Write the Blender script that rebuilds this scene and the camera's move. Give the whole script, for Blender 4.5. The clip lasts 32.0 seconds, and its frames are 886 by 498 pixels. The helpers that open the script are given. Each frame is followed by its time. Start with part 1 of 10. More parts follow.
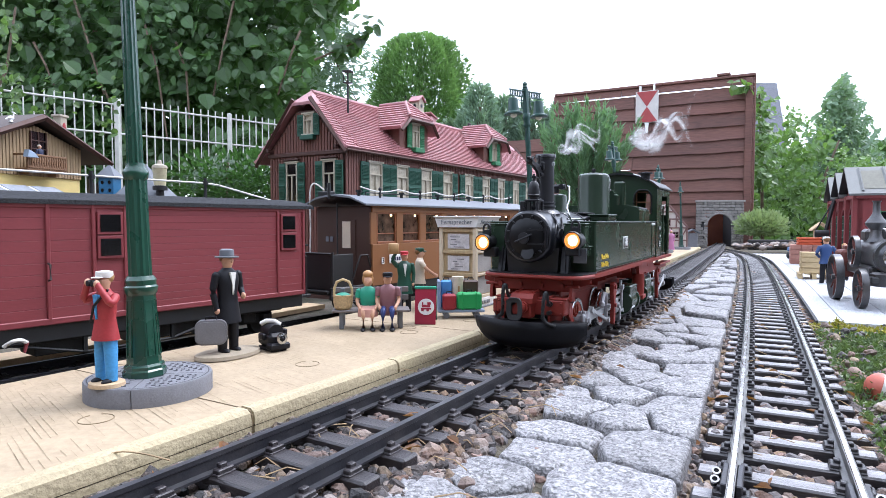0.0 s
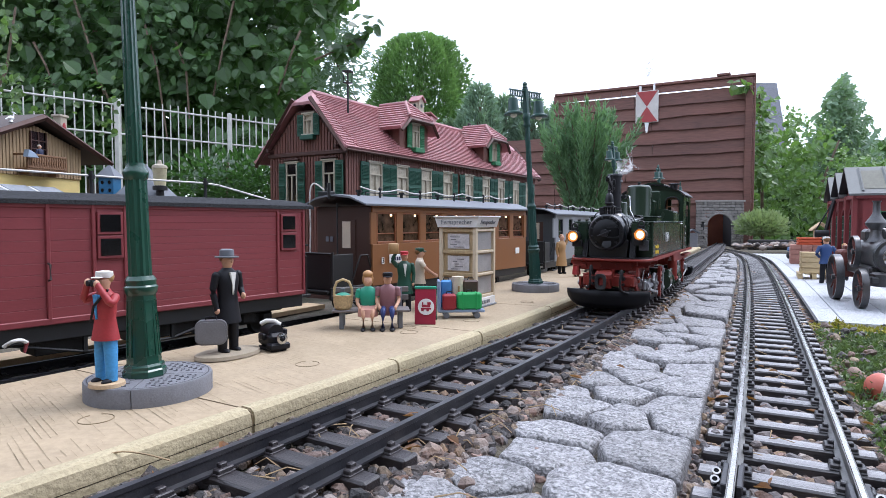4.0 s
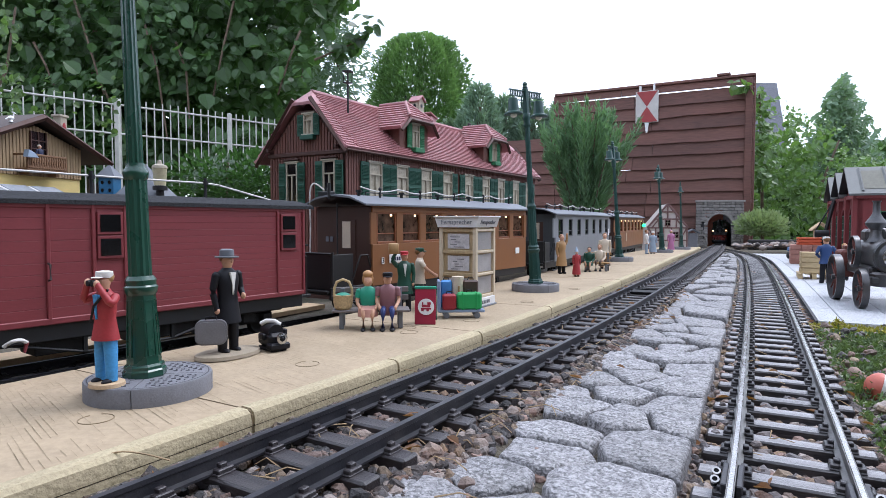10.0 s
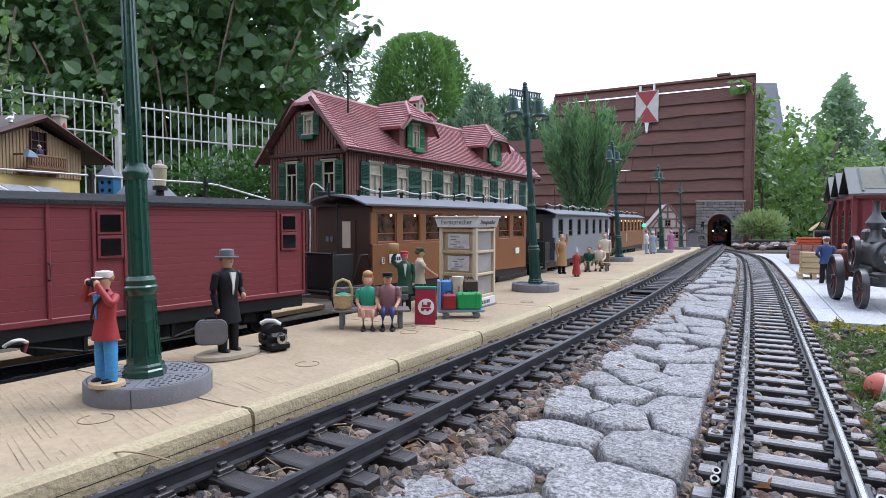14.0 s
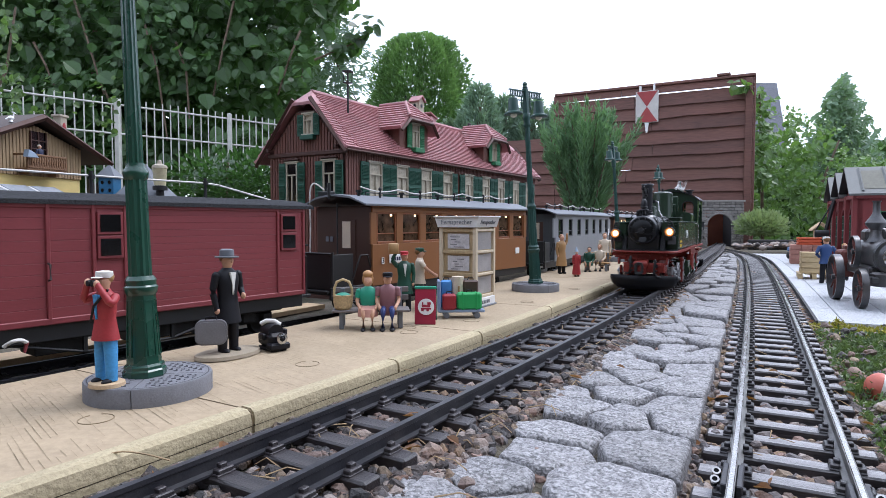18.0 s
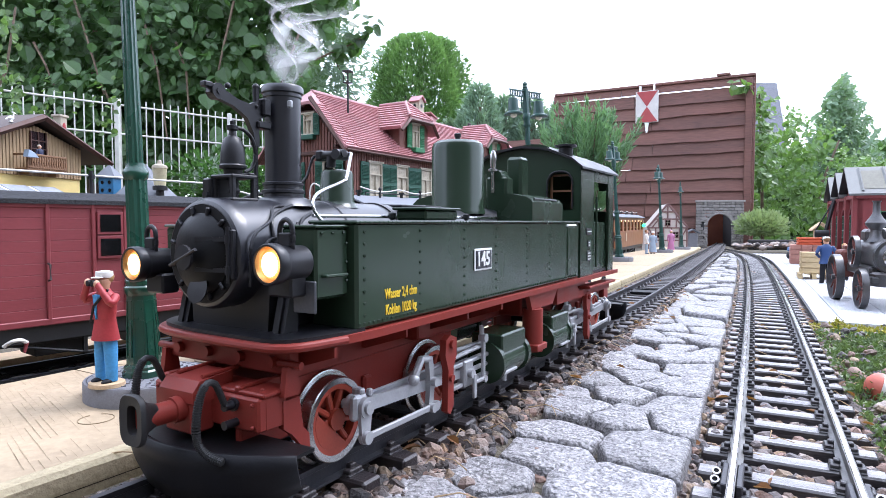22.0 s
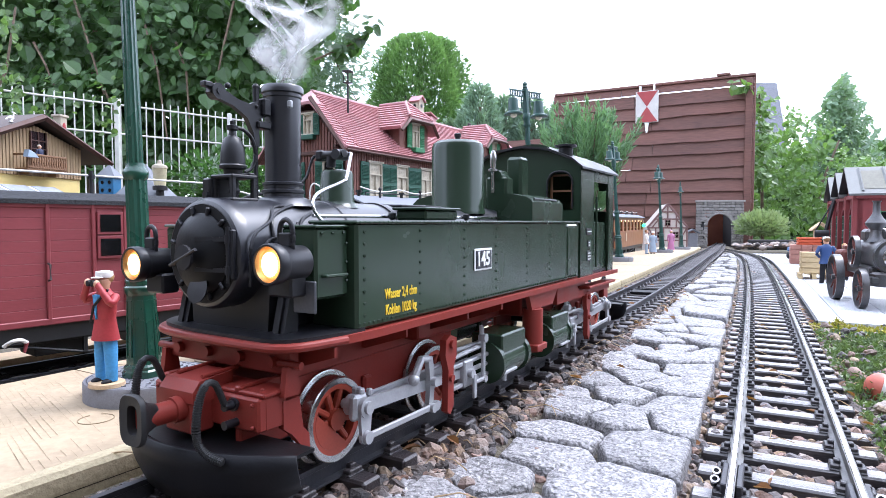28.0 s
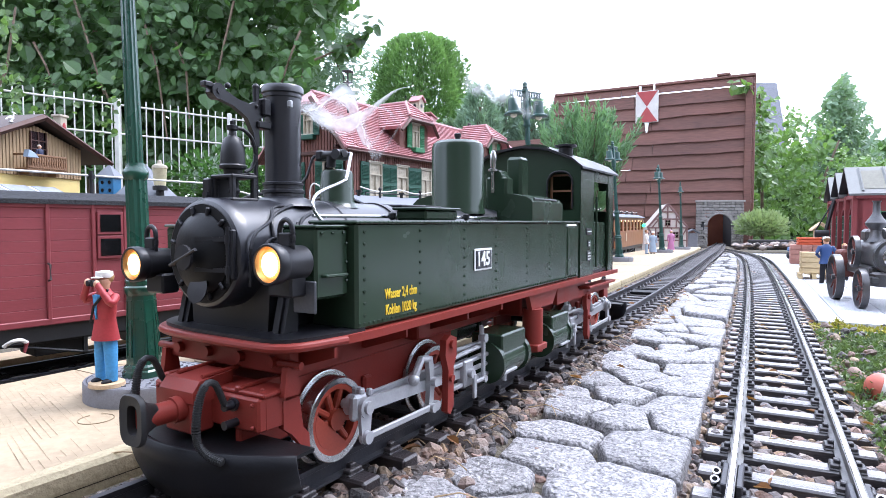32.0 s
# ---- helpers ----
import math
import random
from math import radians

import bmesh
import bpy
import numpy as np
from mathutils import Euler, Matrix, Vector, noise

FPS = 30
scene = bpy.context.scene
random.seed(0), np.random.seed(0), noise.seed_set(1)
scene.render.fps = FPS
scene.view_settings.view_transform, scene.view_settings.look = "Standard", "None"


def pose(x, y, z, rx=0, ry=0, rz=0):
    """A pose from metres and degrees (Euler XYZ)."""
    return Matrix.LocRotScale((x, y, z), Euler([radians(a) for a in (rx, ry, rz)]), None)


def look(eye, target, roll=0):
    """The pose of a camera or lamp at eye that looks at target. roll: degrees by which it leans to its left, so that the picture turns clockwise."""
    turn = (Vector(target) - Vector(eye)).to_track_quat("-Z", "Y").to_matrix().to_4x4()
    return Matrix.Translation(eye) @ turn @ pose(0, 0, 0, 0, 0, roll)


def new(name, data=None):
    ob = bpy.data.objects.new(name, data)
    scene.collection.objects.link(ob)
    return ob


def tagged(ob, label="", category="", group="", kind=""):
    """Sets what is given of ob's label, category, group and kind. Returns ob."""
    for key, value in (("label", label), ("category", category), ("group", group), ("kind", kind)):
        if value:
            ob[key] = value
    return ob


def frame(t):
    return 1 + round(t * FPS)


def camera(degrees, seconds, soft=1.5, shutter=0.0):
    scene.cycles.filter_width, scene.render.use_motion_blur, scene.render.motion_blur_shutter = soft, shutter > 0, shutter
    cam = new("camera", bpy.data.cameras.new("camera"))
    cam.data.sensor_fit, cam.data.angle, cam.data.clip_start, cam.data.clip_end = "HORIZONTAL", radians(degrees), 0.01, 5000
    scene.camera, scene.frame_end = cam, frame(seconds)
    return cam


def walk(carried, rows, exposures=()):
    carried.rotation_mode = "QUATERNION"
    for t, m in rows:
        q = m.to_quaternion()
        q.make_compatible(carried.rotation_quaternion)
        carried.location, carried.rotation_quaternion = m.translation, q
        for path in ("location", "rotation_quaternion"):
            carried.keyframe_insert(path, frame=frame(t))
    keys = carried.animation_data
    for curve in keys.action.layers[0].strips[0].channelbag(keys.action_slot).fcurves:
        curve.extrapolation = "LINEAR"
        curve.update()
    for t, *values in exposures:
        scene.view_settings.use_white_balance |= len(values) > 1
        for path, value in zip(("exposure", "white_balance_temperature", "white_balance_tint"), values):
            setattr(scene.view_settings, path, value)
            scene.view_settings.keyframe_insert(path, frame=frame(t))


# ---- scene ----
cam = camera(71.94, 32.0, 0.7, 0.5)
CAM = look((0, 0, 0.123), (0, 1.0, 0.123 - 48 / 1080))
EXPOSURES = [(0.0, 1.24, 5950, 15), (3.0, 0.93, 5950, 15), (8.4, 0.66, 5950, 15), (13.0, 0.64, 5950, 15), (18.0, 0.64, 5950, 15), (19.5, 0.76, 5900, 16), (20.3, 0.86, 5900, 16), (21.0, 1.18, 5900, 17), (23.0, 1.50, 5900, 17), (32.0, 1.62, 5900, 17)]
walk(cam, [(0.0, CAM), (32.0, CAM)], EXPOSURES)

# ---------------------------------------------------------------- light
world = bpy.data.worlds.new("overcast_sky")
scene.world = world
world.use_nodes = True
wn, wl = world.node_tree.nodes, world.node_tree.links
wn.clear()
sky = wn.new("ShaderNodeTexSky")
sky.sky_type = "NISHITA"
sky.sun_disc = False
sky.sun_elevation = radians(55)
sky.sun_rotation = radians(63)
sky.dust_density = 1.0
sky.air_density = 1.0
grey = wn.new("ShaderNodeHueSaturation")
grey.inputs["Saturation"].default_value = 0.25
cloud = wn.new("ShaderNodeMix")
cloud.data_type = "RGBA"
cloud.inputs["Factor"].default_value = 0.7
cloud.inputs["B"].default_value = (8.1, 8.9, 10.0, 1)
bg = wn.new("ShaderNodeBackground")
bg.inputs["Strength"].default_value = 0.15
wo = wn.new("ShaderNodeOutputWorld")
wl.new(sky.outputs["Color"], grey.inputs["Color"])
wl.new(grey.outputs["Color"], cloud.inputs["A"])
wl.new(cloud.outputs["Result"], bg.inputs["Color"])
wl.new(bg.outputs["Background"], wo.inputs["Surface"])
sun = new("sun", bpy.data.lights.new("sun", "SUN"))
sun.data.energy = 1.3
sun.data.angle = radians(25)
sun.data.color = (1.0, 0.98, 0.95)
sun.matrix_world = look((3.2, 2.6, 6.0), (0, 1.0, 0))

# ---------------------------------------------------------------- materials
MATS = {}


def mat(name, col, rough=0.6, metal=0.0, var=0.18, scale=120.0, fine=900.0, bump=0.2, depth=0.0006,
        dirt=None, dirt_amount=0.0, rand=0.0, stretch=(1, 1, 1), spec=0.5, coat=0.0, emit=0.0, alpha=1.0, trans=0.0):
    """A surface with a base colour, broad stains, fine grain and relief, at real size."""
    if name in MATS:
        return MATS[name]
    m = bpy.data.materials.new(name)
    m.use_nodes = True
    n, l = m.node_tree.nodes, m.node_tree.links
    b = n["Principled BSDF"]
    b.inputs["Roughness"].default_value = rough
    b.inputs["Metallic"].default_value = metal
    b.inputs["Specular IOR Level"].default_value = spec
    b.inputs["Coat Weight"].default_value = coat
    b.inputs["Alpha"].default_value = alpha
    b.inputs["Transmission Weight"].default_value = trans
    tc = n.new("ShaderNodeTexCoord")
    mp = n.new("ShaderNodeMapping")
    mp.inputs["Scale"].default_value = stretch
    l.new(tc.outputs["Object"], mp.inputs["Vector"])
    n1 = n.new("ShaderNodeTexNoise")
    n1.inputs["Scale"].default_value = scale
    n1.inputs["Detail"].default_value = 4
    n2 = n.new("ShaderNodeTexNoise")
    n2.inputs["Scale"].default_value = fine
    n2.inputs["Detail"].default_value = 3
    for q in (n1, n2):
        l.new(mp.outputs["Vector"], q.inputs["Vector"])
    add = n.new("ShaderNodeMath")
    add.operation = "ADD"
    l.new(n1.outputs["Fac"], add.inputs[0])
    l.new(n2.outputs["Fac"], add.inputs[1])
    last = add
    if rand:
        oi = n.new("ShaderNodeObjectInfo")
        ge = n.new("ShaderNodeNewGeometry")
        mx = n.new("ShaderNodeMath")
        mx.operation = "ADD"
        l.new(oi.outputs["Random"], mx.inputs[0])
        l.new(ge.outputs["Random Per Island"], mx.inputs[1])
        ml = n.new("ShaderNodeMath")
        ml.operation = "MULTIPLY_ADD"
        ml.inputs[1].default_value = rand
        l.new(mx.outputs[0], ml.inputs[0])
        l.new(add.outputs[0], ml.inputs[2])
        last = ml
    mr = n.new("ShaderNodeMapRange")
    mr.inputs["From Min"].default_value = 0.6 + rand * 0.5
    mr.inputs["From Max"].default_value = 1.4 + rand * 1.5
    mr.inputs["To Min"].default_value = 1 - var
    mr.inputs["To Max"].default_value = 1 + var
    l.new(last.outputs[0], mr.inputs["Value"])
    mul = n.new("ShaderNodeVectorMath")
    mul.operation = "SCALE"
    mul.inputs[0].default_value = col[:3]
    l.new(mr.outputs["Result"], mul.inputs["Scale"])
    out = mul.outputs["Vector"]
    if dirt:
        n3 = n.new("ShaderNodeTexNoise")
        n3.inputs["Scale"].default_value = scale * 0.45
        n3.inputs["Detail"].default_value = 6
        n3.inputs["Roughness"].default_value = 0.7
        l.new(mp.outputs["Vector"], n3.inputs["Vector"])
        r3 = n.new("ShaderNodeMapRange")
        r3.inputs["From Min"].default_value = 0.5
        r3.inputs["From Max"].default_value = 0.72
        r3.inputs["To Max"].default_value = dirt_amount
        l.new(n3.outputs["Fac"], r3.inputs["Value"])
        mix = n.new("ShaderNodeMix")
        mix.data_type = "RGBA"
        l.new(r3.outputs["Result"], mix.inputs["Factor"])
        l.new(out, mix.inputs["A"])
        mix.inputs["B"].default_value = (*dirt[:3], 1)
        out = mix.outputs["Result"]
    l.new(out, b.inputs["Base Color"])
    if bump:
        bp = n.new("ShaderNodeBump")
        bp.inputs["Strength"].default_value = bump
        bp.inputs["Distance"].default_value = depth
        l.new(n2.outputs["Fac"], bp.inputs["Height"])
        l.new(bp.outputs["Normal"], b.inputs["Normal"])
    rr = n.new("ShaderNodeMapRange")
    rr.inputs["To Min"].default_value = max(0.02, rough - 0.12)
    rr.inputs["To Max"].default_value = min(1, rough + 0.12)
    l.new(n1.outputs["Fac"], rr.inputs["Value"])
    l.new(rr.outputs["Result"], b.inputs["Roughness"])
    if emit:
        b.inputs["Emission Color"].default_value = (*col[:3], 1)
        b.inputs["Emission Strength"].default_value = emit
    MATS[name] = m
    return m


def paint(name, col, rough=0.45, **k):
    return mat(name, col, rough, var=k.pop("var", 0.1), scale=k.pop("scale", 60), fine=k.pop("fine", 700), bump=k.pop("bump", 0.08), **k)


# ---------------------------------------------------------------- mesh helpers
class Mesh:
    """Collects vertices and faces of one part."""

    def __init__(self):
        self.v, self.f = [], []

    def add(self, vs, fs, m=None):
        o = len(self.v)
        self.v += [tuple(m @ Vector(p)) for p in vs] if m is not None else [tuple(p) for p in vs]
        self.f += [tuple(i + o for i in q) for q in fs]
        return self

    def box(self, c, s, b=0.0, m=None):
        hx, hy, hz = s[0] / 2, s[1] / 2, s[2] / 2
        b = min(b, hx * 0.9, hy * 0.9, hz * 0.9)
        if b <= 0:
            vs = [(c[0] + x * hx, c[1] + y * hy, c[2] + z * hz) for x in (-1, 1) for y in (-1, 1) for z in (-1, 1)]
            fs = [(0, 1, 3, 2), (4, 6, 7, 5), (0, 4, 5, 1), (2, 3, 7, 6), (0, 2, 6, 4), (1, 5, 7, 3)]
            return self.add(vs, fs, m)
        vs, idx = [], {}
        for x in (-1, 1):
            for y in (-1, 1):
                for z in (-1, 1):
                    for a in range(3):
                        d = [hx - b, hy - b, hz - b]
                        d[a] = (hx, hy, hz)[a]
                        idx[x, y, z, a] = len(vs)
                        vs.append((c[0] + x * d[0], c[1] + y * d[1], c[2] + z * d[2]))
        fs = []
        for a in range(3):
            p, q = (a + 1) % 3, (a + 2) % 3
            for sg in (-1, 1):
                r = []
                for u, w in ((-1, -1), (1, -1), (1, 1), (-1, 1)):
                    k = [0, 0, 0]
                    k[a], k[p], k[q] = sg, u, w
                    r.append(idx[k[0], k[1], k[2], a])
                fs.append(tuple(r if sg > 0 else r[::-1]))
            for u in (-1, 1):
                for w in (-1, 1):
                    r = []
                    for t, e in ((-1, p), (1, p), (1, q), (-1, q)):
                        k = [0, 0, 0]
                        k[a], k[p], k[q] = t, u, w
                        r.append(idx[k[0], k[1], k[2], e])
                    fs.append(tuple(r if u * w < 0 else r[::-1]))
        for x in (-1, 1):
            for y in (-1, 1):
                for z in (-1, 1):
                    r = [idx[x, y, z, a] for a in range(3)]
                    fs.append(tuple(r if x * y * z > 0 else r[::-1]))
        return self.add(vs, fs, m)

    def cyl(self, p, q, r0, r1=None, n=16, caps=True):
        r1 = r0 if r1 is None else r1
        p, q = Vector(p), Vector(q)
        d = q - p
        t = d.to_track_quat("Z", "Y").to_matrix()
        vs = []
        for k in range(n):
            a = 2 * math.pi * k / n
            e = t @ Vector((math.cos(a), math.sin(a), 0))
            vs += [p + e * r0, q + e * r1]
        fs = [(2 * k, 2 * ((k + 1) % n), 2 * ((k + 1) % n) + 1, 2 * k + 1) for k in range(n)]
        if caps:
            fs += [tuple(2 * k for k in range(n))[::-1], tuple(2 * k + 1 for k in range(n))]
        return self.add(vs, fs)

    def lathe(self, prof, n=24, m=None, flute=0.0):
        """prof: (radius, height) from bottom to top, round z."""
        vs, fs = [], []
        for r, z in prof:
            for k in range(n):
                a = 2 * math.pi * k / n
                w = r * (1 - flute * (k % 2))
                vs.append((w * math.cos(a), w * math.sin(a), z))
        for i in range(len(prof) - 1):
            for k in range(n):
                j = (k + 1) % n
                fs.append((i * n + k, i * n + j, (i + 1) * n + j, (i + 1) * n + k))
        if prof[0] != prof[-1]:
            fs.append(tuple(range(n))[::-1])
            fs.append(tuple((len(prof) - 1) * n + k for k in range(n)))
        return self.add(vs, fs, m)

    def tube(self, pts, r, n=8, r1=None):
        pts = [Vector(p) for p in pts]
        vs, fs = [], []
        for i, p in enumerate(pts):
            d = pts[min(i + 1, len(pts) - 1)] - pts[max(i - 1, 0)]
            t = d.to_track_quat("Z", "Y").to_matrix()
            rr = r if r1 is None else r + (r1 - r) * i / (len(pts) - 1)
            for k in range(n):
                a = 2 * math.pi * k / n
                vs.append(p + t @ Vector((rr * math.cos(a), rr * math.sin(a), 0)))
        for i in range(len(pts) - 1):
            for k in range(n):
                j = (k + 1) % n
                fs.append((i * n + k, i * n + j, (i + 1) * n + j, (i + 1) * n + k))
        fs.append(tuple(range(n))[::-1])
        fs.append(tuple((len(pts) - 1) * n + k for k in range(n)))
        return self.add(vs, fs)

    def prism(self, poly, h0, h1, axis="z", m=None):
        """A 2D outline swept along an axis: z: (x, y); y: (x, z); x: (y, z)."""
        n = len(poly)

        def at(u, w, h):
            return {"z": (u, w, h), "y": (u, h, w), "x": (h, u, w)}[axis]
        vs = [at(u, w, h0) for u, w in poly] + [at(u, w, h1) for u, w in poly]
        fs = [(k, (k + 1) % n, (k + 1) % n + n, k + n) for k in range(n)]
        fs += [tuple(range(n))[::-1], tuple(range(n, 2 * n))]
        return self.add(vs, fs, m)

    def ball(self, c, r, n=12, k=8, m=None):
        rx, ry, rz = r if isinstance(r, tuple) else (r, r, r)
        vs = [(c[0], c[1], c[2] - rz)]
        for i in range(1, k):
            a = math.pi * i / k
            for j in range(n):
                b = 2 * math.pi * j / n
                vs.append((c[0] + rx * math.sin(a) * math.cos(b), c[1] + ry * math.sin(a) * math.sin(b), c[2] - rz * math.cos(a)))
        vs.append((c[0], c[1], c[2] + rz))
        fs = [(0, 1 + (j + 1) % n, 1 + j) for j in range(n)]
        for i in range(k - 2):
            for j in range(n):
                a, b = 1 + i * n + j, 1 + i * n + (j + 1) % n
                fs.append((a, b, b + n, a + n))
        t = 1 + (k - 2) * n
        fs += [(t + j, t + (j + 1) % n, len(vs) - 1) for j in range(n)]
        return self.add(vs, fs, m)

    def loft(self, rings, n=14, m=None):
        """rings: (x, y, z, half width, half depth) from bottom to top."""
        vs, fs = [], []
        for x, y, z, a, b in rings:
            vs += [(x + a * math.cos(2 * math.pi * k / n), y + b * math.sin(2 * math.pi * k / n), z) for k in range(n)]
        for i in range(len(rings) - 1):
            fs += [(i * n + k, i * n + (k + 1) % n, (i + 1) * n + (k + 1) % n, (i + 1) * n + k) for k in range(n)]
        fs += [tuple(range(n))[::-1], tuple((len(rings) - 1) * n + k for k in range(n))]
        return self.add(vs, fs, m)

    def data(self, name, material, smooth=35):
        me = bpy.data.meshes.new(name)
        me.from_pydata(self.v, [], self.f)
        me.materials.append(material)
        if smooth:
            me.shade_smooth()
            bm = bmesh.new()
            bm.from_mesh(me)
            bmesh.ops.recalc_face_normals(bm, faces=bm.faces)
            bm.to_mesh(me)
            bm.free()
            me.set_sharp_from_angle(angle=radians(smooth))
        return me


def curvy(pts, n=4):
    """A smooth path through the points."""
    p = [Vector(q) for q in pts]
    p = [p[0] * 2 - p[1]] + p + [p[-1] * 2 - p[-2]]
    out = []
    for i in range(1, len(p) - 2):
        a, b, c, d = p[i - 1:i + 3]
        for k in range(n):
            t = k / n
            out.append(0.5 * (2 * b + (c - a) * t + (2 * a - 5 * b + 4 * c - d) * t * t + (3 * b - a - 3 * c + d) * t ** 3))
    return out + [p[-2]]


def part(name, bm, material, parent=None, label="", m=None, smooth=35):
    ob = new(name, bm if isinstance(bm, bpy.types.Mesh) else bm.data(name, material, smooth))
    if parent is not None:
        ob.parent = parent
    if m is not None:
        ob.matrix_basis = m
    if label:
        ob["label"] = label
    return ob


def many(name, boxes, material, parent, bevel=0.0):
    """Boxes (centre, size), each a part of its own."""
    for c, s in boxes:
        part(name, Mesh().box((0, 0, 0), s, bevel), material, parent, m=Matrix.Translation(c))


def thing(name, m, label, category, group="", kind=""):
    ob = new(name)
    ob.empty_display_size = 0.02
    ob.matrix_basis = m
    return tagged(ob, label, category, group, kind)


def solo(name, bm, material, label, category, m=None, group="", kind="", smooth=35):
    return tagged(part(name, bm, material, None, "", m, smooth), label, category, group, kind)


# ---------------------------------------------------------------- plan
RAIL_L, RAIL_R, PLAT = 0.025, 0.015, 0.020
DS = 0.005


def fall(y):
    """The garden falls away gently in the distance."""
    t = max(0.0, (y - 1.7) / 2.0)
    return -0.036 * min(t, 1.25) ** 1.3


def bend(s, knots):
    for (a, p), (b, q) in zip(knots, knots[1:]):
        if s <= b:
            return p + (q - p) * max(0.0, (s - a) / (b - a))
    return knots[-1][1]


def run(x, y, knots, s0, s1):
    """Points and headings along a track: headings in degrees from y towards x, by distance."""
    fwd, p = {0: (x, y, bend(0, knots))}, (x, y)
    for k in range(1, round(s1 / DS) + 1):
        h = radians(bend((k - 0.5) * DS, knots))
        p = (p[0] + DS * math.sin(h), p[1] + DS * math.cos(h))
        fwd[k] = (*p, bend(k * DS, knots))
    p = (x, y)
    for k in range(-1, round(s0 / DS) - 1, -1):
        h = radians(bend((k + 0.5) * DS, knots))
        p = (p[0] - DS * math.sin(h), p[1] - DS * math.cos(h))
        fwd[k] = (*p, bend(k * DS, knots))
    return fwd


LEFT = run(-0.015, 0.348, [(-0.3, 32), (0.0, 31), (0.5, 28.5), (1.2, 27.0), (2.0, 26.6), (2.5, 25.2), (6, 25.2)], -0.34, 5.0)
RIGHT = run(0.2116, 0.3747, [(-0.4, 28.8), (0.0, 27.2), (0.6, 26.7), (1.6, 25.2), (2.2, 19.0), (2.8, 16.0), (5, 16)], -0.34, 3.4)


def on(track, s, lat=0.0):
    """The point at s along a track, lat metres to its left, and the heading."""
    k = math.floor(s / DS)
    a, b, t = track[k], track[k + 1], s / DS - k
    x, y, h = [p + (q - p) * t for p, q in zip(a, b)]
    c, d = math.cos(radians(h)), math.sin(radians(h))
    return x - lat * c, y + lat * d, h


# ---------------------------------------------------------------- ground
M_SOIL = mat("soil", (0.09, 0.075, 0.055), 0.95, scale=25, fine=300, var=0.5, bump=0.8, depth=0.004, dirt=(0.06, 0.07, 0.03), dirt_amount=0.7)
M_PLASTIC = mat("sleeper_plastic", (0.026, 0.020, 0.022), 0.45, spec=0.7, scale=200, fine=1500, stretch=(0.12, 1, 1), var=0.4, bump=0.6, rand=0.25, dirt=(0.12, 0.11, 0.10), dirt_amount=0.3)
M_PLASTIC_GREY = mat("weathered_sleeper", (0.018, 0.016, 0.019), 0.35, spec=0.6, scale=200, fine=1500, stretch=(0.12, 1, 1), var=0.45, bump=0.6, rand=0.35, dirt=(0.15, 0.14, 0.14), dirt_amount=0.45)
# pale base paints sky sheen on the upper faces; dark streaks are grain
M_SKYSHEEN = mat("sleeper_top_sky_sheen", (0.30, 0.29, 0.30), 0.42, spec=0.6, scale=420, fine=1900, stretch=(0.05, 1, 1), var=0.95, bump=1.0, depth=0.0006, rand=0.2, dirt=(0.035, 0.030, 0.033), dirt_amount=0.85)
M_RAIL_GREY = mat("grey_rail", (0.16, 0.155, 0.15), 0.4, 0.5, var=0.3, scale=80, bump=0.15, dirt=(0.09, 0.08, 0.07), dirt_amount=0.45)
M_RAIL_OLD = mat("weathered_rail", (0.035, 0.035, 0.042), 0.42, 0.3, var=0.3, scale=80, bump=0.15, dirt=(0.10, 0.09, 0.085), dirt_amount=0.35)
M_RAIL_BRIGHT = mat("worn_rail", (0.46, 0.45, 0.44), 0.25, 1.0, var=0.25, scale=80, bump=0.1, dirt=(0.2, 0.17, 0.14), dirt_amount=0.4)
M_GRANITE = mat("granite", (0.250, 0.243, 0.243), 0.62, scale=45, fine=380, var=0.34, bump=0.9, depth=0.0024, rand=0.4, dirt=(0.15, 0.14, 0.12), dirt_amount=0.45)
gn, gl_ = M_GRANITE.node_tree.nodes, M_GRANITE.node_tree.links
speck = gn.new("ShaderNodeTexNoise")
speck.inputs["Scale"].default_value = 430
speck.inputs["Distortion"].default_value = 0.9
speck.inputs["Detail"].default_value = 3
speck.inputs["Roughness"].default_value = 0.65
gl_.new([n for n in gn if n.type == "MAPPING"][0].outputs["Vector"], speck.inputs["Vector"])
ramp = gn.new("ShaderNodeValToRGB")
ramp.color_ramp.elements[0].position, ramp.color_ramp.elements[0].color = 0.38, (0.40, 0.40, 0.41, 1)
ramp.color_ramp.elements[1].position, ramp.color_ramp.elements[1].color = 0.61, (1.42, 1.42, 1.45, 1)
gl_.new(speck.outputs["Fac"], ramp.inputs["Fac"])
gm = gn.new("ShaderNodeVectorMath")
gm.operation = "MULTIPLY"
gb = gn["Principled BSDF"]
gl_.new(gb.inputs["Base Color"].links[0].from_socket, gm.inputs[0])
gl_.new(ramp.outputs["Color"], gm.inputs[1])
gl_.new(gm.outputs["Vector"], gb.inputs["Base Color"])
M_GRAVEL = mat("gravel", (0.165, 0.142, 0.130), 0.7, scale=90, fine=800, var=0.92, bump=0.7, depth=0.001, rand=0.9, dirt=(0.20, 0.12, 0.075), dirt_amount=0.6)

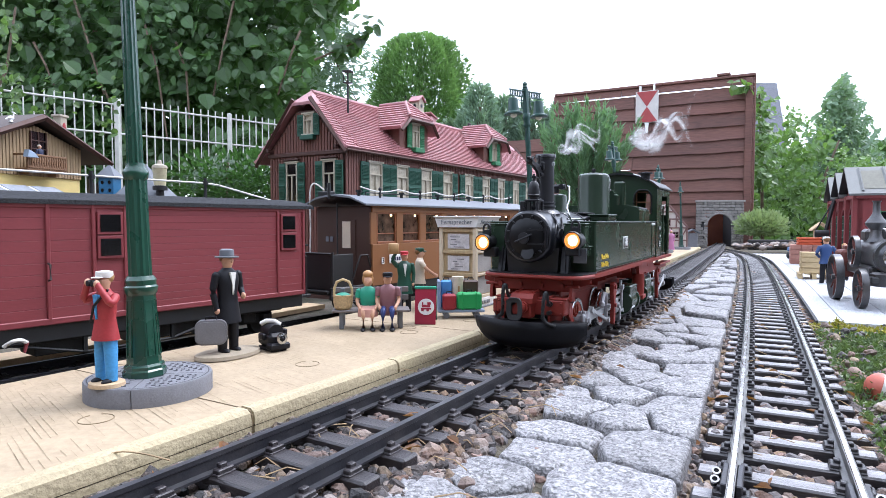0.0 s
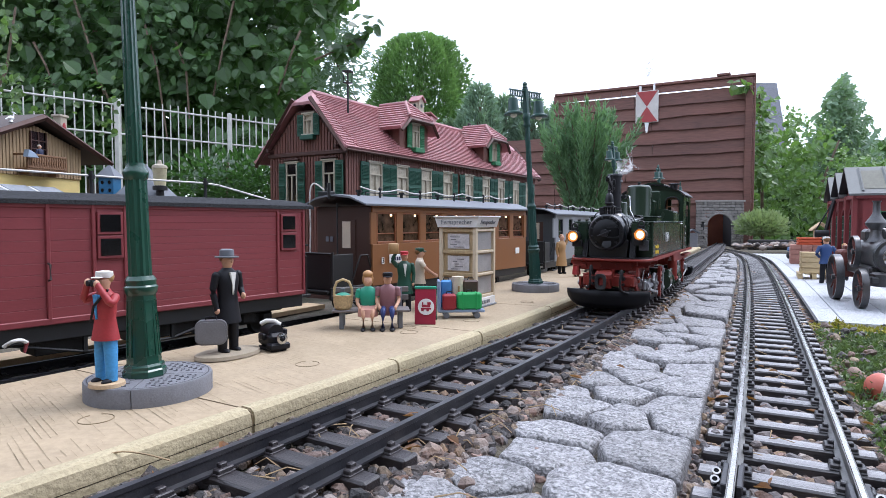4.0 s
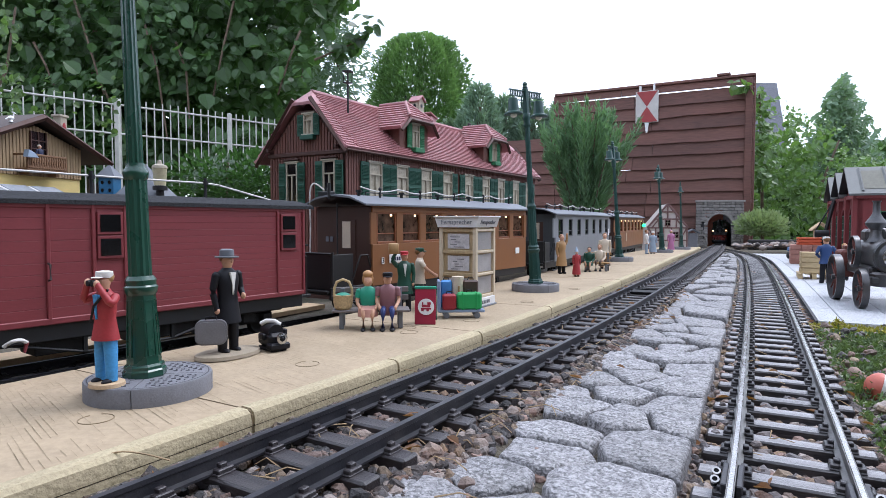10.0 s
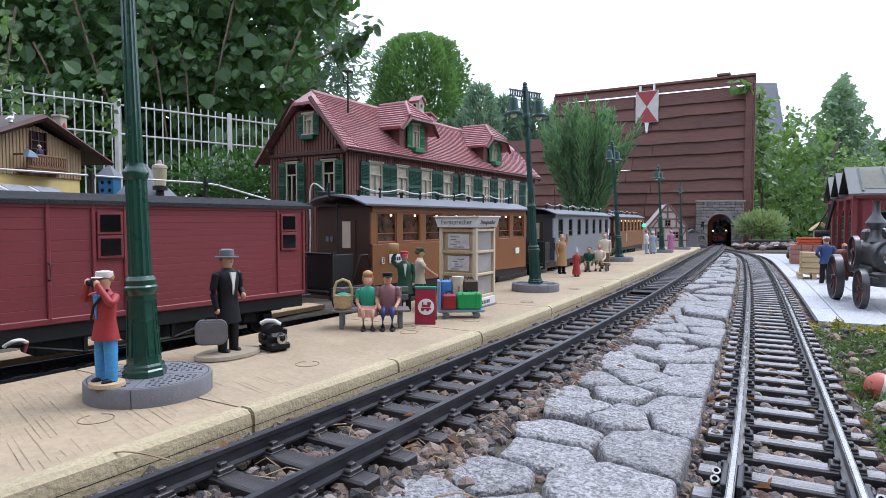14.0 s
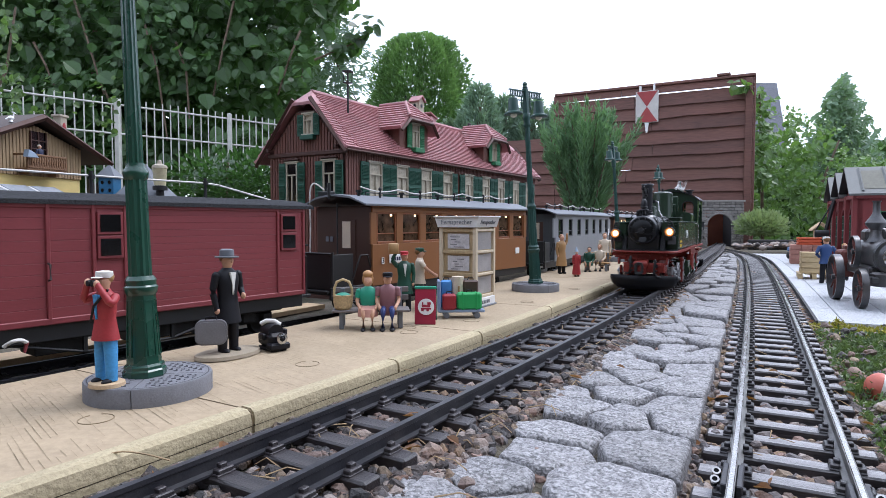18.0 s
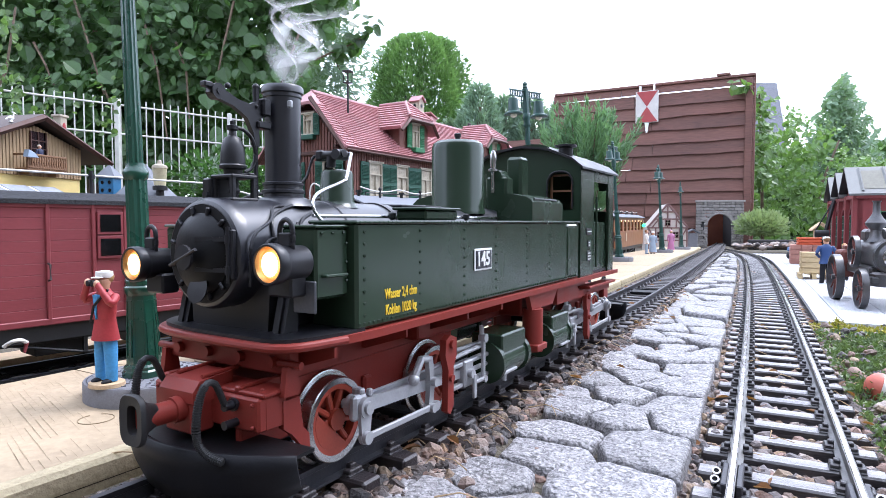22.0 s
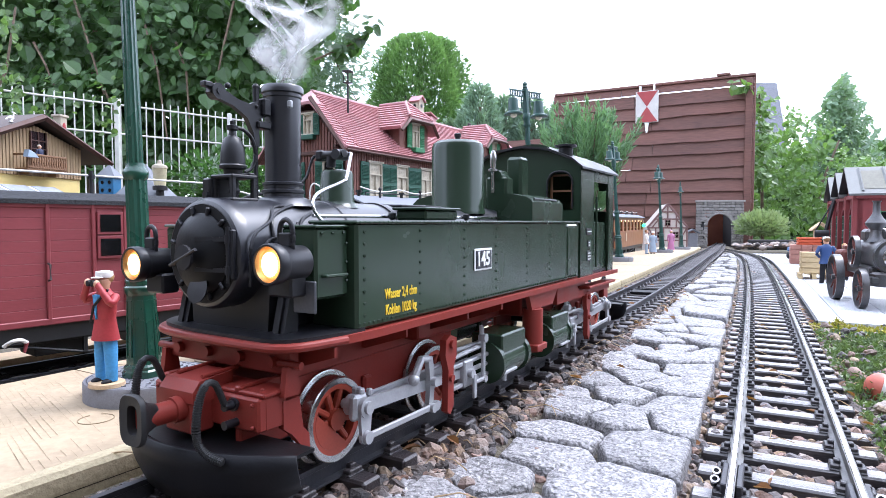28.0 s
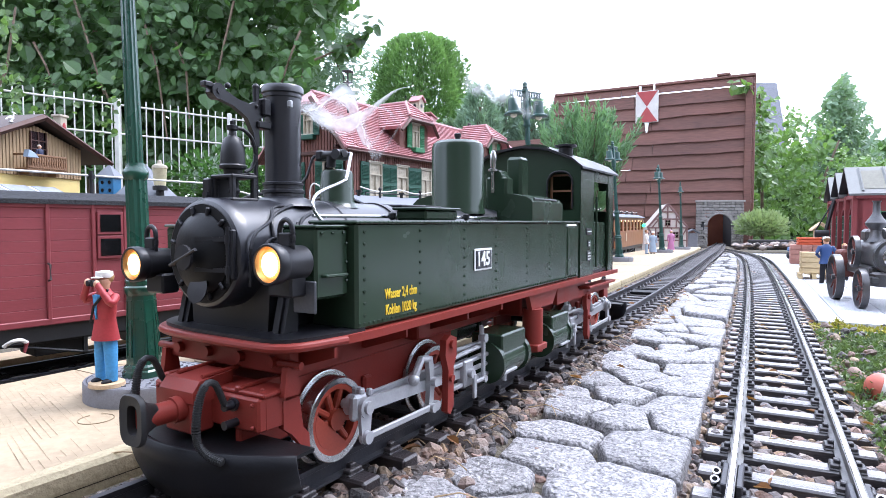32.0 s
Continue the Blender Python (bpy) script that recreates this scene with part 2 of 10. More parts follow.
vn, vl = M_GRAVEL.node_tree.nodes, M_GRAVEL.node_tree.links
kind = vn.new("ShaderNodeValToRGB")
kind.color_ramp.interpolation = "CONSTANT"
for at, c_ in ((0.0, (0.9, 0.95, 1.05)), (0.3, (0.45, 0.43, 0.45)), (0.45, (1.35, 1.15, 0.85)), (0.6, (1.1, 0.85, 0.75)), (0.72, (1.5, 1.45, 1.4)), (0.86, (0.7, 0.6, 0.55))):
    e_ = kind.color_ramp.elements[0] if at == 0.0 else kind.color_ramp.elements.new(at)
    e_.position, e_.color = at, (*c_, 1)
kind.color_ramp.elements[-1].color = (0.7, 0.6, 0.55, 1)
vl.new(vn.new("ShaderNodeNewGeometry").outputs["Random Per Island"], kind.inputs["Fac"])
km = vn.new("ShaderNodeVectorMath")
km.operation = "MULTIPLY"
kb = vn["Principled BSDF"]
vl.new(kb.inputs["Base Color"].links[0].from_socket, km.inputs[0])
vl.new(kind.outputs["Color"], km.inputs[1])
vl.new(km.outputs["Vector"], kb.inputs["Base Color"])

# plain unseen walls added behind and beside the camera; the south one blocks low skylight
M_UNSEENWALL = mat("garden_wall", (0.11, 0.10, 0.085), 0.9, scale=6, fine=60, var=0.3, bump=0.5, depth=0.004)
for nm, c_, s_ in (("wall_south", (0.4, -1.7, 0.95), (6.4, 0.12, 2.0)), ("wall_east", (3.5, 1.0, 0.45), (0.12, 5.3, 1.0)), ("wall_west", (-2.74, 0.6, 0.45), (0.12, 4.5, 1.0))):
    solo(nm, Mesh().box(c_, s_, 0.01), M_UNSEENWALL, "plain weathered garden wall closing the plot", "wall", kind="structure")

g = Mesh()
ys = [-60, -8, -1.5, -0.4] + [i * 0.1 for i in range(48)] + [6, 12, 40, 300]
xs = [-300, -40, -8, -3, -1.5, -0.8, -0.4, 0, 0.4, 0.8, 1.2, 1.6, 2, 2.6, 4, 10, 40, 300]
for y in ys:
    for x in xs:
        g.v.append((x, y, -0.006 + fall(y) + (0.002 * noise.noise((x * 6, y * 6, 0)) if abs(x) < 3 and 0 < y < 4 else 0)))
nx = len(xs)
for j in range(len(ys) - 1):
    for i in range(nx - 1):
        g.f.append((j * nx + i, j * nx + i + 1, (j + 1) * nx + i + 1, (j + 1) * nx + i))
solo("ground", g, M_SOIL, "dark garden soil with dry leaf litter", "ground", kind="structure")

# raised bed of the platform track
bed = Mesh()
ss = [-0.33 + 0.05 * i for i in range(90)]
for s in ss:
    for lat, z in ((0.075, -0.004), (0.062, 0.0095), (-0.052, 0.0095), (-0.085, -0.002)):
        x, y, h = on(LEFT, s, lat)
        bed.v.append((x, y, z + fall(y)))
for i in range(len(ss) - 1):
    for k in range(3):
        a = i * 4 + k
        bed.f.append((a, a + 1, a + 5, a + 4))
solo("track_bed", bed, M_SOIL, "raised soil and gravel bed under the platform track", "track bed", kind="structure")


def sweep(track, lat, prof, s0, s1, z, step=0.03):
    """A profile (across, up) swept along a track at a distance to its left."""
    m, n = Mesh(), len(prof)
    k = max(2, round((s1 - s0) / step))
    for i in range(k + 1):
        x, y, h = on(track, s0 + (s1 - s0) * i / k, lat)
        c, d = math.cos(radians(h)), math.sin(radians(h))
        for u, w in prof:
            m.v.append((x + u * c, y - u * d, z + w + fall(y)))
    for i in range(k):
        for j in range(n):
            a, b = i * n + j, i * n + (j + 1) % n
            m.f.append((a, b, b + n, a + n))
    m.f += [tuple(range(n)), tuple(k * n + j for j in range(n))]
    return m


RAIL = [(-0.0035, -0.0084), (0.0035, -0.0084), (0.0035, -0.0074), (0.001, -0.0068), (0.001, -0.0024), (0.0016, -0.002), (0.0016, 0),
        (-0.0016, 0), (-0.0016, -0.002), (-0.001, -0.0024), (-0.001, -0.0068), (-0.0035, -0.0074)]


def sleeper_mesh(mt, worn):
    """A sleeper with a second material, worn, on its upper face, and a chair each side of both rails."""
    m = Mesh()
    m.box((0, 0, -0.0035), (0.079, 0.0115, 0.007), 0.0010)
    for x in (-0.0235, 0.0235):
        m.box((x, 0, 0.0003), (0.0150, 0.0098, 0.0012), 0.0004)
        for d in (-1, 1):
            m.box((x + d * 0.0052, 0, 0.0014), (0.0042, 0.0082, 0.0028), 0.0005)
            m.box((x + d * 0.0043, 0, 0.0034), (0.0028, 0.0038, 0.0024), 0.0004)
    me = m.data("sleeper", mt)
    me.materials.append(worn)
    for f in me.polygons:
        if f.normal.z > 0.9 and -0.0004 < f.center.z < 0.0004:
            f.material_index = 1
    return me


# garden track sleepers get the painted sky sheen on top
SLEEPER_DARK, SLEEPER_GREY = sleeper_mesh(M_PLASTIC, M_PLASTIC), sleeper_mesh(M_PLASTIC_GREY, M_SKYSHEEN)


def lay_track(name, track, s0, s1, z, rail_mat, label, seed, sleeper=None):
    t = thing(name, Matrix(), label, "railway track", kind="structure")
    for lat in (-0.0235, 0.0235):
        part("rail", sweep(track, lat, RAIL, s0, s1, z), M_RAIL_OLD if rail_mat is M_RAIL_OLD else M_RAIL_GREY, t)
        if rail_mat is not M_RAIL_OLD:
            part("rail_head", sweep(track, lat, [(-0.0013, 0.0), (0.0013, 0.0), (0.0010, 0.0003), (-0.0010, 0.0003)], s0, s1, z), rail_mat, t, "rail head worn bright")
    r = random.Random(seed)
    s = s0 + 0.01
    while s < s1 - 0.01:
        x, y, h = on(track, s)
        part("sleeper", sleeper or SLEEPER_DARK, None, t, m=pose(x, y, z - 0.0084 + fall(y), 0, 0, -h + r.uniform(-0.8, 0.8)))
        s += 0.0285
    return t


lay_track("platform_track", LEFT, -0.33, 4.6, RAIL_L, M_RAIL_OLD, "model railway track with dark rails beside the platform", 1)
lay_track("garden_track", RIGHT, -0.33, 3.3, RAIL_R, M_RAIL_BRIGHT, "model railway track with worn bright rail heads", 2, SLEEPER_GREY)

# ---------------------------------------------------------------- platform
M_PLAT = mat("cast_stone", (0.365, 0.283, 0.186), 0.85, scale=28, fine=260, var=0.16, bump=0.35, depth=0.0008, dirt=(0.27, 0.21, 0.13), dirt_amount=0.75)
E0, E1 = 0.068, 0.245
body = Mesh()
PS = [-0.33, -0.186, -0.062, 0.215, 0.41, 0.8, 1.2, 1.7, 2.3, 2.9]
platform = thing("platform", Matrix(), "sand-coloured cast stone station platform with scored planks", "platform", kind="structure")
EDGE = [(0, -0.024), (0, -0.0035), (-0.0015, -0.001), (-0.004, 0), (-0.177, 0), (-0.177, -0.024)]
for a, b in zip(PS, PS[1:]):
    part("platform_section", sweep(LEFT, E0, EDGE, a + 0.0008, b - 0.0008, PLAT, 0.02), M_PLAT, platform)

# weathered kerb face in two courses
M_KERB = mat("weathered_kerb", (0.42, 0.350, 0.22), 0.9, scale=30, fine=420, var=0.2, bump=0.7, depth=0.0012, dirt=(0.26, 0.225, 0.11), dirt_amount=0.4)
for a, b in zip(PS[:7], PS[1:8]):
    part("kerb_stone", sweep(LEFT, E0 - 0.0004, [(0, -0.0235), (0, -0.0092), (0.0004, -0.0088), (0.0012, -0.0088), (0.0012, -0.0235)], a + 0.001, b - 0.001, PLAT, 0.02), M_KERB, platform)


    part("kerb_joint", sweep(LEFT, E0 - 0.0004, [(0.0004, -0.0088), (0.0004, -0.0080), (0.0011, -0.0080), (0.0011, -0.0088)], a + 0.001, b - 0.001, PLAT, 0.02), mat("kerb_joint", (0.07, 0.055, 0.035), 0.95, bump=0.2), platform)


# ---------------------------------------------------------------- locomotive
M_GREEN = mat("loco_green", (0.022, 0.040, 0.024), 0.24, spec=0.42, var=0.08, scale=40, fine=2500, bump=0.05, depth=0.0002)
M_BLACK = mat("loco_black", (0.012, 0.012, 0.015), 0.40, spec=0.4, var=0.2, scale=60, fine=1500, bump=0.06, depth=0.0002)
M_SHEEN = mat("boiler_black", (0.014, 0.015, 0.021), 0.33, spec=0.8, var=0.15, scale=60, fine=1500, bump=0.04, depth=0.0002)
M_RED = mat("loco_red", (0.205, 0.026, 0.018), 0.5, spec=0.3, var=0.12, scale=60, fine=1500, bump=0.06, depth=0.0002)
M_WHEEL = mat("wheel_red", (0.33, 0.052, 0.028), 0.45, var=0.12, scale=60, bump=0.05)
M_STEEL = mat("bright_steel", (0.50, 0.50, 0.50), 0.24, 1.0, var=0.1, scale=100, bump=0.05)
M_ROD = mat("grey_rod", (0.36, 0.365, 0.38), 0.38, 0.35, var=0.12, scale=100, bump=0.05)
M_LIGHT = mat("lamp_glow", (0.9, 0.40, 0.09), 0.3, emit=0.35, bump=0)
M_CORE = mat("lamp_core", (1.0, 0.90, 0.62), 0.3, emit=1.3, bump=0)
M_BRASS = mat("lamp_ring", (0.6, 0.33, 0.12), 0.3, 0.9, bump=0)
M_YELLOW = paint("yellow_letters", (0.75, 0.52, 0.03))
M_WHITE = paint("white_enamel", (0.75, 0.75, 0.74))
M_BLUEBLACK = paint("plate_black", (0.01, 0.012, 0.02), 0.3)
M_DARKWOOD = mat("cab_wood", (0.16, 0.07, 0.03), 0.5, stretch=(1, 1, 0.1))
M_MATT = mat("matt_black", (0.005, 0.005, 0.006), 0.45, spec=0.22, var=0.2, scale=60, bump=0.08)
M_CASE_PLATE = mat("bare_plate", (0.10, 0.105, 0.12), 0.45, 0.3, bump=0.05)
M_RUBBER = mat("rubber", (0.013, 0.013, 0.014), 0.6, bump=0.1)


def letters(text, size, material, parent, m, name="lettering", thick=0.0002, label="", width=1.0, bold=0.0):
    c = bpy.data.curves.new(name, "FONT")
    c.body, c.size, c.extrude, c.align_x, c.align_y = text, size, thick, "CENTER", "CENTER"
    c.resolution_u = 2
    c.offset = bold
    t = bpy.data.objects.new(name, c)
    scene.collection.objects.link(t)
    dg = bpy.context.evaluated_depsgraph_get()
    me = bpy.data.meshes.new_from_object(t.evaluated_get(dg))
    bpy.data.objects.remove(t)
    me.materials.clear()
    me.materials.append(material)
    if width != 1.0:
        me.transform(Matrix.Diagonal((width, 1, 1, 1)))
    ob = part(name, me, None, parent, label)
    ob.matrix_basis = m
    return ob


loco = thing("steam_locomotive", Matrix(), "dark green tank steam locomotive with red frame and number 145", "locomotive")


def lpart(name, bm, material, label="", parent=None, m=None, smooth=35):
    return part(name, bm, material, parent or loco, label, m, smooth)


SIDE = Matrix(((0, 0, 1, 0), (1, 0, 0, 0), (0, 1, 0, 0), (0, 0, 0, 1)))  # writing on the right side

BZ, BR = 0.0863, 0.0208
# boiler and smokebox, axis along y
AX = Matrix.Translation((0, 0, BZ)) @ Matrix.Rotation(radians(-90), 4, "X")
lpart("smokebox", Mesh().lathe([(0.0183, -0.0455), (0.0197, -0.0448), (BR, -0.0425), (BR, -0.0395), (BR, 0.016), (BR + 0.0006, 0.0165), (BR + 0.0006, 0.0195), (BR, 0.02)], 48, AX), M_SHEEN, "satin black smokebox")
lpart("boiler", Mesh().lathe([(BR, 0.02), (BR, 0.232)], 48, AX), M_SHEEN)
for k in range(4):
    lpart("boiler_band", Mesh().lathe([(BR, 0.055 + 0.045 * k), (BR + 0.0007, 0.0552 + 0.045 * k), (BR + 0.0007, 0.0575 + 0.045 * k), (BR, 0.0578 + 0.045 * k)], 48, AX), M_BLACK)
door = lpart("smokebox_door", Mesh().lathe([(0.0, -0.0505), (0.006, -0.0502), (0.011, -0.0490), (0.0140, -0.047), (0.0150, -0.0462), (0.0150, -0.044)], 40, AX), M_MATT, "domed black smokebox door")
hm = Mesh()
for z in (-0.0055, 0.0055):
    hm.prism([(0.0020, -0.0507), (0.0150, -0.0478), (0.0150, -0.0464), (0.0020, -0.0494)], BZ + z - 0.0008, BZ + z + 0.0008)
    hm.cyl((0.0160, -0.0474, BZ + z - 0.0016), (0.0160, -0.0474, BZ + z + 0.0016), 0.0012, n=10)
part("hinge", hm, M_BLACK, door)
part("hinge_post", Mesh().cyl((0.0160, -0.0474, BZ - 0.0100), (0.0160, -0.0474, BZ + 0.0100), 0.0008, n=10).box((0.0172, -0.0462, BZ), (0.0016, 0.0022, 0.018), 0.0005), M_BLACK, door)
part("door_wheel", Mesh().lathe([(0.001, 0), (0.0045, 0.0004), (0.0045, 0.0014), (0.001, 0.002)], 20, Matrix.Translation((0, -0.0545, BZ - 0.001)) @ Matrix.Rotation(radians(-90), 4, "X")).cyl((-0.007, -0.054, BZ - 0.004), (0.007, -0.054, BZ + 0.002), 0.0007, n=8), M_BLACK, door)
part("door_ring", Mesh().lathe([(0.0150, -0.0458), (0.0183, -0.0457), (0.0186, -0.0452), (0.0150, -0.0450)], 40, AX), M_MATT, door)
for k in range(12):
    a = 2 * math.pi * (k + 0.5) / 12
    part("door_clamp", Mesh().box((0, 0, 0), (0.0015, 0.0018, 0.0030), 0.0004), M_BLACK, door, m=Matrix.Translation((0.0160 * math.cos(a), -0.0462, BZ + 0.0160 * math.sin(a))) @ Matrix.Rotation(math.pi / 2 - a, 4, "Y"))
part("door_plate", Mesh().lathe([(0.005, 0), (0.0052, 0.0006), (0.0, 0.0008)], 20, Matrix.Translation((0.002, -0.0492, BZ - 0.0128)) @ Matrix.Rotation(radians(75), 4, "X")), M_BLACK, door)
# saddle under the smokebox
lpart("smokebox_saddle", Mesh().prism([(-0.021, 0.057), (-0.0225, 0.077), (0.0225, 0.077), (0.021, 0.057)], -0.034, 0.012, "y"), M_BLACK)
for x in (-0.027, 0.027):
    lpart("step_bracket", Mesh().prism([(-0.036, 0.0565), (-0.027, 0.0565), (-0.024, 0.078), (-0.031, 0.078)], x - 0.0008, x + 0.0008, "x").prism([(-0.035, 0.0568), (-0.028, 0.0568), (-0.026, 0.0775), (-0.030, 0.0775)], x - 0.003, x + 0.003, "x"), M_BLACK)

# chimney
lpart("chimney", Mesh().lathe([(0.0145, 0.1045), (0.0115, 0.1075), (0.0090, 0.1085), (0.0089, 0.1098), (0.0097, 0.1102), (0.0097, 0.1113), (0.0087, 0.1117), (0.0087, 0.1132), (0.0094, 0.1136), (0.0094, 0.1144), (0.0080, 0.1148),
                               (0.0081, 0.1495), (0.0086, 0.150), (0.0086, 0.1513), (0.0094, 0.1518), (0.0094, 0.1540), (0.0088, 0.1548), (0.0074, 0.1548), (0.0072, 0.147), (0.0, 0.146)], 40, Matrix.Translation((0, -0.0045, 0)) @ Matrix.Diagonal((0.93, 0.93, 1, 1))), M_SHEEN, "tall black chimney with moulded cap")
# bell on its box, and the bracket before the chimney
bell = lpart("bell", Mesh().lathe([(0.0034, 0.1158), (0.0036, 0.1180), (0.0050, 0.1186), (0.0052, 0.1196), (0.0047, 0.1202), (0.0046, 0.1240), (0.0041, 0.1275), (0.0030, 0.1302), (0.0016, 0.1312), (0.0013, 0.1330), (0.0022, 0.1336), (0.0022, 0.1350), (0.0009, 0.1354), (0.0009, 0.1368), (0.0, 0.1372)], 28, Matrix.Translation((0, -0.031, 0))), M_BLACK, "black dome-shaped bell")
for x in (-0.0050, 0.0050):
    for y in (-0.0355, -0.0255):
        part("bell_post", Mesh().box((x, y, 0.1105), (0.0020, 0.0020, 0.0100), 0.0004), M_BLACK, bell)
part("bell_shelf", Mesh().box((0, -0.0305, 0.1153), (0.0124, 0.0126, 0.0016), 0.0005).box((0.0010, -0.0250, 0.1166), (0.006, 0.003, 0.0012), 0.0004), M_BLACK, bell)
part("bell_base", Mesh().box((0, -0.0305, 0.1063), (0.0130, 0.0130, 0.0018), 0.0005), M_BLACK, bell)
part("bell_side", Mesh().box((-0.0052, -0.0305, 0.1105), (0.0010, 0.010, 0.010)), M_BLACK, bell)
part("bell_box", Mesh().box((-0.0072, -0.0345, 0.1100), (0.0046, 0.0070, 0.0098), 0.0007), M_BLACK, bell)
part("box_bolt", Mesh().cyl((-0.0060, -0.0382, 0.1085), (-0.0060, -0.0396, 0.1085), 0.0014, n=10), M_BLACK, bell)
part("bell_rod", Mesh().cyl((0, -0.0305, 0.107), (0, -0.0305, 0.115), 0.0014, n=10).lathe([(0.0018, 0.1085), (0.0022, 0.1100), (0.0012, 0.1125)], 10, Matrix.Translation((0, -0.0305, 0))), M_BLACK, bell)
part("bell_pipe", Mesh().tube(curvy([(0, -0.031, 0.1343), (0.001, -0.0265, 0.1340), (0.0015, -0.0225, 0.1305), (0.0015, -0.0210, 0.1245), (0.001, -0.0225, 0.1195), (0.0005, -0.0255, 0.1175)]), 0.0008, 8), M_BLACK, bell)
arm = Mesh()
arm.prism([(-0.014, 0.1475), (-0.017, 0.1475), (-0.023, 0.1445), (-0.029, 0.1455), (-0.038, 0.149), (-0.041, 0.1485), (-0.042, 0.146), (-0.0395, 0.1445), (-0.031, 0.1425), (-0.0245, 0.139), (-0.0215, 0.1335), (-0.0205, 0.128), (-0.0185, 0.128), (-0.0185, 0.139), (-0.014, 0.141)], -0.0012, 0.0012, "x")
arm.cyl((-0.002, -0.0385, 0.1468), (0.002, -0.0385, 0.1468), 0.003, n=16).box((0, -0.0155, 0.1443), (0.006, 0.004, 0.007), 0.0006).box((0, -0.0165, 0.137), (0.005, 0.007, 0.003), 0.0005)
arm.cyl((0, -0.019, 0.143), (0, -0.019, 0.152), 0.0013, n=10).ball((0, -0.019, 0.152), 0.0015, 8, 6).cyl((0, -0.0195, 0.107), (0, -0.0195, 0.129), 0.0009, n=8)
arm.box((0, -0.0425, 0.1487), (0.0030, 0.004, 0.0022), 0.0005).ball((0, -0.033, 0.1500), 0.0012, 8, 6).cyl((-0.0024, -0.0385, 0.1468), (0.0024, -0.0385, 0.1468), 0.0012, n=12).ball((0.0015, -0.0170, 0.1452), 0.0008, 8, 6).ball((0.0015, -0.0200, 0.1440), 0.0008, 8, 6)
lpart("chimney_bracket", arm, M_BLACK)
lpart("chimney_clip", Mesh().box((0.0088, -0.009, 0.146), (0.002, 0.002, 0.003), 0.0004), M_ROD)

# domes
lpart("steam_dome", Mesh().lathe([(0.0175, 0.103), (0.0172, 0.1055), (0.0166, 0.107), (0.0166, 0.144), (0.0158, 0.147), (0.0135, 0.1488), (0.006, 0.1498), (0.0, 0.15)], 48, Matrix.Translation((0, 0.147, 0))), M_GREEN, "large smooth green steam dome")
lpart("dome_knob", Mesh().lathe([(0.0016, 0.1495), (0.0016, 0.1515), (0.0022, 0.152), (0.0022, 0.1538), (0, 0.1545)], 12, Matrix.Translation((0, 0.147, 0))), M_BLACK)
lpart("sand_dome", Mesh().lathe([(0.0108, 0.1045), (0.0088, 0.1062), (0.0080, 0.1078), (0.0076, 0.1205), (0.0070, 0.1218), (0.0062, 0.1222), (0.0, 0.1230)], 28, Matrix.Translation((0, 0.030, 0))), M_GREEN)
sv = Mesh().cyl((0, 0.026, 0.1235), (0, 0.026, 0.1285), 0.0022, n=12).cyl((-0.006, 0.026, 0.129), (0.008, 0.026, 0.1295), 0.0019, n=12).cyl((0.005, 0.023, 0.129), (0.005, 0.030, 0.129), 0.0025, n=12).box((-0.006, 0.026, 0.129), (0.004, 0.005, 0.005), 0.0008)
lpart("sand_valve", sv, M_BLACK)
lpart("sand_pipe", Mesh().tube(curvy([(0.009, 0.028, 0.1295), (0.0108, 0.0275, 0.1292), (0.0115, 0.026, 0.1275), (0.0130, 0.0215, 0.1180), (0.0138, 0.0180, 0.1160), (0.0185, -0.0020, 0.1105), (0.0218, -0.0100, 0.1070), (0.0232, -0.0115, 0.1035), (0.0240, -0.0100, 0.1005), (0.0252, -0.0080, 0.0975), (0.0260, -0.0080, 0.0930)]), 0.00075, 8), M_STEEL, "bright sand pipe")
lpart("sand_pipe", Mesh().tube(curvy([(-0.009, 0.028, 0.1295), (-0.0115, 0.026, 0.128), (-0.013, 0.021, 0.117), (-0.016, 0.006, 0.112), (-0.021, -0.010, 0.107), (-0.0245, -0.008, 0.096)]), 0.0007, 8), M_BLACK)
for pts in ([(0.0225, -0.038, 0.086), (0.0228, -0.034, 0.0915), (0.0215, -0.022, 0.0925), (0.019, -0.016, 0.0975)], [(0.0235, -0.029, 0.082), (0.0232, -0.026, 0.090), (0.0205, -0.02, 0.0945)],
            [(0.022, -0.043, 0.075), (0.0225, -0.042, 0.092), (0.019, -0.030, 0.0985), (0.012, -0.022, 0.1035), (0.011, -0.015, 0.1043)]):
    lpart("boiler_pipe", Mesh().tube(curvy(pts), 0.0006, 8), M_BLACK)
# handrail with knobs
lpart("handrail", Mesh().tube([(0.0215, -0.010, 0.1005), (0.0215, 0.02, 0.1005), (0.0215, 0.22, 0.1005)], 0.0008, 8), M_STEEL)
for y in (0.042, 0.115):
    lpart("handrail_knob", Mesh().lathe([(0.0016, 0.0955), (0.0012, 0.0975), (0.001, 0.099), (0.0019, 0.1), (0.0019, 0.102), (0, 0.103)], 12, Matrix.Translation((0.0235, y, 0))), M_BLACK)
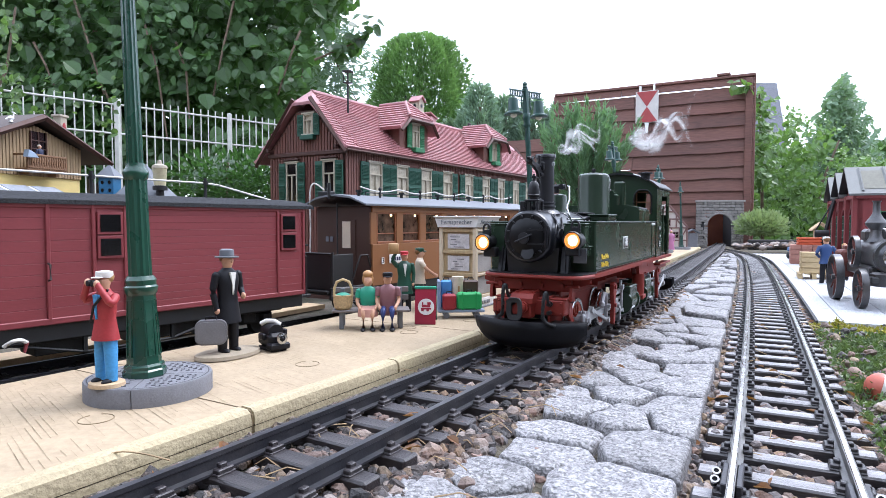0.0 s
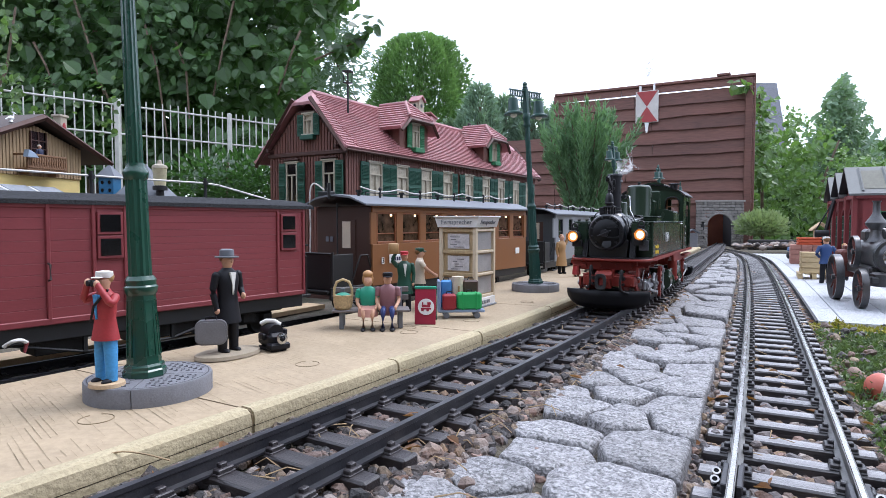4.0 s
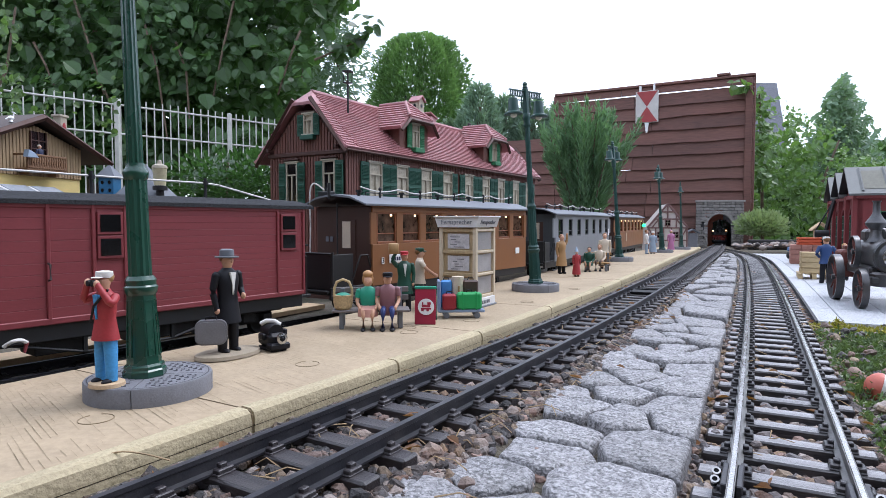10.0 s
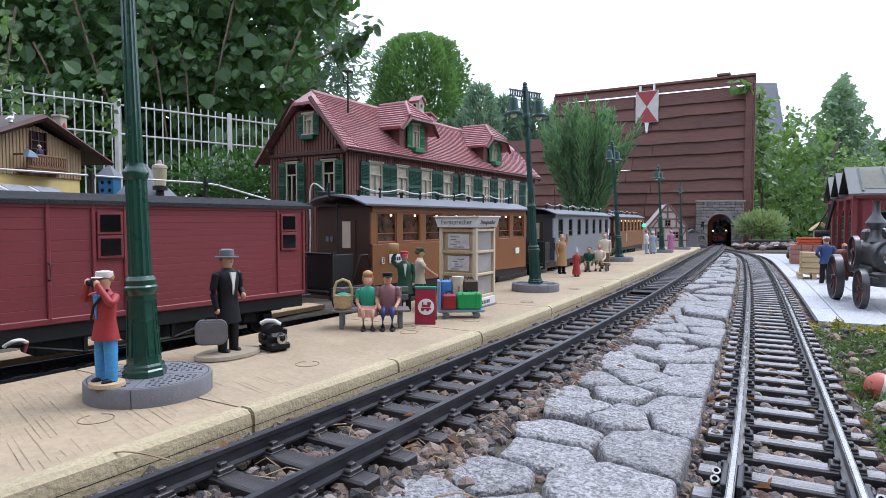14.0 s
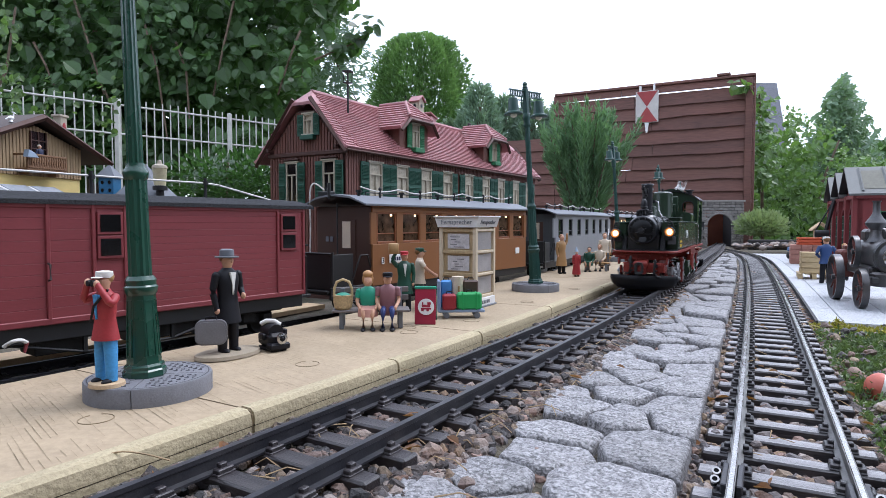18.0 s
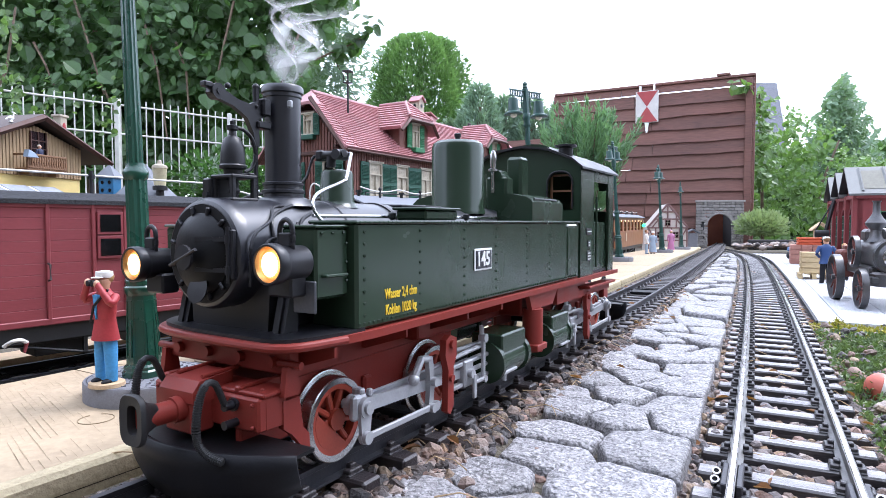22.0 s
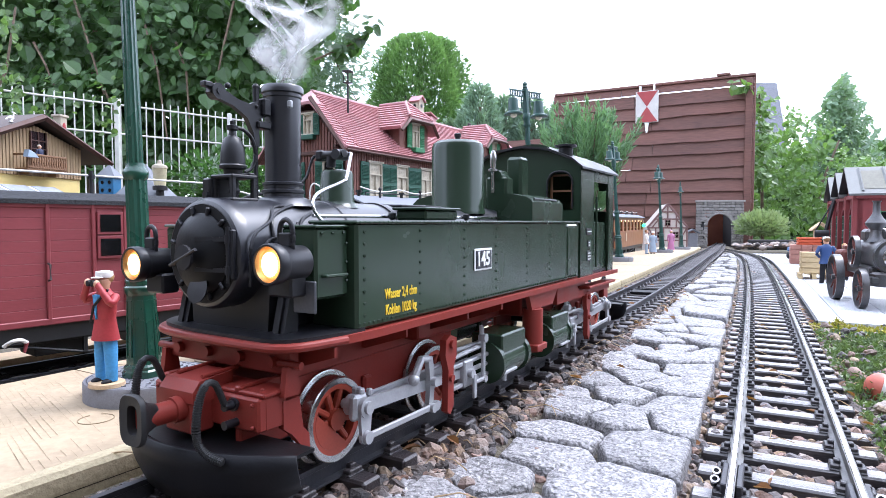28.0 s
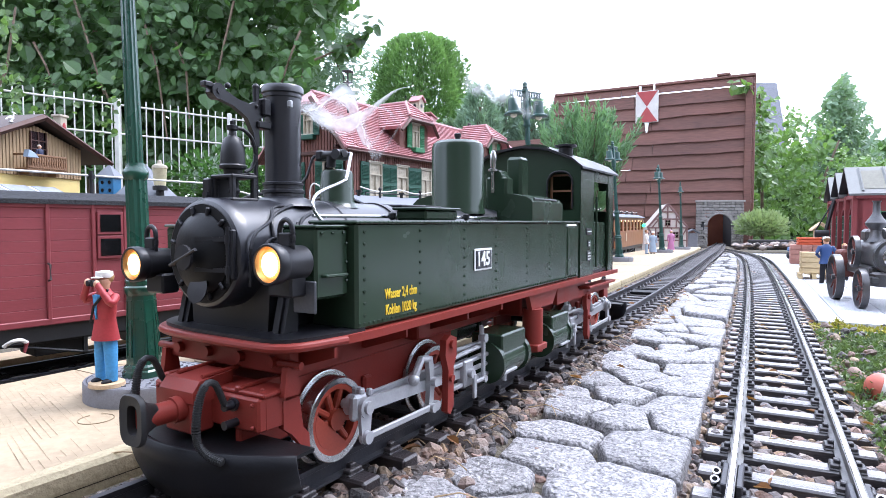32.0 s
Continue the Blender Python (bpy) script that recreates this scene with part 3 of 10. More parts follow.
# top fittings before the cab
lpart("whistle", Mesh().lathe([(0.0012, 0.118), (0.0012, 0.132), (0.0034, 0.1325), (0.0034, 0.134), (0.0016, 0.1345), (0.002, 0.137), (0.0024, 0.143), (0.0014, 0.1465), (0, 0.147)], 14, Matrix.Translation((0.006, 0.186, 0))), M_STEEL, "bright whistle")
lpart("valve_stand", Mesh().box((0.008, 0.192, 0.116), (0.016, 0.012, 0.026), 0.0015).cyl((0.008, 0.186, 0.129), (0.008, 0.198, 0.129), 0.0045, n=16), M_GREEN)
lpart("pump_column", Mesh().box((0.0125, 0.2125, 0.121), (0.012, 0.014, 0.046), 0.002), M_GREEN)
lpart("top_plate", Mesh().box((0.0, 0.085, 0.1063), (0.026, 0.04, 0.0012), 0.0004), M_BLACK)

# side tanks
def tank(sx):
    t = Mesh()
    t.box((sx * 0.0345, 0.1185, 0.0772), (0.023, 0.263, 0.0416), 0.0012)
    t.box((sx * 0.0345, 0.1185, 0.0979), (0.0246, 0.265, 0.0014), 0.0005)
    o = lpart("side_tank", t, M_GREEN, "dark green riveted side tank")
    return o


TANKS = {sx: tank(sx) for sx in (-1, 1)}
for y in (-0.0085, 0.031, 0.0715, 0.108, 0.151, 0.190):
    rv = Mesh()
    for z in range(8):
        rv.ball((0.0462, y, 0.062 + 0.0046 * z), (0.0005, 0.0007, 0.0007), 6, 4)
    tagged(part("rivet_row", rv, M_GREEN, TANKS[1]), kind="stuff")
rv = Mesh()
for k in range(86):
    rv.ball((0.0462, -0.0115 + 0.003 * k, 0.0588), (0.0005, 0.0007, 0.0007), 5, 4)
    rv.ball((0.0465, -0.0115 + 0.003 * k, 0.0979), (0.0005, 0.0007, 0.0007), 5, 4)
tagged(part("rivet_row", rv, M_GREEN, TANKS[1]), kind="stuff")
for sx in (-1, 1):
    tb = Mesh().box((sx * 0.0335, -0.022, 0.083), (0.017, 0.018, 0.026), 0.001)
    tb.box((sx * 0.0335, -0.022, 0.0963), (0.0182, 0.0192, 0.0012), 0.0004).box((sx * 0.039, -0.0225, 0.0785), (0.012, 0.012, 0.0012), 0.0003)
    for k in range(3):
        tb.ball((sx * 0.0422, -0.028 + 0.006 * k, 0.094), 0.0007, 6, 4)
        tb.ball((sx * 0.0422, -0.0145, 0.09 - 0.007 * k), 0.0007, 6, 4)
    lpart("tool_box", tb, M_GREEN)
    lpart("filler_lid", Mesh().box((sx * 0.033, 0.058, 0.1012), (0.017, 0.03, 0.005), 0.001).box((sx * 0.033, 0.058, 0.1042), (0.019, 0.033, 0.0012), 0.0004), M_GREEN)
    lpart("coal_box", Mesh().prism([(0.02, 0.0985), (0.0445, 0.0985), (0.0445, 0.1105), (0.041, 0.1135), (0.030, 0.116), (0.02, 0.116)] if sx > 0 else [(-0.02, 0.0985), (-0.0445, 0.0985), (-0.0445, 0.1105), (-0.041, 0.1135), (-0.030, 0.116), (-0.02, 0.116)], 0.163, 0.218, "y"), M_GREEN)
    lpart("coal_lid_hinge", Mesh().cyl((sx * 0.0425, 0.170, 0.1126), (sx * 0.0425, 0.21, 0.1126), 0.0008, n=8), M_BLACK)
plate = part("number_plate", Mesh().box((0.0463, 0.0915, 0.0785), (0.0008, 0.0200, 0.0114), 0.0003), M_WHITE, TANKS[1], "black number plate with white rim")
part("plate_field", Mesh().box((0.0467, 0.0915, 0.0785), (0.0006, 0.0178, 0.0094), 0.0002), M_BLUEBLACK, plate)
letters("145", 0.0104, M_WHITE, plate, Matrix.Translation((0.0472, 0.0903, 0.0785)) @ SIDE, width=0.98, bold=0.00022)
letters("Wasser 2,4 cbm", 0.0058, M_YELLOW, TANKS[1], Matrix.Translation((0.0461, 0.0165, 0.0687)) @ SIDE, width=0.62, label="yellow lettering", bold=0.00010)
letters("Kohlen 1020 kg", 0.0058, M_YELLOW, TANKS[1], Matrix.Translation((0.0461, 0.0165, 0.0622)) @ SIDE, width=0.62, label="yellow lettering", bold=0.00010)
part("inspection_plate", Mesh().box((0.0462, 0.232, 0.077), (0.0008, 0.016, 0.034), 0.0003), M_GREEN, TANKS[1])
part("plate_trim", Mesh().box((0.0464, 0.232, 0.0955), (0.001, 0.02, 0.0014), 0.0003), M_WHITE, TANKS[1])

# cab
cab = lpart("cab", Mesh().prism([(-0.0465, 0.056), (-0.0465, 0.139), (-0.040, 0.1445), (-0.020, 0.1525), (0, 0.155), (0.020, 0.1525), (0.040, 0.1445), (0.0465, 0.139), (0.0465, 0.056), (0.0400, 0.056), (0.0400, 0.127), (0.0385, 0.132), (0.0345, 0.1352), (0.0260, 0.1352), (0.0220, 0.132), (0.0205, 0.127), (0.0205, 0.056)], 0.252, 0.2545, "y").box((0.03025, 0.2532, 0.0815), (0.0196, 0.0024, 0.051)), M_GREEN, "dark green driver's cab with open windows")
for sx in (-1, 1):
    x = sx * 0.0455
    many("cab_panel", [((x, 0.2690, 0.0975), (0.002, 0.034, 0.083)), ((x, 0.3340, 0.0975), (0.002, 0.016, 0.083)), ((x, 0.3060, 0.1345), (0.002, 0.040, 0.009)), ((x - 0.002 * sx, 0.3060, 0.0765), (0.0016, 0.040, 0.042))], M_GREEN, cab, 0.0004)
    for y in (0.289, 0.323):
        part("grab_rail", Mesh().cyl((x + sx * 0.002, y, 0.062), (x + sx * 0.002, y, 0.118), 0.0009, n=8), M_GREEN, cab)
part("cab_back", Mesh().prism([(-0.0465, 0.056), (-0.0465, 0.139), (0, 0.155), (0.0465, 0.139), (0.0465, 0.125), (0.0345, 0.125), (0.033, 0.135), (0.017, 0.135), (0.0165, 0.107), (0.0465, 0.107), (0.0465, 0.056)], 0.340, 0.3425, "y"), M_GREEN, cab)
rf = [(-0.0495, 0.1375), (-0.041, 0.1443), (-0.021, 0.1525), (0, 0.1553), (0.021, 0.1525), (0.041, 0.1443), (0.0495, 0.1375), (0.0495, 0.139), (0.041, 0.146), (0.021, 0.1543), (0, 0.157), (-0.021, 0.1543), (-0.041, 0.146), (-0.0495, 0.139)]
part("cab_roof", Mesh().prism(rf, 0.247, 0.347, "y"), M_BLACK, cab)
part("roof_vent", Mesh().prism([(-0.017, 0.1535), (-0.015, 0.1575), (-0.008, 0.1598), (0, 0.1605), (0.008, 0.1598), (0.015, 0.1575), (0.017, 0.1535)], 0.268, 0.322, "y"), M_GREEN, cab, "arched roof ventilator")
part("roof_cowl", Mesh().lathe([(0.0055, 0.1535), (0.0055, 0.1600), (0.0085, 0.1605), (0.0085, 0.1620), (0.0, 0.1632)], 20, Matrix.Translation((0.031, 0.262, -0.0050))), M_BLACK, cab)
part("window_frame", Mesh().box((0.0302, 0.2560, 0.1215), (0.017, 0.001, 0.0014)).box((0.0222, 0.2560, 0.121), (0.0016, 0.001, 0.026)).box((0.0385, 0.2560, 0.121), (0.0016, 0.001, 0.026)).box((0.0302, 0.2560, 0.1335), (0.017, 0.001, 0.0015)), M_DARKWOOD, cab, "brown wooden window frame")
part("window_hood", Mesh().tube(curvy([(0.0402, 0.2512, 0.108), (0.0402, 0.2512, 0.127), (0.0385, 0.2512, 0.1325), (0.0345, 0.2512, 0.1358), (0.0260, 0.2512, 0.1358), (0.0220, 0.2512, 0.1325), (0.0203, 0.2512, 0.127), (0.0203, 0.2512, 0.108)], 3), 0.0008, 8), M_BLACK, cab)
part("firebox_back", Mesh().box((0, 0.249, 0.082), (0.05, 0.006, 0.05), 0.002).box((0, 0.31, 0.058), (0.09, 0.07, 0.002)), M_BLACK, cab)
part("cab_plate", Mesh().box((0.0468, 0.2720, 0.0905), (0.0006, 0.0125, 0.005), 0.0001).box((0.0468, 0.2720, 0.0810), (0.0006, 0.0045, 0.0045), 0.0001).box((0.0468, 0.2720, 0.0715), (0.0006, 0.008, 0.008), 0.0001), M_RAIL_OLD, cab)
pb = Mesh()
for z, w in ((0.0905, 0.0095), (0.0818, 0.0030), (0.0800, 0.0026), (0.0738, 0.006), (0.0715, 0.006), (0.0692, 0.006)):
    pb.box((0.0473, 0.2720, z), (0.0004, w, 0.0009))
part("lettering_bar", pb, M_WHITE, cab)

# running board and main frame
NOSE = [(-0.0450, -0.020), (-0.0415, -0.031), (-0.034, -0.0390), (-0.020, -0.0430), (0.0, -0.0452), (0.028, -0.0462), (0.0360, -0.0450), (0.0412, -0.0410), (0.0442, -0.033), (0.0468, -0.020)]
NOSE = [(p.x, p.y) for p in curvy([(u, w, 0) for u, w in NOSE], 4)]
rb = Mesh().prism([(-0.0485, 0.352), (-0.0485, -0.005)] + NOSE + [(0.0485, -0.005), (0.0485, 0.352)], 0.0530, 0.0561)
lpart("running_board", rb, M_RED, "red running board")
lpart("deck_plate", Mesh().prism([(-0.046, -0.008)] + [(u * 0.975, w + 0.0012) for u, w in NOSE] + [(0.046, -0.008)], 0.0556, 0.0574), M_BLACK, "black chequered deck plate")
lpart("front_step_edge", Mesh().tube([(u, w, 0.0546) for u, w in NOSE], 0.0016, 10), M_RED)
for sx in (-1, 1):
    ps = Mesh()
    ps.prism([(-0.040, 0.036), (-0.032, 0.036), (-0.0335, 0.0465), (-0.0385, 0.0465)], sx * 0.0325, sx * 0.035, "x").cyl((sx * 0.0285, -0.036, 0.0472), (sx * 0.0395, -0.036, 0.0472), 0.0014, n=10)
    ps.prism([(-0.038, 0.034), (-0.030, 0.034), (-0.028, 0.022), (-0.0250, 0.019), (-0.0245, 0.013), (-0.027, 0.013), (-0.034, 0.021), (-0.038, 0.024)], sx * 0.030, sx * 0.0325, "x")
    lpart("step_post", ps, M_RED)
pp = []
for th_, y in ((95, -0.030), (72, -0.030), (52, -0.027), (38, -0.018), (28, -0.008), (18, -0.006)):
    pp.append(((BR + 0.0006) * math.sin(radians(th_)), y, BZ + (BR + 0.0006) * math.cos(radians(th_))))
p2 = []
for th_, y in ((95, -0.016), (72, -0.016), (55, -0.012), (44, -0.004)):
    p2.append(((BR + 0.0006) * math.sin(radians(th_)), y, BZ + (BR + 0.0006) * math.cos(radians(th_))))
lpart("conduit", Mesh().tube(curvy(pp), 0.0007, 8), M_BLACK)
lpart("conduit", Mesh().tube(curvy(p2), 0.0007, 8), M_BLACK)
mf = Mesh()
for x in (-0.02, 0.02):
    mf.box((x, 0.158, 0.045), (0.004, 0.372, 0.016), 0.0008)
mf.box((0, -0.033, 0.0475), (0.066, 0.006, 0.0095), 0.0008).box((0, 0.06, 0.046), (0.06, 0.012, 0.012), 0.0008).box((0, 0.17, 0.045), (0.076, 0.016, 0.014), 0.0008)
for x in (-0.026, -0.009, 0.009, 0.026):
    mf.cyl((x, -0.0385, 0.0475), (x, -0.035, 0.0475), 0.0021, n=12)
for y in (-0.026, 0.02, 0.075, 0.115, 0.205):
    mf.prism([(0.02, 0.0525), (0.046, 0.0525), (0.046, 0.049), (0.024, 0.042), (0.02, 0.042)], y, y + 0.0015, "y")
    mf.prism([(-0.02, 0.0525), (-0.046, 0.0525), (-0.046, 0.049), (-0.024, 0.042), (-0.02, 0.042)], y, y + 0.0015, "y")
lpart("main_frame", mf, M_RED)
dr = Mesh()
dr.prism([(0.213, 0.0525), (0.25, 0.0525), (0.262, 0.045), (0.345, 0.045), (0.345, 0.040), (0.213, 0.040)], 0.040, 0.043, "x").box((0.043, 0.31, 0.0465), (0.010, 0.075, 0.0022), 0.0004)
dr.prism([(0.155, 0.0525), (0.205, 0.0525), (0.196, 0.043), (0.160, 0.043)], 0.043, 0.046, "x")
lpart("side_valance", dr, M_RED)
ft = Mesh().cyl((0.043, 0.168, 0.016), (0.043, 0.168, 0.043), 0.0065, n=16).box((0.043, 0.168, 0.019), (0.014, 0.016, 0.004), 0.0005)
lpart("pipe_stand", ft, M_RED)


def headlamp(x, y, z):
    q = Matrix.Translation((x, y, z)) @ Matrix.Rotation(radians(-90), 4, "X")
    h = lpart("headlamp", Mesh().lathe([(0.0, 0.0170), (0.0052, 0.0168), (0.0060, 0.0160), (0.0061, 0.0056), (0.0069, 0.0044), (0.0071, 0.0034), (0.0071, 0.0006), (0.0067, 0.0), (0.0061, 0.0), (0.0058, 0.0030), (0.0, 0.0036)], 36, q), M_BLACK, "round lit headlamp in black housing")
    part("lamp_ring", Mesh().lathe([(0.0051, 0.0020), (0.0058, 0.0010), (0.0062, 0.0002), (0.0060, 0.0012), (0.0051, 0.0020)], 36, q), M_BRASS, h)
    part("lens", Mesh().lathe([(0.0, 0.0012), (0.0036, 0.0015), (0.0052, 0.0021), (0.0056, 0.0030)], 32, q), M_LIGHT, h, "warm glowing lens")
    part("bulb", Mesh().ball((x + 0.0003, y + 0.0010, z), (0.0038, 0.0008, 0.0042), 20, 10), M_CORE, h)
    part("lamp_handle", Mesh().tube(curvy([(x - 0.0030, y + 0.009, z + 0.005), (x - 0.0031, y + 0.009, z + 0.0105), (x - 0.0022, y + 0.009, z + 0.0138), (x, y + 0.009, z + 0.0150), (x + 0.0022, y + 0.009, z + 0.0138), (x + 0.0031, y + 0.009, z + 0.0105), (x + 0.0030, y + 0.009, z + 0.005)]), 0.0009, 10)
         .box((x, y + 0.009, z + 0.0080), (0.0056, 0.0024, 0.0050), 0.0005), M_BLACK, h)
    part("lamp_bracket", Mesh().box((x * 0.93, y + 0.012, z - 0.0080), (0.011, 0.008, 0.008), 0.0008), M_BLACK, h)
    return h


headlamp(0.0378, -0.050, 0.0838)
headlamp(-0.0372, -0.050, 0.0812)
lpart("lamp_plate", Mesh().box((0.0395, -0.034, 0.0715), (0.0105, 0.0012, 0.0115), 0.0004), M_CASE_PLATE)


# bogies: frame, buffer beam, wheels, cylinders, rods
def spokes(n=9):
    """Rim, hub, spoke and balance weight of one wheel."""
    rim = Mesh().lathe([(0.0122, -0.002), (0.0122, 0.002), (0.0145, 0.0022), (0.0145, -0.0022), (0.0122, -0.002)], 36, Matrix.Rotation(radians(90), 4, "Y"))
    hub = Mesh().cyl((-0.0026, 0, 0), (0.003, 0, 0), 0.0044, n=20)
    sp = Mesh().box((0, 0, 0.0083), (0.003, 0.0024, 0.0095), 0.0006)
    wt = Mesh().prism([(0.0125 * math.cos(radians(200 + 14 * k)), 0.0125 * math.sin(radians(200 + 14 * k))) for k in range(11)], -0.0012, 0.0022, "x", Matrix.Rotation(radians(180), 4, "X"))
    return rim.data("rim", M_WHEEL), hub.data("hub", M_WHEEL), sp.data("spoke", M_WHEEL), wt.data("balance_weight", M_WHEEL)


RIM, HUB, SPOKE, WEIGHT = spokes()
TYRE = Mesh().lathe([(0.0144, -0.0026), (0.0144, 0.0026), (0.0168, 0.0030), (0.0172, 0.0026), (0.0178, -0.0018), (0.0178, -0.0026), (0.0144, -0.0026)], 44, Matrix.Rotation(radians(90), 4, "Y")).data("tyre", M_STEEL)
FLANGE = Mesh().lathe([(0.0144, -0.0028), (0.0176, -0.0027), (0.0194, -0.0034), (0.0194, -0.0044), (0.0144, -0.0044), (0.0144, -0.0028)], 44, Matrix.Rotation(radians(90), 4, "Y")).data("flange", M_STEEL)
AXLES = (-0.0045, 0.0715, 0.273, 0.349)
WZ, CRANK = 0.0176, 0.0072
wheelsets, rods = [], []
for y in AXLES:
    ax = part("wheelset", Mesh().cyl((-0.026, 0, 0), (0.026, 0, 0), 0.0024, n=12), M_BLACK, loco, m=pose(0, y, WZ))
    for sx in (-1, 1):
        q = pose(sx * 0.0262, 0, 0, 0, 0, 0 if sx > 0 else 180)
        part("rim", RIM, None, ax, m=q, label="red wheel rim")
        part("hub", HUB, None, ax, m=q)
        part("balance_weight", WEIGHT, None, ax, m=q)
        for k in range(9):
            part("spoke", SPOKE, None, ax, m=q @ Matrix.Rotation(2 * math.pi * k / 9, 4, "X"))
        part("tyre", TYRE, None, ax, m=q, label="polished steel tyre")
        part("flange", FLANGE, None, ax, m=q)
        part("crank_pin", Mesh().cyl((sx * 0.028, 0, -CRANK), (sx * 0.0375, 0, -CRANK), 0.0021, n=12), M_ROD, ax)
    wheelsets.append(ax)
for base, a, b in ((0, -0.0045, 0.0715), (1, 0.273, 0.349)):
    for sx in (-1, 1):
        r = Mesh().box((sx * 0.0325, (b - a) / 2, 0), (0.0018, b - a - 0.006, 0.0056), 0.0004).cyl((sx * 0.0312, 0, 0), (sx * 0.0342, 0, 0), 0.0044, n=18).cyl((sx * 0.0312, b - a, 0), (sx * 0.0342, b - a, 0), 0.0044, n=18)
        r.box((sx * 0.0325, 0.003, 0.0052), (0.0026, 0.004, 0.003), 0.0005)
        rods.append((part("coupling_rod", r, M_ROD, loco, "grey coupling rod"), a))


def bogie(y0, d):
    """d: 1 with the buffer beam towards the front, -1 turned round; y0 the outer axle."""
    def Y(v):
        return y0 + d * v
    f = Mesh()
    for x in (-0.0195, 0.0195):
        f.box((x, Y(0.032), 0.0275), (0.003, 0.150, 0.025), 0.0006)
    ox = 0.0035 if d > 0 else 0.0
    f.box((ox, Y(-0.0425), 0.0312), (0.057, 0.004, 0.0120), 0.0008)
    f.box((ox, Y(-0.036), 0.0380), (0.059, 0.014, 0.0016), 0.0005)
    for x in (-0.0278, 0.0278):
        f.box((ox + x, Y(-0.0365), 0.0312), (0.0016, 0.010, 0.0115), 0.0004)
        f.ball((ox + x * 0.93, Y(-0.045), 0.0350), 0.0008, 8, 6).ball((ox + x * 0.93, Y(-0.045), 0.0272), 0.0008, 8, 6)
    for x in (-0.025, -0.014, 0.014, 0.025):
        f.ball((ox + x, Y(-0.0395), 0.0390), 0.0008, 8, 6)
    f.prism([(Y(-0.0535), 0.0345), (Y(-0.0535), 0.0385), (Y(-0.0505), 0.0420), (Y(-0.036), 0.0432), (Y(-0.036), 0.0345)], ox - 0.0125, ox + 0.0060, "x").box((ox - 0.003, Y(-0.048), 0.0290), (0.015, 0.010, 0.012), 0.001)
    for x in (-0.0095, 0.004):
        f.cyl((ox + x, Y(-0.048), 0.0428), (ox + x, Y(-0.032), 0.0434), 0.0009, n=8)
    bg_ = lpart("bogie_frame", f, M_RED, "red bogie frame with buffer beam")
    cx_ = ox - 0.002
    c = Mesh().cyl((cx_, Y(-0.05), 0.0320), (cx_, Y(-0.068), 0.0320), 0.0038, n=20).cyl((cx_, Y(-0.053), 0.0320), (cx_, Y(-0.0565), 0.0320), 0.0046, n=20)
    part("buffer_shank", c, M_RED, bg_)
    # dished black coupling head with its slot
    q = Mesh()
    ring = []
    for k in range(24):
        a = 2 * math.pi * k / 24
        ring.append((math.copysign(abs(math.cos(a)) ** 0.6, math.cos(a)), math.copysign(abs(math.sin(a)) ** 0.6, math.sin(a))))
    lay = [(0.0030, 0.0038, -0.0600), (0.0040, 0.0054, -0.0640), (0.0062, 0.0086, -0.0664), (0.0064, 0.0088, -0.0676), (0.0061, 0.0084, -0.0684), (0.0028, 0.0050, -0.0678), (0.0024, 0.0046, -0.0640)]
    for wx, wz, yy in lay:
        q.v += [(cx_ + wx * u, Y(yy - 0.0030), 0.0325 + wz * w) for u, w in ring]
    for i in range(len(lay) - 1):
        q.f += [(i * 24 + k, i * 24 + (k + 1) % 24, i * 24 + 24 + (k + 1) % 24, i * 24 + 24 + k) for k in range(24)]
    part("coupling_head", q, M_RUBBER, bg_)
    # snow plough: a swept plate, bowed forward in the middle
    p = Mesh()
    cols = 17
    for i in range(cols):
        u = -1 + 2 * i / (cols - 1)
        bow = -0.0430 - 0.0150 * (1 - abs(u) ** 2.0)
        low = 0.0012 + 0.0075 * abs(u) ** 5
        for z, w, dy in ((0.0215, 0.0462, -0.002), (0.0215 * 0.66 + low * 0.34, 0.0462, -0.0015), (0.0215 * 0.33 + low * 0.67, 0.0457, 0.0), (low, 0.0440, 0.0025)):
            p.v.append((ox + u * w, Y(bow + dy), z))
    for i in range(cols - 1):
        for k in range(3):
            a = i * 4 + k
            p.f.append((a, a + 1, a + 5, a + 4))
    pl = part("snow_plough", p, mat("plough_black", (0.008, 0.008, 0.010), 0.5, spec=0.2, bump=0.1, scale=60), bg_, "black swept snow plough")
    so = pl.modifiers.new("thick", "SOLIDIFY")
    so.thickness, so.offset = 0.0016, 0
    part("plough_deck", Mesh().prism([(ox + u / 10 * 0.044, Y(-0.0425 - 0.0150 * (1 - abs(u / 10) ** 2.0))) for u in range(-10, 11)] + [(ox + 0.044, Y(-0.034)), (ox - 0.044, Y(-0.034))], 0.0192, 0.0204), M_MATT, bg_)
    # brake hoses
    for x, up in ((-0.0125, 0.0045), (0.021, 0.0)):
        pts = [(u, w, z_ + up) for u, w, z_ in [(x, Y(-0.044), 0.0345), (x, Y(-0.049), 0.035), (x, Y(-0.0515), 0.040), (x, Y(-0.0535), 0.0435), (x * 1.0, Y(-0.0565), 0.0442), (x, Y(-0.059), 0.041), (x * 0.98, Y(-0.0605), 0.034), (x * 0.98, Y(-0.0605), 0.026), (x * 1.1, Y(-0.059), 0.0215), (x * 1.4, Y(-0.0575), 0.0195)]]
        pts = curvy(pts, 3)
        hose = part("brake_hose", Mesh().tube(pts, 0.0012, 10), M_RUBBER, bg_)
        rib = Mesh()
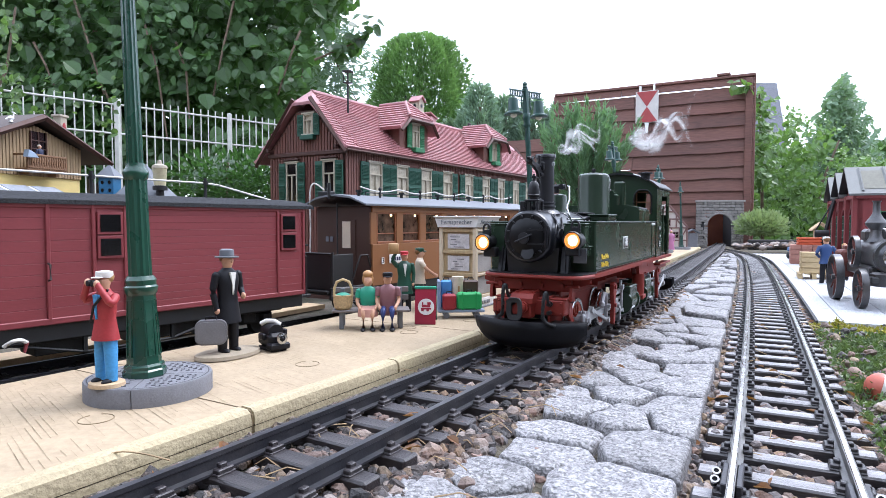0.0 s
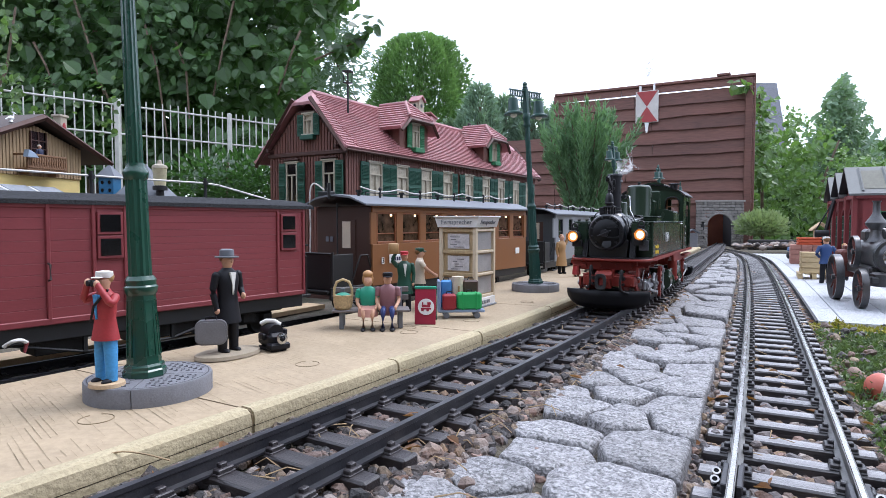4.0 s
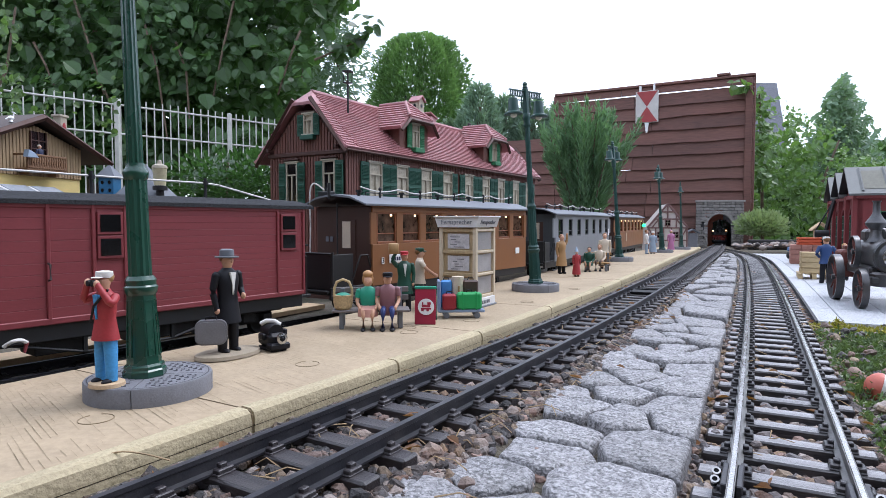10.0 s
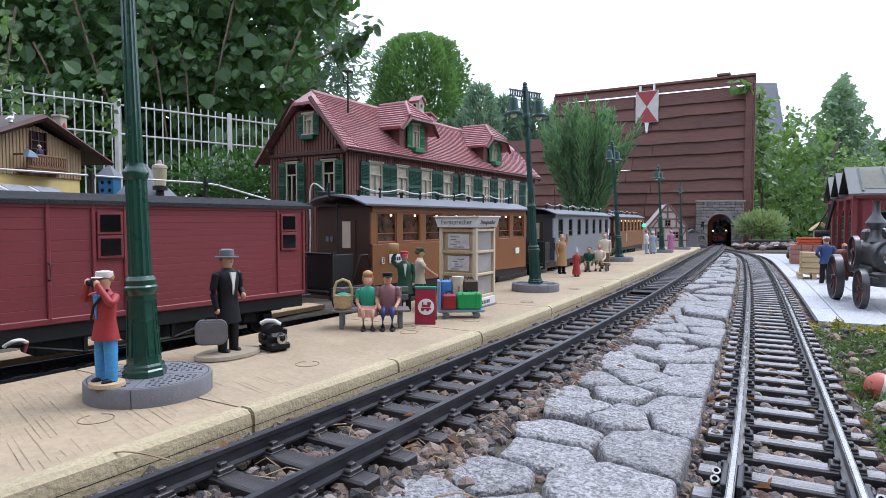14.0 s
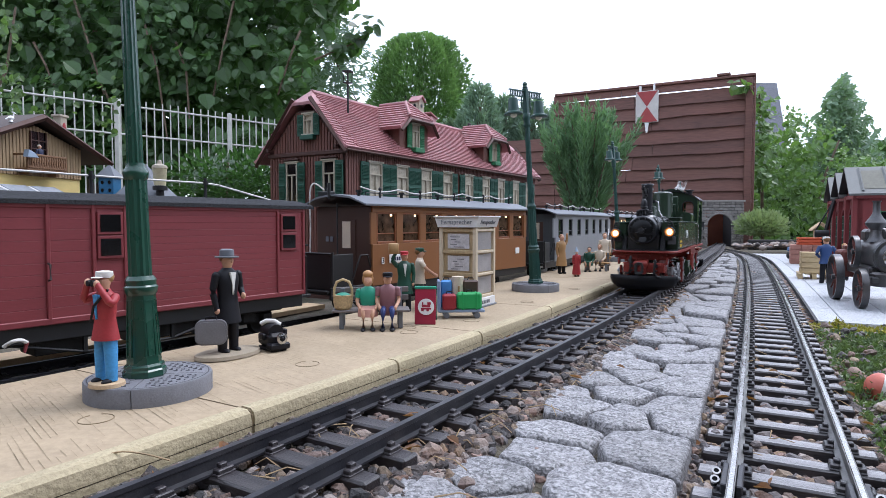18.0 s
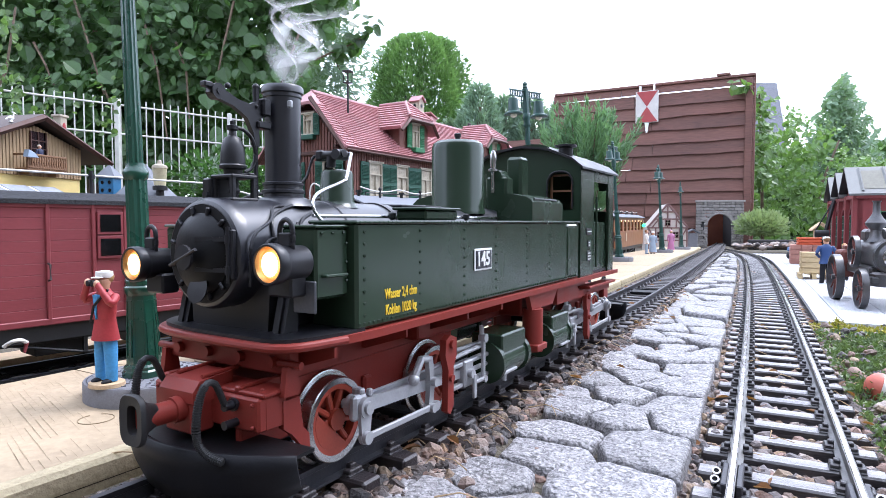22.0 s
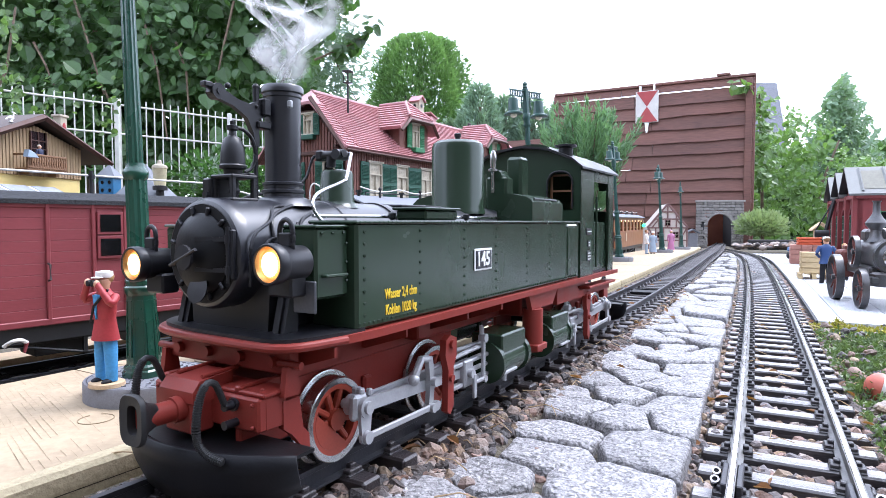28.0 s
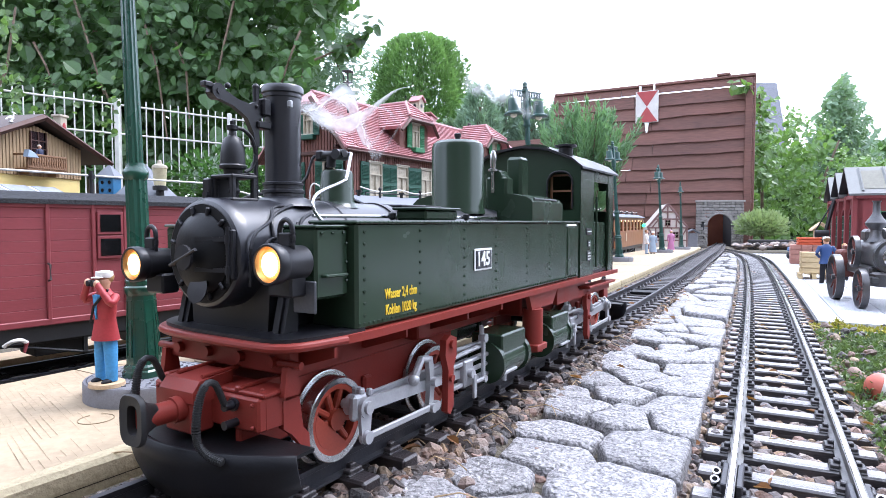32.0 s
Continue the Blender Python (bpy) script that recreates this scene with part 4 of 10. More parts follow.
        for i in range(13, 27):
            for t in (0.0, 0.34, 0.68):
                a, b = Vector(pts[i]), Vector(pts[i + 1])
                rib.cyl(a.lerp(b, t), a.lerp(b, t + 0.18), 0.00150, n=10)
        part("hose_rib", rib, M_RUBBER, hose)
        part("hose_valve", Mesh().cyl((x, Y(-0.044), 0.0345), (x, Y(-0.050), 0.0345), 0.0016, n=12).cyl((x, Y(-0.044), 0.028), (x, Y(-0.050), 0.028), 0.0015, n=12).cyl((x, Y(-0.0455), 0.0345), (x, Y(-0.0465), 0.0345), 0.0024, n=12), M_BLACK, bg_)
    for sx in (-1, 1):
        # cylinder with its chest
        c = Mesh().cyl((sx * 0.037, Y(0.121), 0.018), (sx * 0.037, Y(0.154), 0.018), 0.0105, n=24).box((sx * 0.036, Y(0.1375), 0.0285), (0.020, 0.033, 0.0115), 0.001)
        c.cyl((sx * 0.037, Y(0.118), 0.018), (sx * 0.037, Y(0.122), 0.018), 0.0117, n=24).cyl((sx * 0.037, Y(0.153), 0.018), (sx * 0.037, Y(0.157), 0.018), 0.0117, n=24)
        cy = part("cylinder", c, M_GREEN, bg_, "dark green cylinder")
        part("cylinder_cock", Mesh().box((sx * 0.046, Y(0.13), 0.0125), (0.003, 0.018, 0.0018), 0.0004).cyl((sx * 0.046, Y(0.124), 0.012), (sx * 0.046, Y(0.124), 0.008), 0.0012, n=8), M_ROD, cy)
        # slide bars, crosshead, bracket, link
        s = Mesh().box((sx * 0.037, Y(0.099), 0.0235), (0.0035, 0.042, 0.0022), 0.0004).box((sx * 0.037, Y(0.099), 0.0125), (0.0035, 0.042, 0.0022), 0.0004)
        s.cyl((sx * 0.037, Y(0.09), 0.018), (sx * 0.037, Y(0.122), 0.018), 0.0013, n=10).cyl((sx * 0.036, Y(0.085), 0.031), (sx * 0.036, Y(0.122), 0.031), 0.0012, n=10)
        part("slide_bar", s, M_ROD, bg_)
        part("crosshead", Mesh().box((sx * 0.0375, Y(0.093), 0.018), (0.005, 0.010, 0.014), 0.0008).cyl((sx * 0.036, Y(0.093), 0.018), (sx * 0.0425, Y(0.093), 0.018), 0.0024, n=14).box((sx * 0.042, Y(0.095), 0.011), (0.0016, 0.003, 0.013), 0.0004), M_ROD, bg_)
        part("link_bracket", Mesh().prism([(Y(0.062), 0.041), (Y(0.066), 0.043), (Y(0.072), 0.041), (Y(0.072), 0.032), (Y(0.069), 0.027), (Y(0.069), 0.008), (Y(0.066), 0.004), (Y(0.063), 0.006), (Y(0.064), 0.026), (Y(0.061), 0.034)], sx * 0.0405, sx * 0.0440, "x").cyl((sx * 0.040, Y(0.067), 0.0385), (sx * 0.0455, Y(0.067), 0.0385), 0.0022, n=14).cyl((sx * 0.044, Y(0.066), 0.022), (sx * 0.0455, Y(0.066), 0.022), 0.0018, n=12), M_RED, bg_, "red expansion link bracket")
        part("expansion_link", Mesh().prism([(Y(0.052), 0.034), (Y(0.056), 0.034), (Y(0.058), 0.022), (Y(0.056), 0.008), (Y(0.052), 0.008), (Y(0.054), 0.022)], sx * 0.0375, sx * 0.0400, "x").cyl((sx * 0.037, Y(0.056), 0.022), (sx * 0.0425, Y(0.056), 0.022), 0.0022, n=14).cyl((sx * 0.037, Y(0.054), 0.010), (sx * 0.0425, Y(0.054), 0.010), 0.0022, n=14).tube([(sx * 0.0385, Y(0.054), 0.033), (sx * 0.0385, Y(0.048), 0.034), (sx * 0.0385, Y(0.044), 0.029), (sx * 0.0385, Y(0.042), 0.026)], 0.0019, 8).ball((sx * 0.0385, Y(0.042), 0.0255), 0.0028, 10, 8), M_ROD, bg_)
        part("radius_rod", Mesh().cyl((sx * 0.0388, Y(0.056), 0.028), (sx * 0.0388, Y(0.108), 0.030), 0.0013, n=8).box((sx * 0.0405, Y(0.108), 0.0235), (0.0018, 0.0028, 0.024), 0.0004).cyl((sx * 0.0385, Y(0.108), 0.0345), (sx * 0.0425, Y(0.108), 0.0345), 0.0024, n=12).cyl((sx * 0.0385, Y(0.108), 0.012), (sx * 0.0425, Y(0.108), 0.012), 0.002, n=12).cyl((sx * 0.0395, Y(0.108), 0.035), (sx * 0.0395, Y(0.108), 0.041), 0.0014, n=8).box((sx * 0.0415, Y(0.102), 0.0125), (0.0016, 0.014, 0.002), 0.0004), M_ROD, bg_)
        part("brake_hanger", Mesh().box((sx * 0.022, Y(0.028), 0.02), (0.003, 0.006, 0.018), 0.001), M_RED, bg_)
    return bg_


bogie(-0.0045, 1)
bogie(0.349, -1)
# connecting rods from the outer crank pin to the crosshead; return cranks turn with the wheels and drive the eccentric rods
RETURN, LAG = 0.0080, -104.0
conn = []
for ax, y_pin, y_cross, d in ((wheelsets[0], -0.0045, 0.0885, 1), (wheelsets[3], 0.349, 0.256, -1)):
    for sx in (-1, 1):
        ln = abs(y_cross - y_pin)
        r = Mesh().prism([(0.0, -0.0030), (d * (ln - 0.003), -0.0021), (d * (ln - 0.003), 0.0021), (0.0, 0.0030)], sx * 0.0352, sx * 0.0372, "x").cyl((sx * 0.0348, 0, 0), (sx * 0.0378, 0, 0), 0.0048, n=20).cyl((sx * 0.035, d * ln, 0), (sx * 0.0375, d * ln, 0), 0.0034, n=16)
        r.box((sx * 0.0366, -d * 0.0015, 0.0), (0.0040, 0.0085, 0.0105), 0.0012).box((sx * 0.0366, 0, 0.0062), (0.0028, 0.0034, 0.0026), 0.0006).box((sx * 0.0366, d * 0.0060, 0.0048), (0.0026, 0.0028, 0.0030), 0.0006)
        conn.append((part("connecting_rod", r, M_ROD, loco, "grey connecting rod"), y_pin, d * ln, 0))
        e = Mesh().box((sx * 0.0402, d * 0.027, 0), (0.0016, 0.054, 0.0028), 0.0004).cyl((sx * 0.0392, 0, 0), (sx * 0.0418, 0, 0), 0.0027, n=14).cyl((sx * 0.0392, d * 0.054, 0), (sx * 0.0415, d * 0.054, 0), 0.0024, n=14)
        conn.append((part("eccentric_rod", e, M_ROD, loco, "grey eccentric rod"), y_pin, d * 0.054, 1))
        c, s_ = math.cos(radians(LAG)), math.sin(radians(LAG))
        p0, p1 = Vector((0, 0, -CRANK)), Vector((0, RETURN * s_, -RETURN * c))
        k_ = Mesh()
        n_ = Vector((0, (p1 - p0).z, -(p1 - p0).y)).normalized()
        k_.prism([((p0 + n_ * 0.0040).y, (p0 + n_ * 0.0040).z), ((p1 + n_ * 0.0026).y, (p1 + n_ * 0.0026).z), ((p1 - n_ * 0.0026).y, (p1 - n_ * 0.0026).z), ((p0 - n_ * 0.0040).y, (p0 - n_ * 0.0040).z)], sx * 0.0384, sx * 0.0400, "x")
        k_.cyl((sx * 0.0380, p0.y, p0.z), (sx * 0.0406, p0.y, p0.z), 0.0042, n=18).cyl((sx * 0.0402, p0.y, p0.z), (sx * 0.0420, p0.y, p0.z), 0.0026, n=16).cyl((sx * 0.0384, p1.y, p1.z), (sx * 0.0400, p1.y, p1.z), 0.0030, n=16)
        part("return_crank", k_, M_ROD, ax, "grey return crank")


# ---------------------------------------------------------------- platform furniture
M_POST = mat("lamp_green", (0.010, 0.062, 0.038), 0.28, var=0.1, scale=50, fine=900, bump=0.06, coat=0.4)
M_POSTDARK = mat("lamp_green_dark", (0.012, 0.055, 0.045), 0.4, var=0.15, scale=50, bump=0.06)
M_DISC = mat("grey_cast", (0.17, 0.17, 0.185), 0.7, scale=120, fine=900, var=0.18, bump=0.3)
M_SLOT = mat("dark_slot", (0.05, 0.05, 0.055), 0.8, bump=0)
M_GLASS = mat("bulb_glass", (0.8, 0.78, 0.7), 0.15, bump=0)
M_SKIN = paint("skin_paint", (0.56, 0.31, 0.20), 0.5)
M_HAIR = paint("hair_brown", (0.20, 0.09, 0.03))
M_NAVY = paint("navy_cloth", (0.015, 0.025, 0.075), 0.5)
M_BLACKC = paint("black_cloth", (0.009, 0.009, 0.012), 0.5, spec=0.25)
M_TEAL = paint("teal_cloth", (0.02, 0.27, 0.17))
M_CREAM = paint("cream_cloth", (0.62, 0.52, 0.40))
M_BOTTLE = paint("bottle_green_cloth", (0.01, 0.06, 0.035))
M_REDC = paint("red_cloth", (0.34, 0.03, 0.035), 0.5, var=0.2)
M_JEANS = paint("sky_blue_cloth", (0.06, 0.27, 0.55), 0.55, var=0.25)
M_MAUVE = paint("mauve_cloth", (0.23, 0.10, 0.11))
M_GREYC = paint("grey_cloth", (0.14, 0.15, 0.17))
M_TAN = paint("tan_cloth", (0.38, 0.22, 0.09))
M_WHITEC = paint("white_cloth", (0.72, 0.70, 0.66))
M_PINK = paint("pink_cloth", (0.42, 0.16, 0.30))
M_PALEBLUE = paint("pale_blue_cloth", (0.30, 0.38, 0.48))
M_SANDY = mat("sandy_base", (0.50, 0.36, 0.22), 0.8, bump=0.3)
M_CASE = mat("case_grey", (0.17, 0.165, 0.175), 0.5, var=0.2, scale=100)


def blend(name, pieces, label, category, m, group="", parent=None):
    """One mesh out of several painted pieces."""
    v, f, idx, mats = [], [], [], []
    for mesh, material in pieces:
        if material not in mats:
            mats.append(material)
        o = len(v)
        v += mesh.v
        f += [tuple(i + o for i in q) for q in mesh.f]
        idx += [mats.index(material)] * len(mesh.f)
    me = bpy.data.meshes.new(name)
    me.from_pydata(v, [], f)
    for q in mats:
        me.materials.append(q)
    me.polygons.foreach_set("material_index", idx)
    me.shade_smooth()
    bm = bmesh.new()
    bm.from_mesh(me)
    bmesh.ops.recalc_face_normals(bm, faces=bm.faces)
    bm.to_mesh(me)
    bm.free()
    me.set_sharp_from_angle(angle=radians(50))
    ob = new(name, me)
    ob.matrix_basis = m
    return tagged(ob, label, category, group)


def doll(m, label, h, top, legs, arms, hair=M_HAIR, hat="", hat_mat=None, sit=False, skirt=None, base=None, shoe=None, coat=0.0, shirt=None, short=False, extra=()):
    """A painted toy figure facing -y; arms: two lists of points as shares of its height."""
    P = []
    shoe = shoe or M_BLACKC
    hip = 0.47 * h
    drop = 0.0 if not sit else hip - 0.24 * h
    lg = Mesh()
    for sx in (-1, 1):
        x = sx * 0.062 * h
        if sit:
            lg.tube([(x, 0.02 * h, 0.27 * h), (x, -0.10 * h, 0.28 * h), (x, -0.20 * h, 0.27 * h), (x, -0.225 * h, 0.22 * h), (x, -0.215 * h, 0.04 * h)], 0.050 * h, 12, 0.026 * h)
        else:
            lg.loft([(x * 1.1, 0, 0.02 * h, 0.044 * h, 0.05 * h), (x * 1.08, 0, 0.10 * h, 0.046 * h, 0.052 * h), (x, 0, 0.28 * h, 0.052 * h, 0.060 * h), (x * 0.86, 0, 0.37 * h, 0.056 * h, 0.064 * h), (x * 0.70, 0, 0.48 * h, 0.050 * h, 0.056 * h)], 12)
    P.append((lg, legs))
    sh = Mesh()
    for sx in (-1, 1):
        y = -0.235 * h if sit else -0.03 * h
        sh.ball((sx * 0.068 * h, y, 0.022 * h), (0.038 * h, 0.075 * h, 0.026 * h), 10, 6)
    P.append((sh, shoe))
    z = -drop
    lo = 0.42 - coat
    tr = Mesh().loft([(0, 0, lo * h + z, (0.132 + coat * 0.10) * h, (0.104 + coat * 0.1) * h), (0, 0, 0.50 * h + z, 0.116 * h, 0.085 * h), (0, 0, 0.58 * h + z, 0.104 * h, 0.076 * h), (0, -0.006 * h, 0.70 * h + z, 0.122 * h, 0.086 * h),
                      (0, 0, 0.765 * h + z, 0.126 * h, 0.076 * h), (0, 0, 0.80 * h + z, 0.108 * h, 0.064 * h), (0, 0, 0.825 * h + z, 0.070 * h, 0.052 * h), (0, 0, 0.845 * h + z, 0.045 * h, 0.045 * h)], 18)
    P.append((tr, top))
    if skirt:
        if sit:
            P.append((Mesh().loft([(0, -0.10 * h, 0.195 * h, 0.145 * h, 0.15 * h), (0, -0.09 * h, 0.30 * h, 0.14 * h, 0.14 * h), (0, -0.02 * h, 0.34 * h, 0.115 * h, 0.08 * h)], 14), skirt))
        else:
            P.append((Mesh().loft([(0, 0, 0.08 * h, 0.17 * h, 0.15 * h), (0, 0, 0.30 * h, 0.145 * h, 0.12 * h), (0, 0, 0.52 * h, 0.11 * h, 0.08 * h)], 14), skirt))
    if shirt:
        P.append((Mesh().prism([(-0.03 * h, 0.80 * h + z), (0.03 * h, 0.80 * h + z), (0.0, 0.58 * h + z)], -0.098 * h, -0.07 * h, "y"), shirt))
    for pts in arms:
        q = [Vector((a * 0.87 * h, b * h, c * h + z)) for a, b, c in pts]
        bent = [q[0], q[0].lerp(q[1], 0.5), q[0].lerp(q[1], 0.85), q[1].lerp(q[2], 0.15), q[1].lerp(q[2], 0.55), q[2]]
        if short:
            P.append((Mesh().tube(bent[:2] + [q[0].lerp(q[1], 0.62)], 0.043 * h, 12, 0.040 * h).ball(q[0], 0.042 * h, 12, 8), top))
            P.append((Mesh().tube([q[0].lerp(q[1], 0.5)] + bent[2:], 0.029 * h, 12, 0.021 * h), M_SKIN))
        else:
            P.append((Mesh().tube(bent, 0.041 * h, 12, 0.026 * h).ball(q[0], 0.042 * h, 12, 8), top))
        P.append((Mesh().ball(q[-1], (0.024 * h, 0.030 * h, 0.034 * h), 10, 8), M_SKIN))
    hd = Mesh().loft([(0, 0, 0.83 * h + z, 0.036 * h, 0.036 * h), (0, -0.008 * h, 0.865 * h + z, 0.045 * h, 0.05 * h), (0, -0.008 * h, 0.91 * h + z, 0.058 * h, 0.066 * h), (0, 0, 0.955 * h + z, 0.056 * h, 0.062 * h), (0, 0.004 * h, 0.985 * h + z, 0.03 * h, 0.034 * h)], 14)
    hd.ball((0, -0.075 * h, 0.905 * h + z), 0.012 * h, 6, 4)
    P.append((hd, M_SKIN))
    P.append((Mesh().ball((0, 0.020 * h, 0.948 * h + z), (0.066 * h, 0.066 * h, 0.064 * h), 12, 8), hair))
    if hat == "cap":
        P.append((Mesh().loft([(0, 0, 0.945 * h + z, 0.066 * h, 0.072 * h), (0, 0, 0.97 * h + z, 0.072 * h, 0.078 * h), (0, 0, 1.0 * h + z, 0.068 * h, 0.072 * h), (0, 0, 1.008 * h + z, 0.03 * h, 0.03 * h)], 16).ball((0, -0.07 * h, 0.95 * h + z), (0.055 * h, 0.05 * h, 0.009 * h), 12, 6), hat_mat))
    if hat == "brim":
        P.append((Mesh().loft([(0, 0, 0.945 * h + z, 0.11 * h, 0.12 * h), (0, 0, 0.957 * h + z, 0.112 * h, 0.122 * h), (0, 0, 0.96 * h + z, 0.068 * h, 0.075 * h), (0, 0, 1.02 * h + z, 0.066 * h, 0.07 * h), (0, 0, 1.03 * h + z, 0.04 * h, 0.05 * h)], 18), hat_mat))
    if hat == "cone":
        P.append((Mesh().loft([(0, 0, 0.94 * h + z, 0.075 * h, 0.08 * h), (0, 0.01 * h, 1.0 * h + z, 0.05 * h, 0.05 * h), (0, 0.03 * h, 1.12 * h + z, 0.008 * h, 0.008 * h)], 14), hat_mat))
    if base:
        P.append((Mesh().loft([(0, 0, -0.03 * h, base[0] * h, base[1] * h), (0, 0, 0.004 * h, base[0] * h * 0.97, base[1] * h * 0.97), (0, 0, 0.012 * h, base[0] * h * 0.85, base[1] * h * 0.85)], 24), base[2]))
    P += list(extra)
    return blend("toy_figure", P, label, "figure", m, "painted toy figures")


HANG = [(-0.15, 0, 0.77), (-0.185, 0.01, 0.62), (-0.17, -0.03, 0.46)], [(0.15, 0, 0.77), (0.185, 0.01, 0.62), (0.17, -0.03, 0.46)]
LAP = [(-0.15, 0, 0.77), (-0.18, -0.02, 0.62), (-0.12, -0.15, 0.53)], [(0.15, 0, 0.77), (0.18, -0.02, 0.62), (0.12, -0.15, 0.53)]


def slim(prof, k):
    return [(r * k, z) for r, z in prof]


def lamp_post(m, label, green, arms=True):
    p = thing("platform_lamp", m, label, "lamp post", "green platform lamps")
    a45 = Matrix.Rotation(radians(22.5), 4, "Z")
    part("base_moulding", Mesh().lathe(slim([(0.0158, 0), (0.0158, 0.0035), (0.0146, 0.0045), (0.0146, 0.0062), (0.0134, 0.0075)], 0.78), 8, a45), green, p, smooth=0)
    ped = part("pedestal", Mesh().lathe(slim([(0.0132, 0.007), (0.0108, 0.049)], 0.74), 8, a45), green, p, smooth=0)
    for k in range(8):
        q = Matrix.Rotation(radians(45 * k), 4, "Z")
        pn = Mesh()
        for x in (-1, 1):
            pn.box((0, 0, 0), (0.0007, 0.0006, 0.034), 0, q @ Matrix.Translation((0.0082, x * 0.0023, 0.029)) @ Matrix.Rotation(radians(-3), 4, "Y"))
        for z in (0.0125, 0.0455):
            pn.box((0, 0, 0), (0.0007, 0.0050, 0.0006), 0, q @ Matrix.Translation((0.0089 if z < 0.02 else 0.0077, 0, z)))
        part("panel_moulding", pn, green, ped)
    part("collar", Mesh().lathe(slim([(0.0112, 0.0485), (0.0128, 0.0505), (0.0135, 0.0525), (0.0135, 0.0535), (0.0122, 0.0545), (0.0122, 0.0565), (0.0126, 0.0575), (0.0105, 0.060)], 0.7), 24), green, p)
    part("lower_shaft", Mesh().lathe(slim([(0.0098, 0.059), (0.0090, 0.118)], 0.68), 24, flute=0.10), green, p, smooth=0)
    part("ring_moulding", Mesh().lathe(slim([(0.0092, 0.117), (0.0108, 0.119), (0.0112, 0.121), (0.0108, 0.1225), (0.0090, 0.124), (0.0086, 0.127)], 0.64), 24), green, p)
    part("upper_shaft", Mesh().lathe(slim([(0.0082, 0.125), (0.0066, 0.245)], 0.58), 24, flute=0.10), green, p, smooth=0)
    part("capital", Mesh().lathe(slim([(0.0068, 0.244), (0.0085, 0.246), (0.0085, 0.2485), (0.0074, 0.251), (0.0088, 0.258), (0.0088, 0.262), (0.0062, 0.266)], 0.66), 20), green, p)
    if arms:
        part("head_post", Mesh().box((0, 0, 0.283), (0.0075, 0.0075, 0.042), 0.0008).lathe([(0.003, 0.303), (0.0045, 0.306), (0.003, 0.308), (0.004, 0.311), (0.0018, 0.314), (0, 0.3145)], 12), green, p)
        for sx in (-1, 1):
            b = Mesh()
            b.box((sx * 0.0205, 0, 0.2995), (0.035, 0.0028, 0.0022), 0.0004).box((sx * 0.0205, 0, 0.2905), (0.033, 0.0022, 0.0016), 0.0004)
            for k in range(8):
                b.box((sx * (0.0065 + 0.0040 * k), 0, 0.295), (0.0012, 0.0018, 0.009))
            b.box((sx * 0.010, 0, 0.281), (0.0016, 0.0022, 0.02), 0.0004).box((sx * 0.013, 0, 0.285), (0.012, 0.0022, 0.0016), 0.0004).cyl((sx * 0.030, 0, 0.2985), (sx * 0.030, 0, 0.288), 0.0008, n=8)
            br = part("bracket", b, green, p)
            lm = part("bell_lamp", Mesh().lathe([(0.0135, 0.2615), (0.0142, 0.2625), (0.0138, 0.2645), (0.009, 0.2670), (0.0082, 0.2705), (0.0075, 0.284), (0.0065, 0.2865), (0.0, 0.288)], 24, Matrix.Translation((sx * 0.030, 0, 0))), M_POSTDARK, p, "bell-shaped lamp shade")
            part("bulb", Mesh().ball((sx * 0.030, 0, 0.2610), (0.0055, 0.0055, 0.0042), 14, 8), M_GLASS, lm)
    return p


def plinth(x, y, z, turn):
    d = thing("lamp_plinth", pose(x, y, z, 0, 0, turn), "round grey cast plinth with ribbed plates", "plinth", "round lamp plinths")
    R, PT = 0.0355, 0.0098
    for k in range(4):
        a0, a1 = radians(90 * k + 0.4), radians(90 * k + 89.6)
        arc = [(R * math.cos(a0 + (a1 - a0) * i / 14), R * math.sin(a0 + (a1 - a0) * i / 14)) for i in range(15)]
        in_ = [(u * 0.96, w * 0.96) for u, w in arc]
        q = Mesh()
        n = 15
        q.v = [(u, w, 0) for u, w in arc] + [(u, w, PT) for u, w in arc] + [(u * 0.985, w * 0.985, PT + 0.001) for u, w in arc] + [(0.0003 * (1 if math.cos((a0 + a1) / 2) > 0 else -1), 0.0003 * (1 if math.sin((a0 + a1) / 2) > 0 else -1), PT + 0.001), (0, 0, 0)]
        for i in range(n - 1):
            q.f += [(i, i + 1, n + i + 1, n + i), (n + i, n + i + 1, 2 * n + i + 1, 2 * n + i), (2 * n + i, 2 * n + i + 1, 3 * n)]
        q.f += [(0, n, 2 * n, 3 * n, 3 * n + 1), (n - 1, 3 * n + 1, 3 * n, 3 * n - 1, 2 * n - 1)]
        sec = part("plinth_section", q, M_DISC, d)
        rib = Mesh()
        for i in range(9):
            for j in range(9):
                u, w = 0.006 + 0.0036 * i, 0.006 + 0.0036 * j
                if 0.012 < math.hypot(u, w) < 0.0312:
                    rib.box((0, 0, PT + 0.0012), (0.0024, 0.0008, 0.0006), 0, Matrix.Rotation(radians(90 * k), 4, "Z") @ Matrix.Translation((u, w, 0)) @ Matrix.Rotation(radians(90 * ((i + j) % 2)), 4, "Z"))
        part("plate_rib", rib, M_DISC, sec)
        part("plate_groove", Mesh().add([((r) * math.cos(a0 + (a1 - a0) * i / 14), r * math.sin(a0 + (a1 - a0) * i / 14), PT + 0.00115) for i in range(15) for r in (0.0330, 0.0337)], [(2 * i, 2 * i + 1, 2 * i + 3, 2 * i + 2) for i in range(14)]), M_SLOT, sec)
    return d


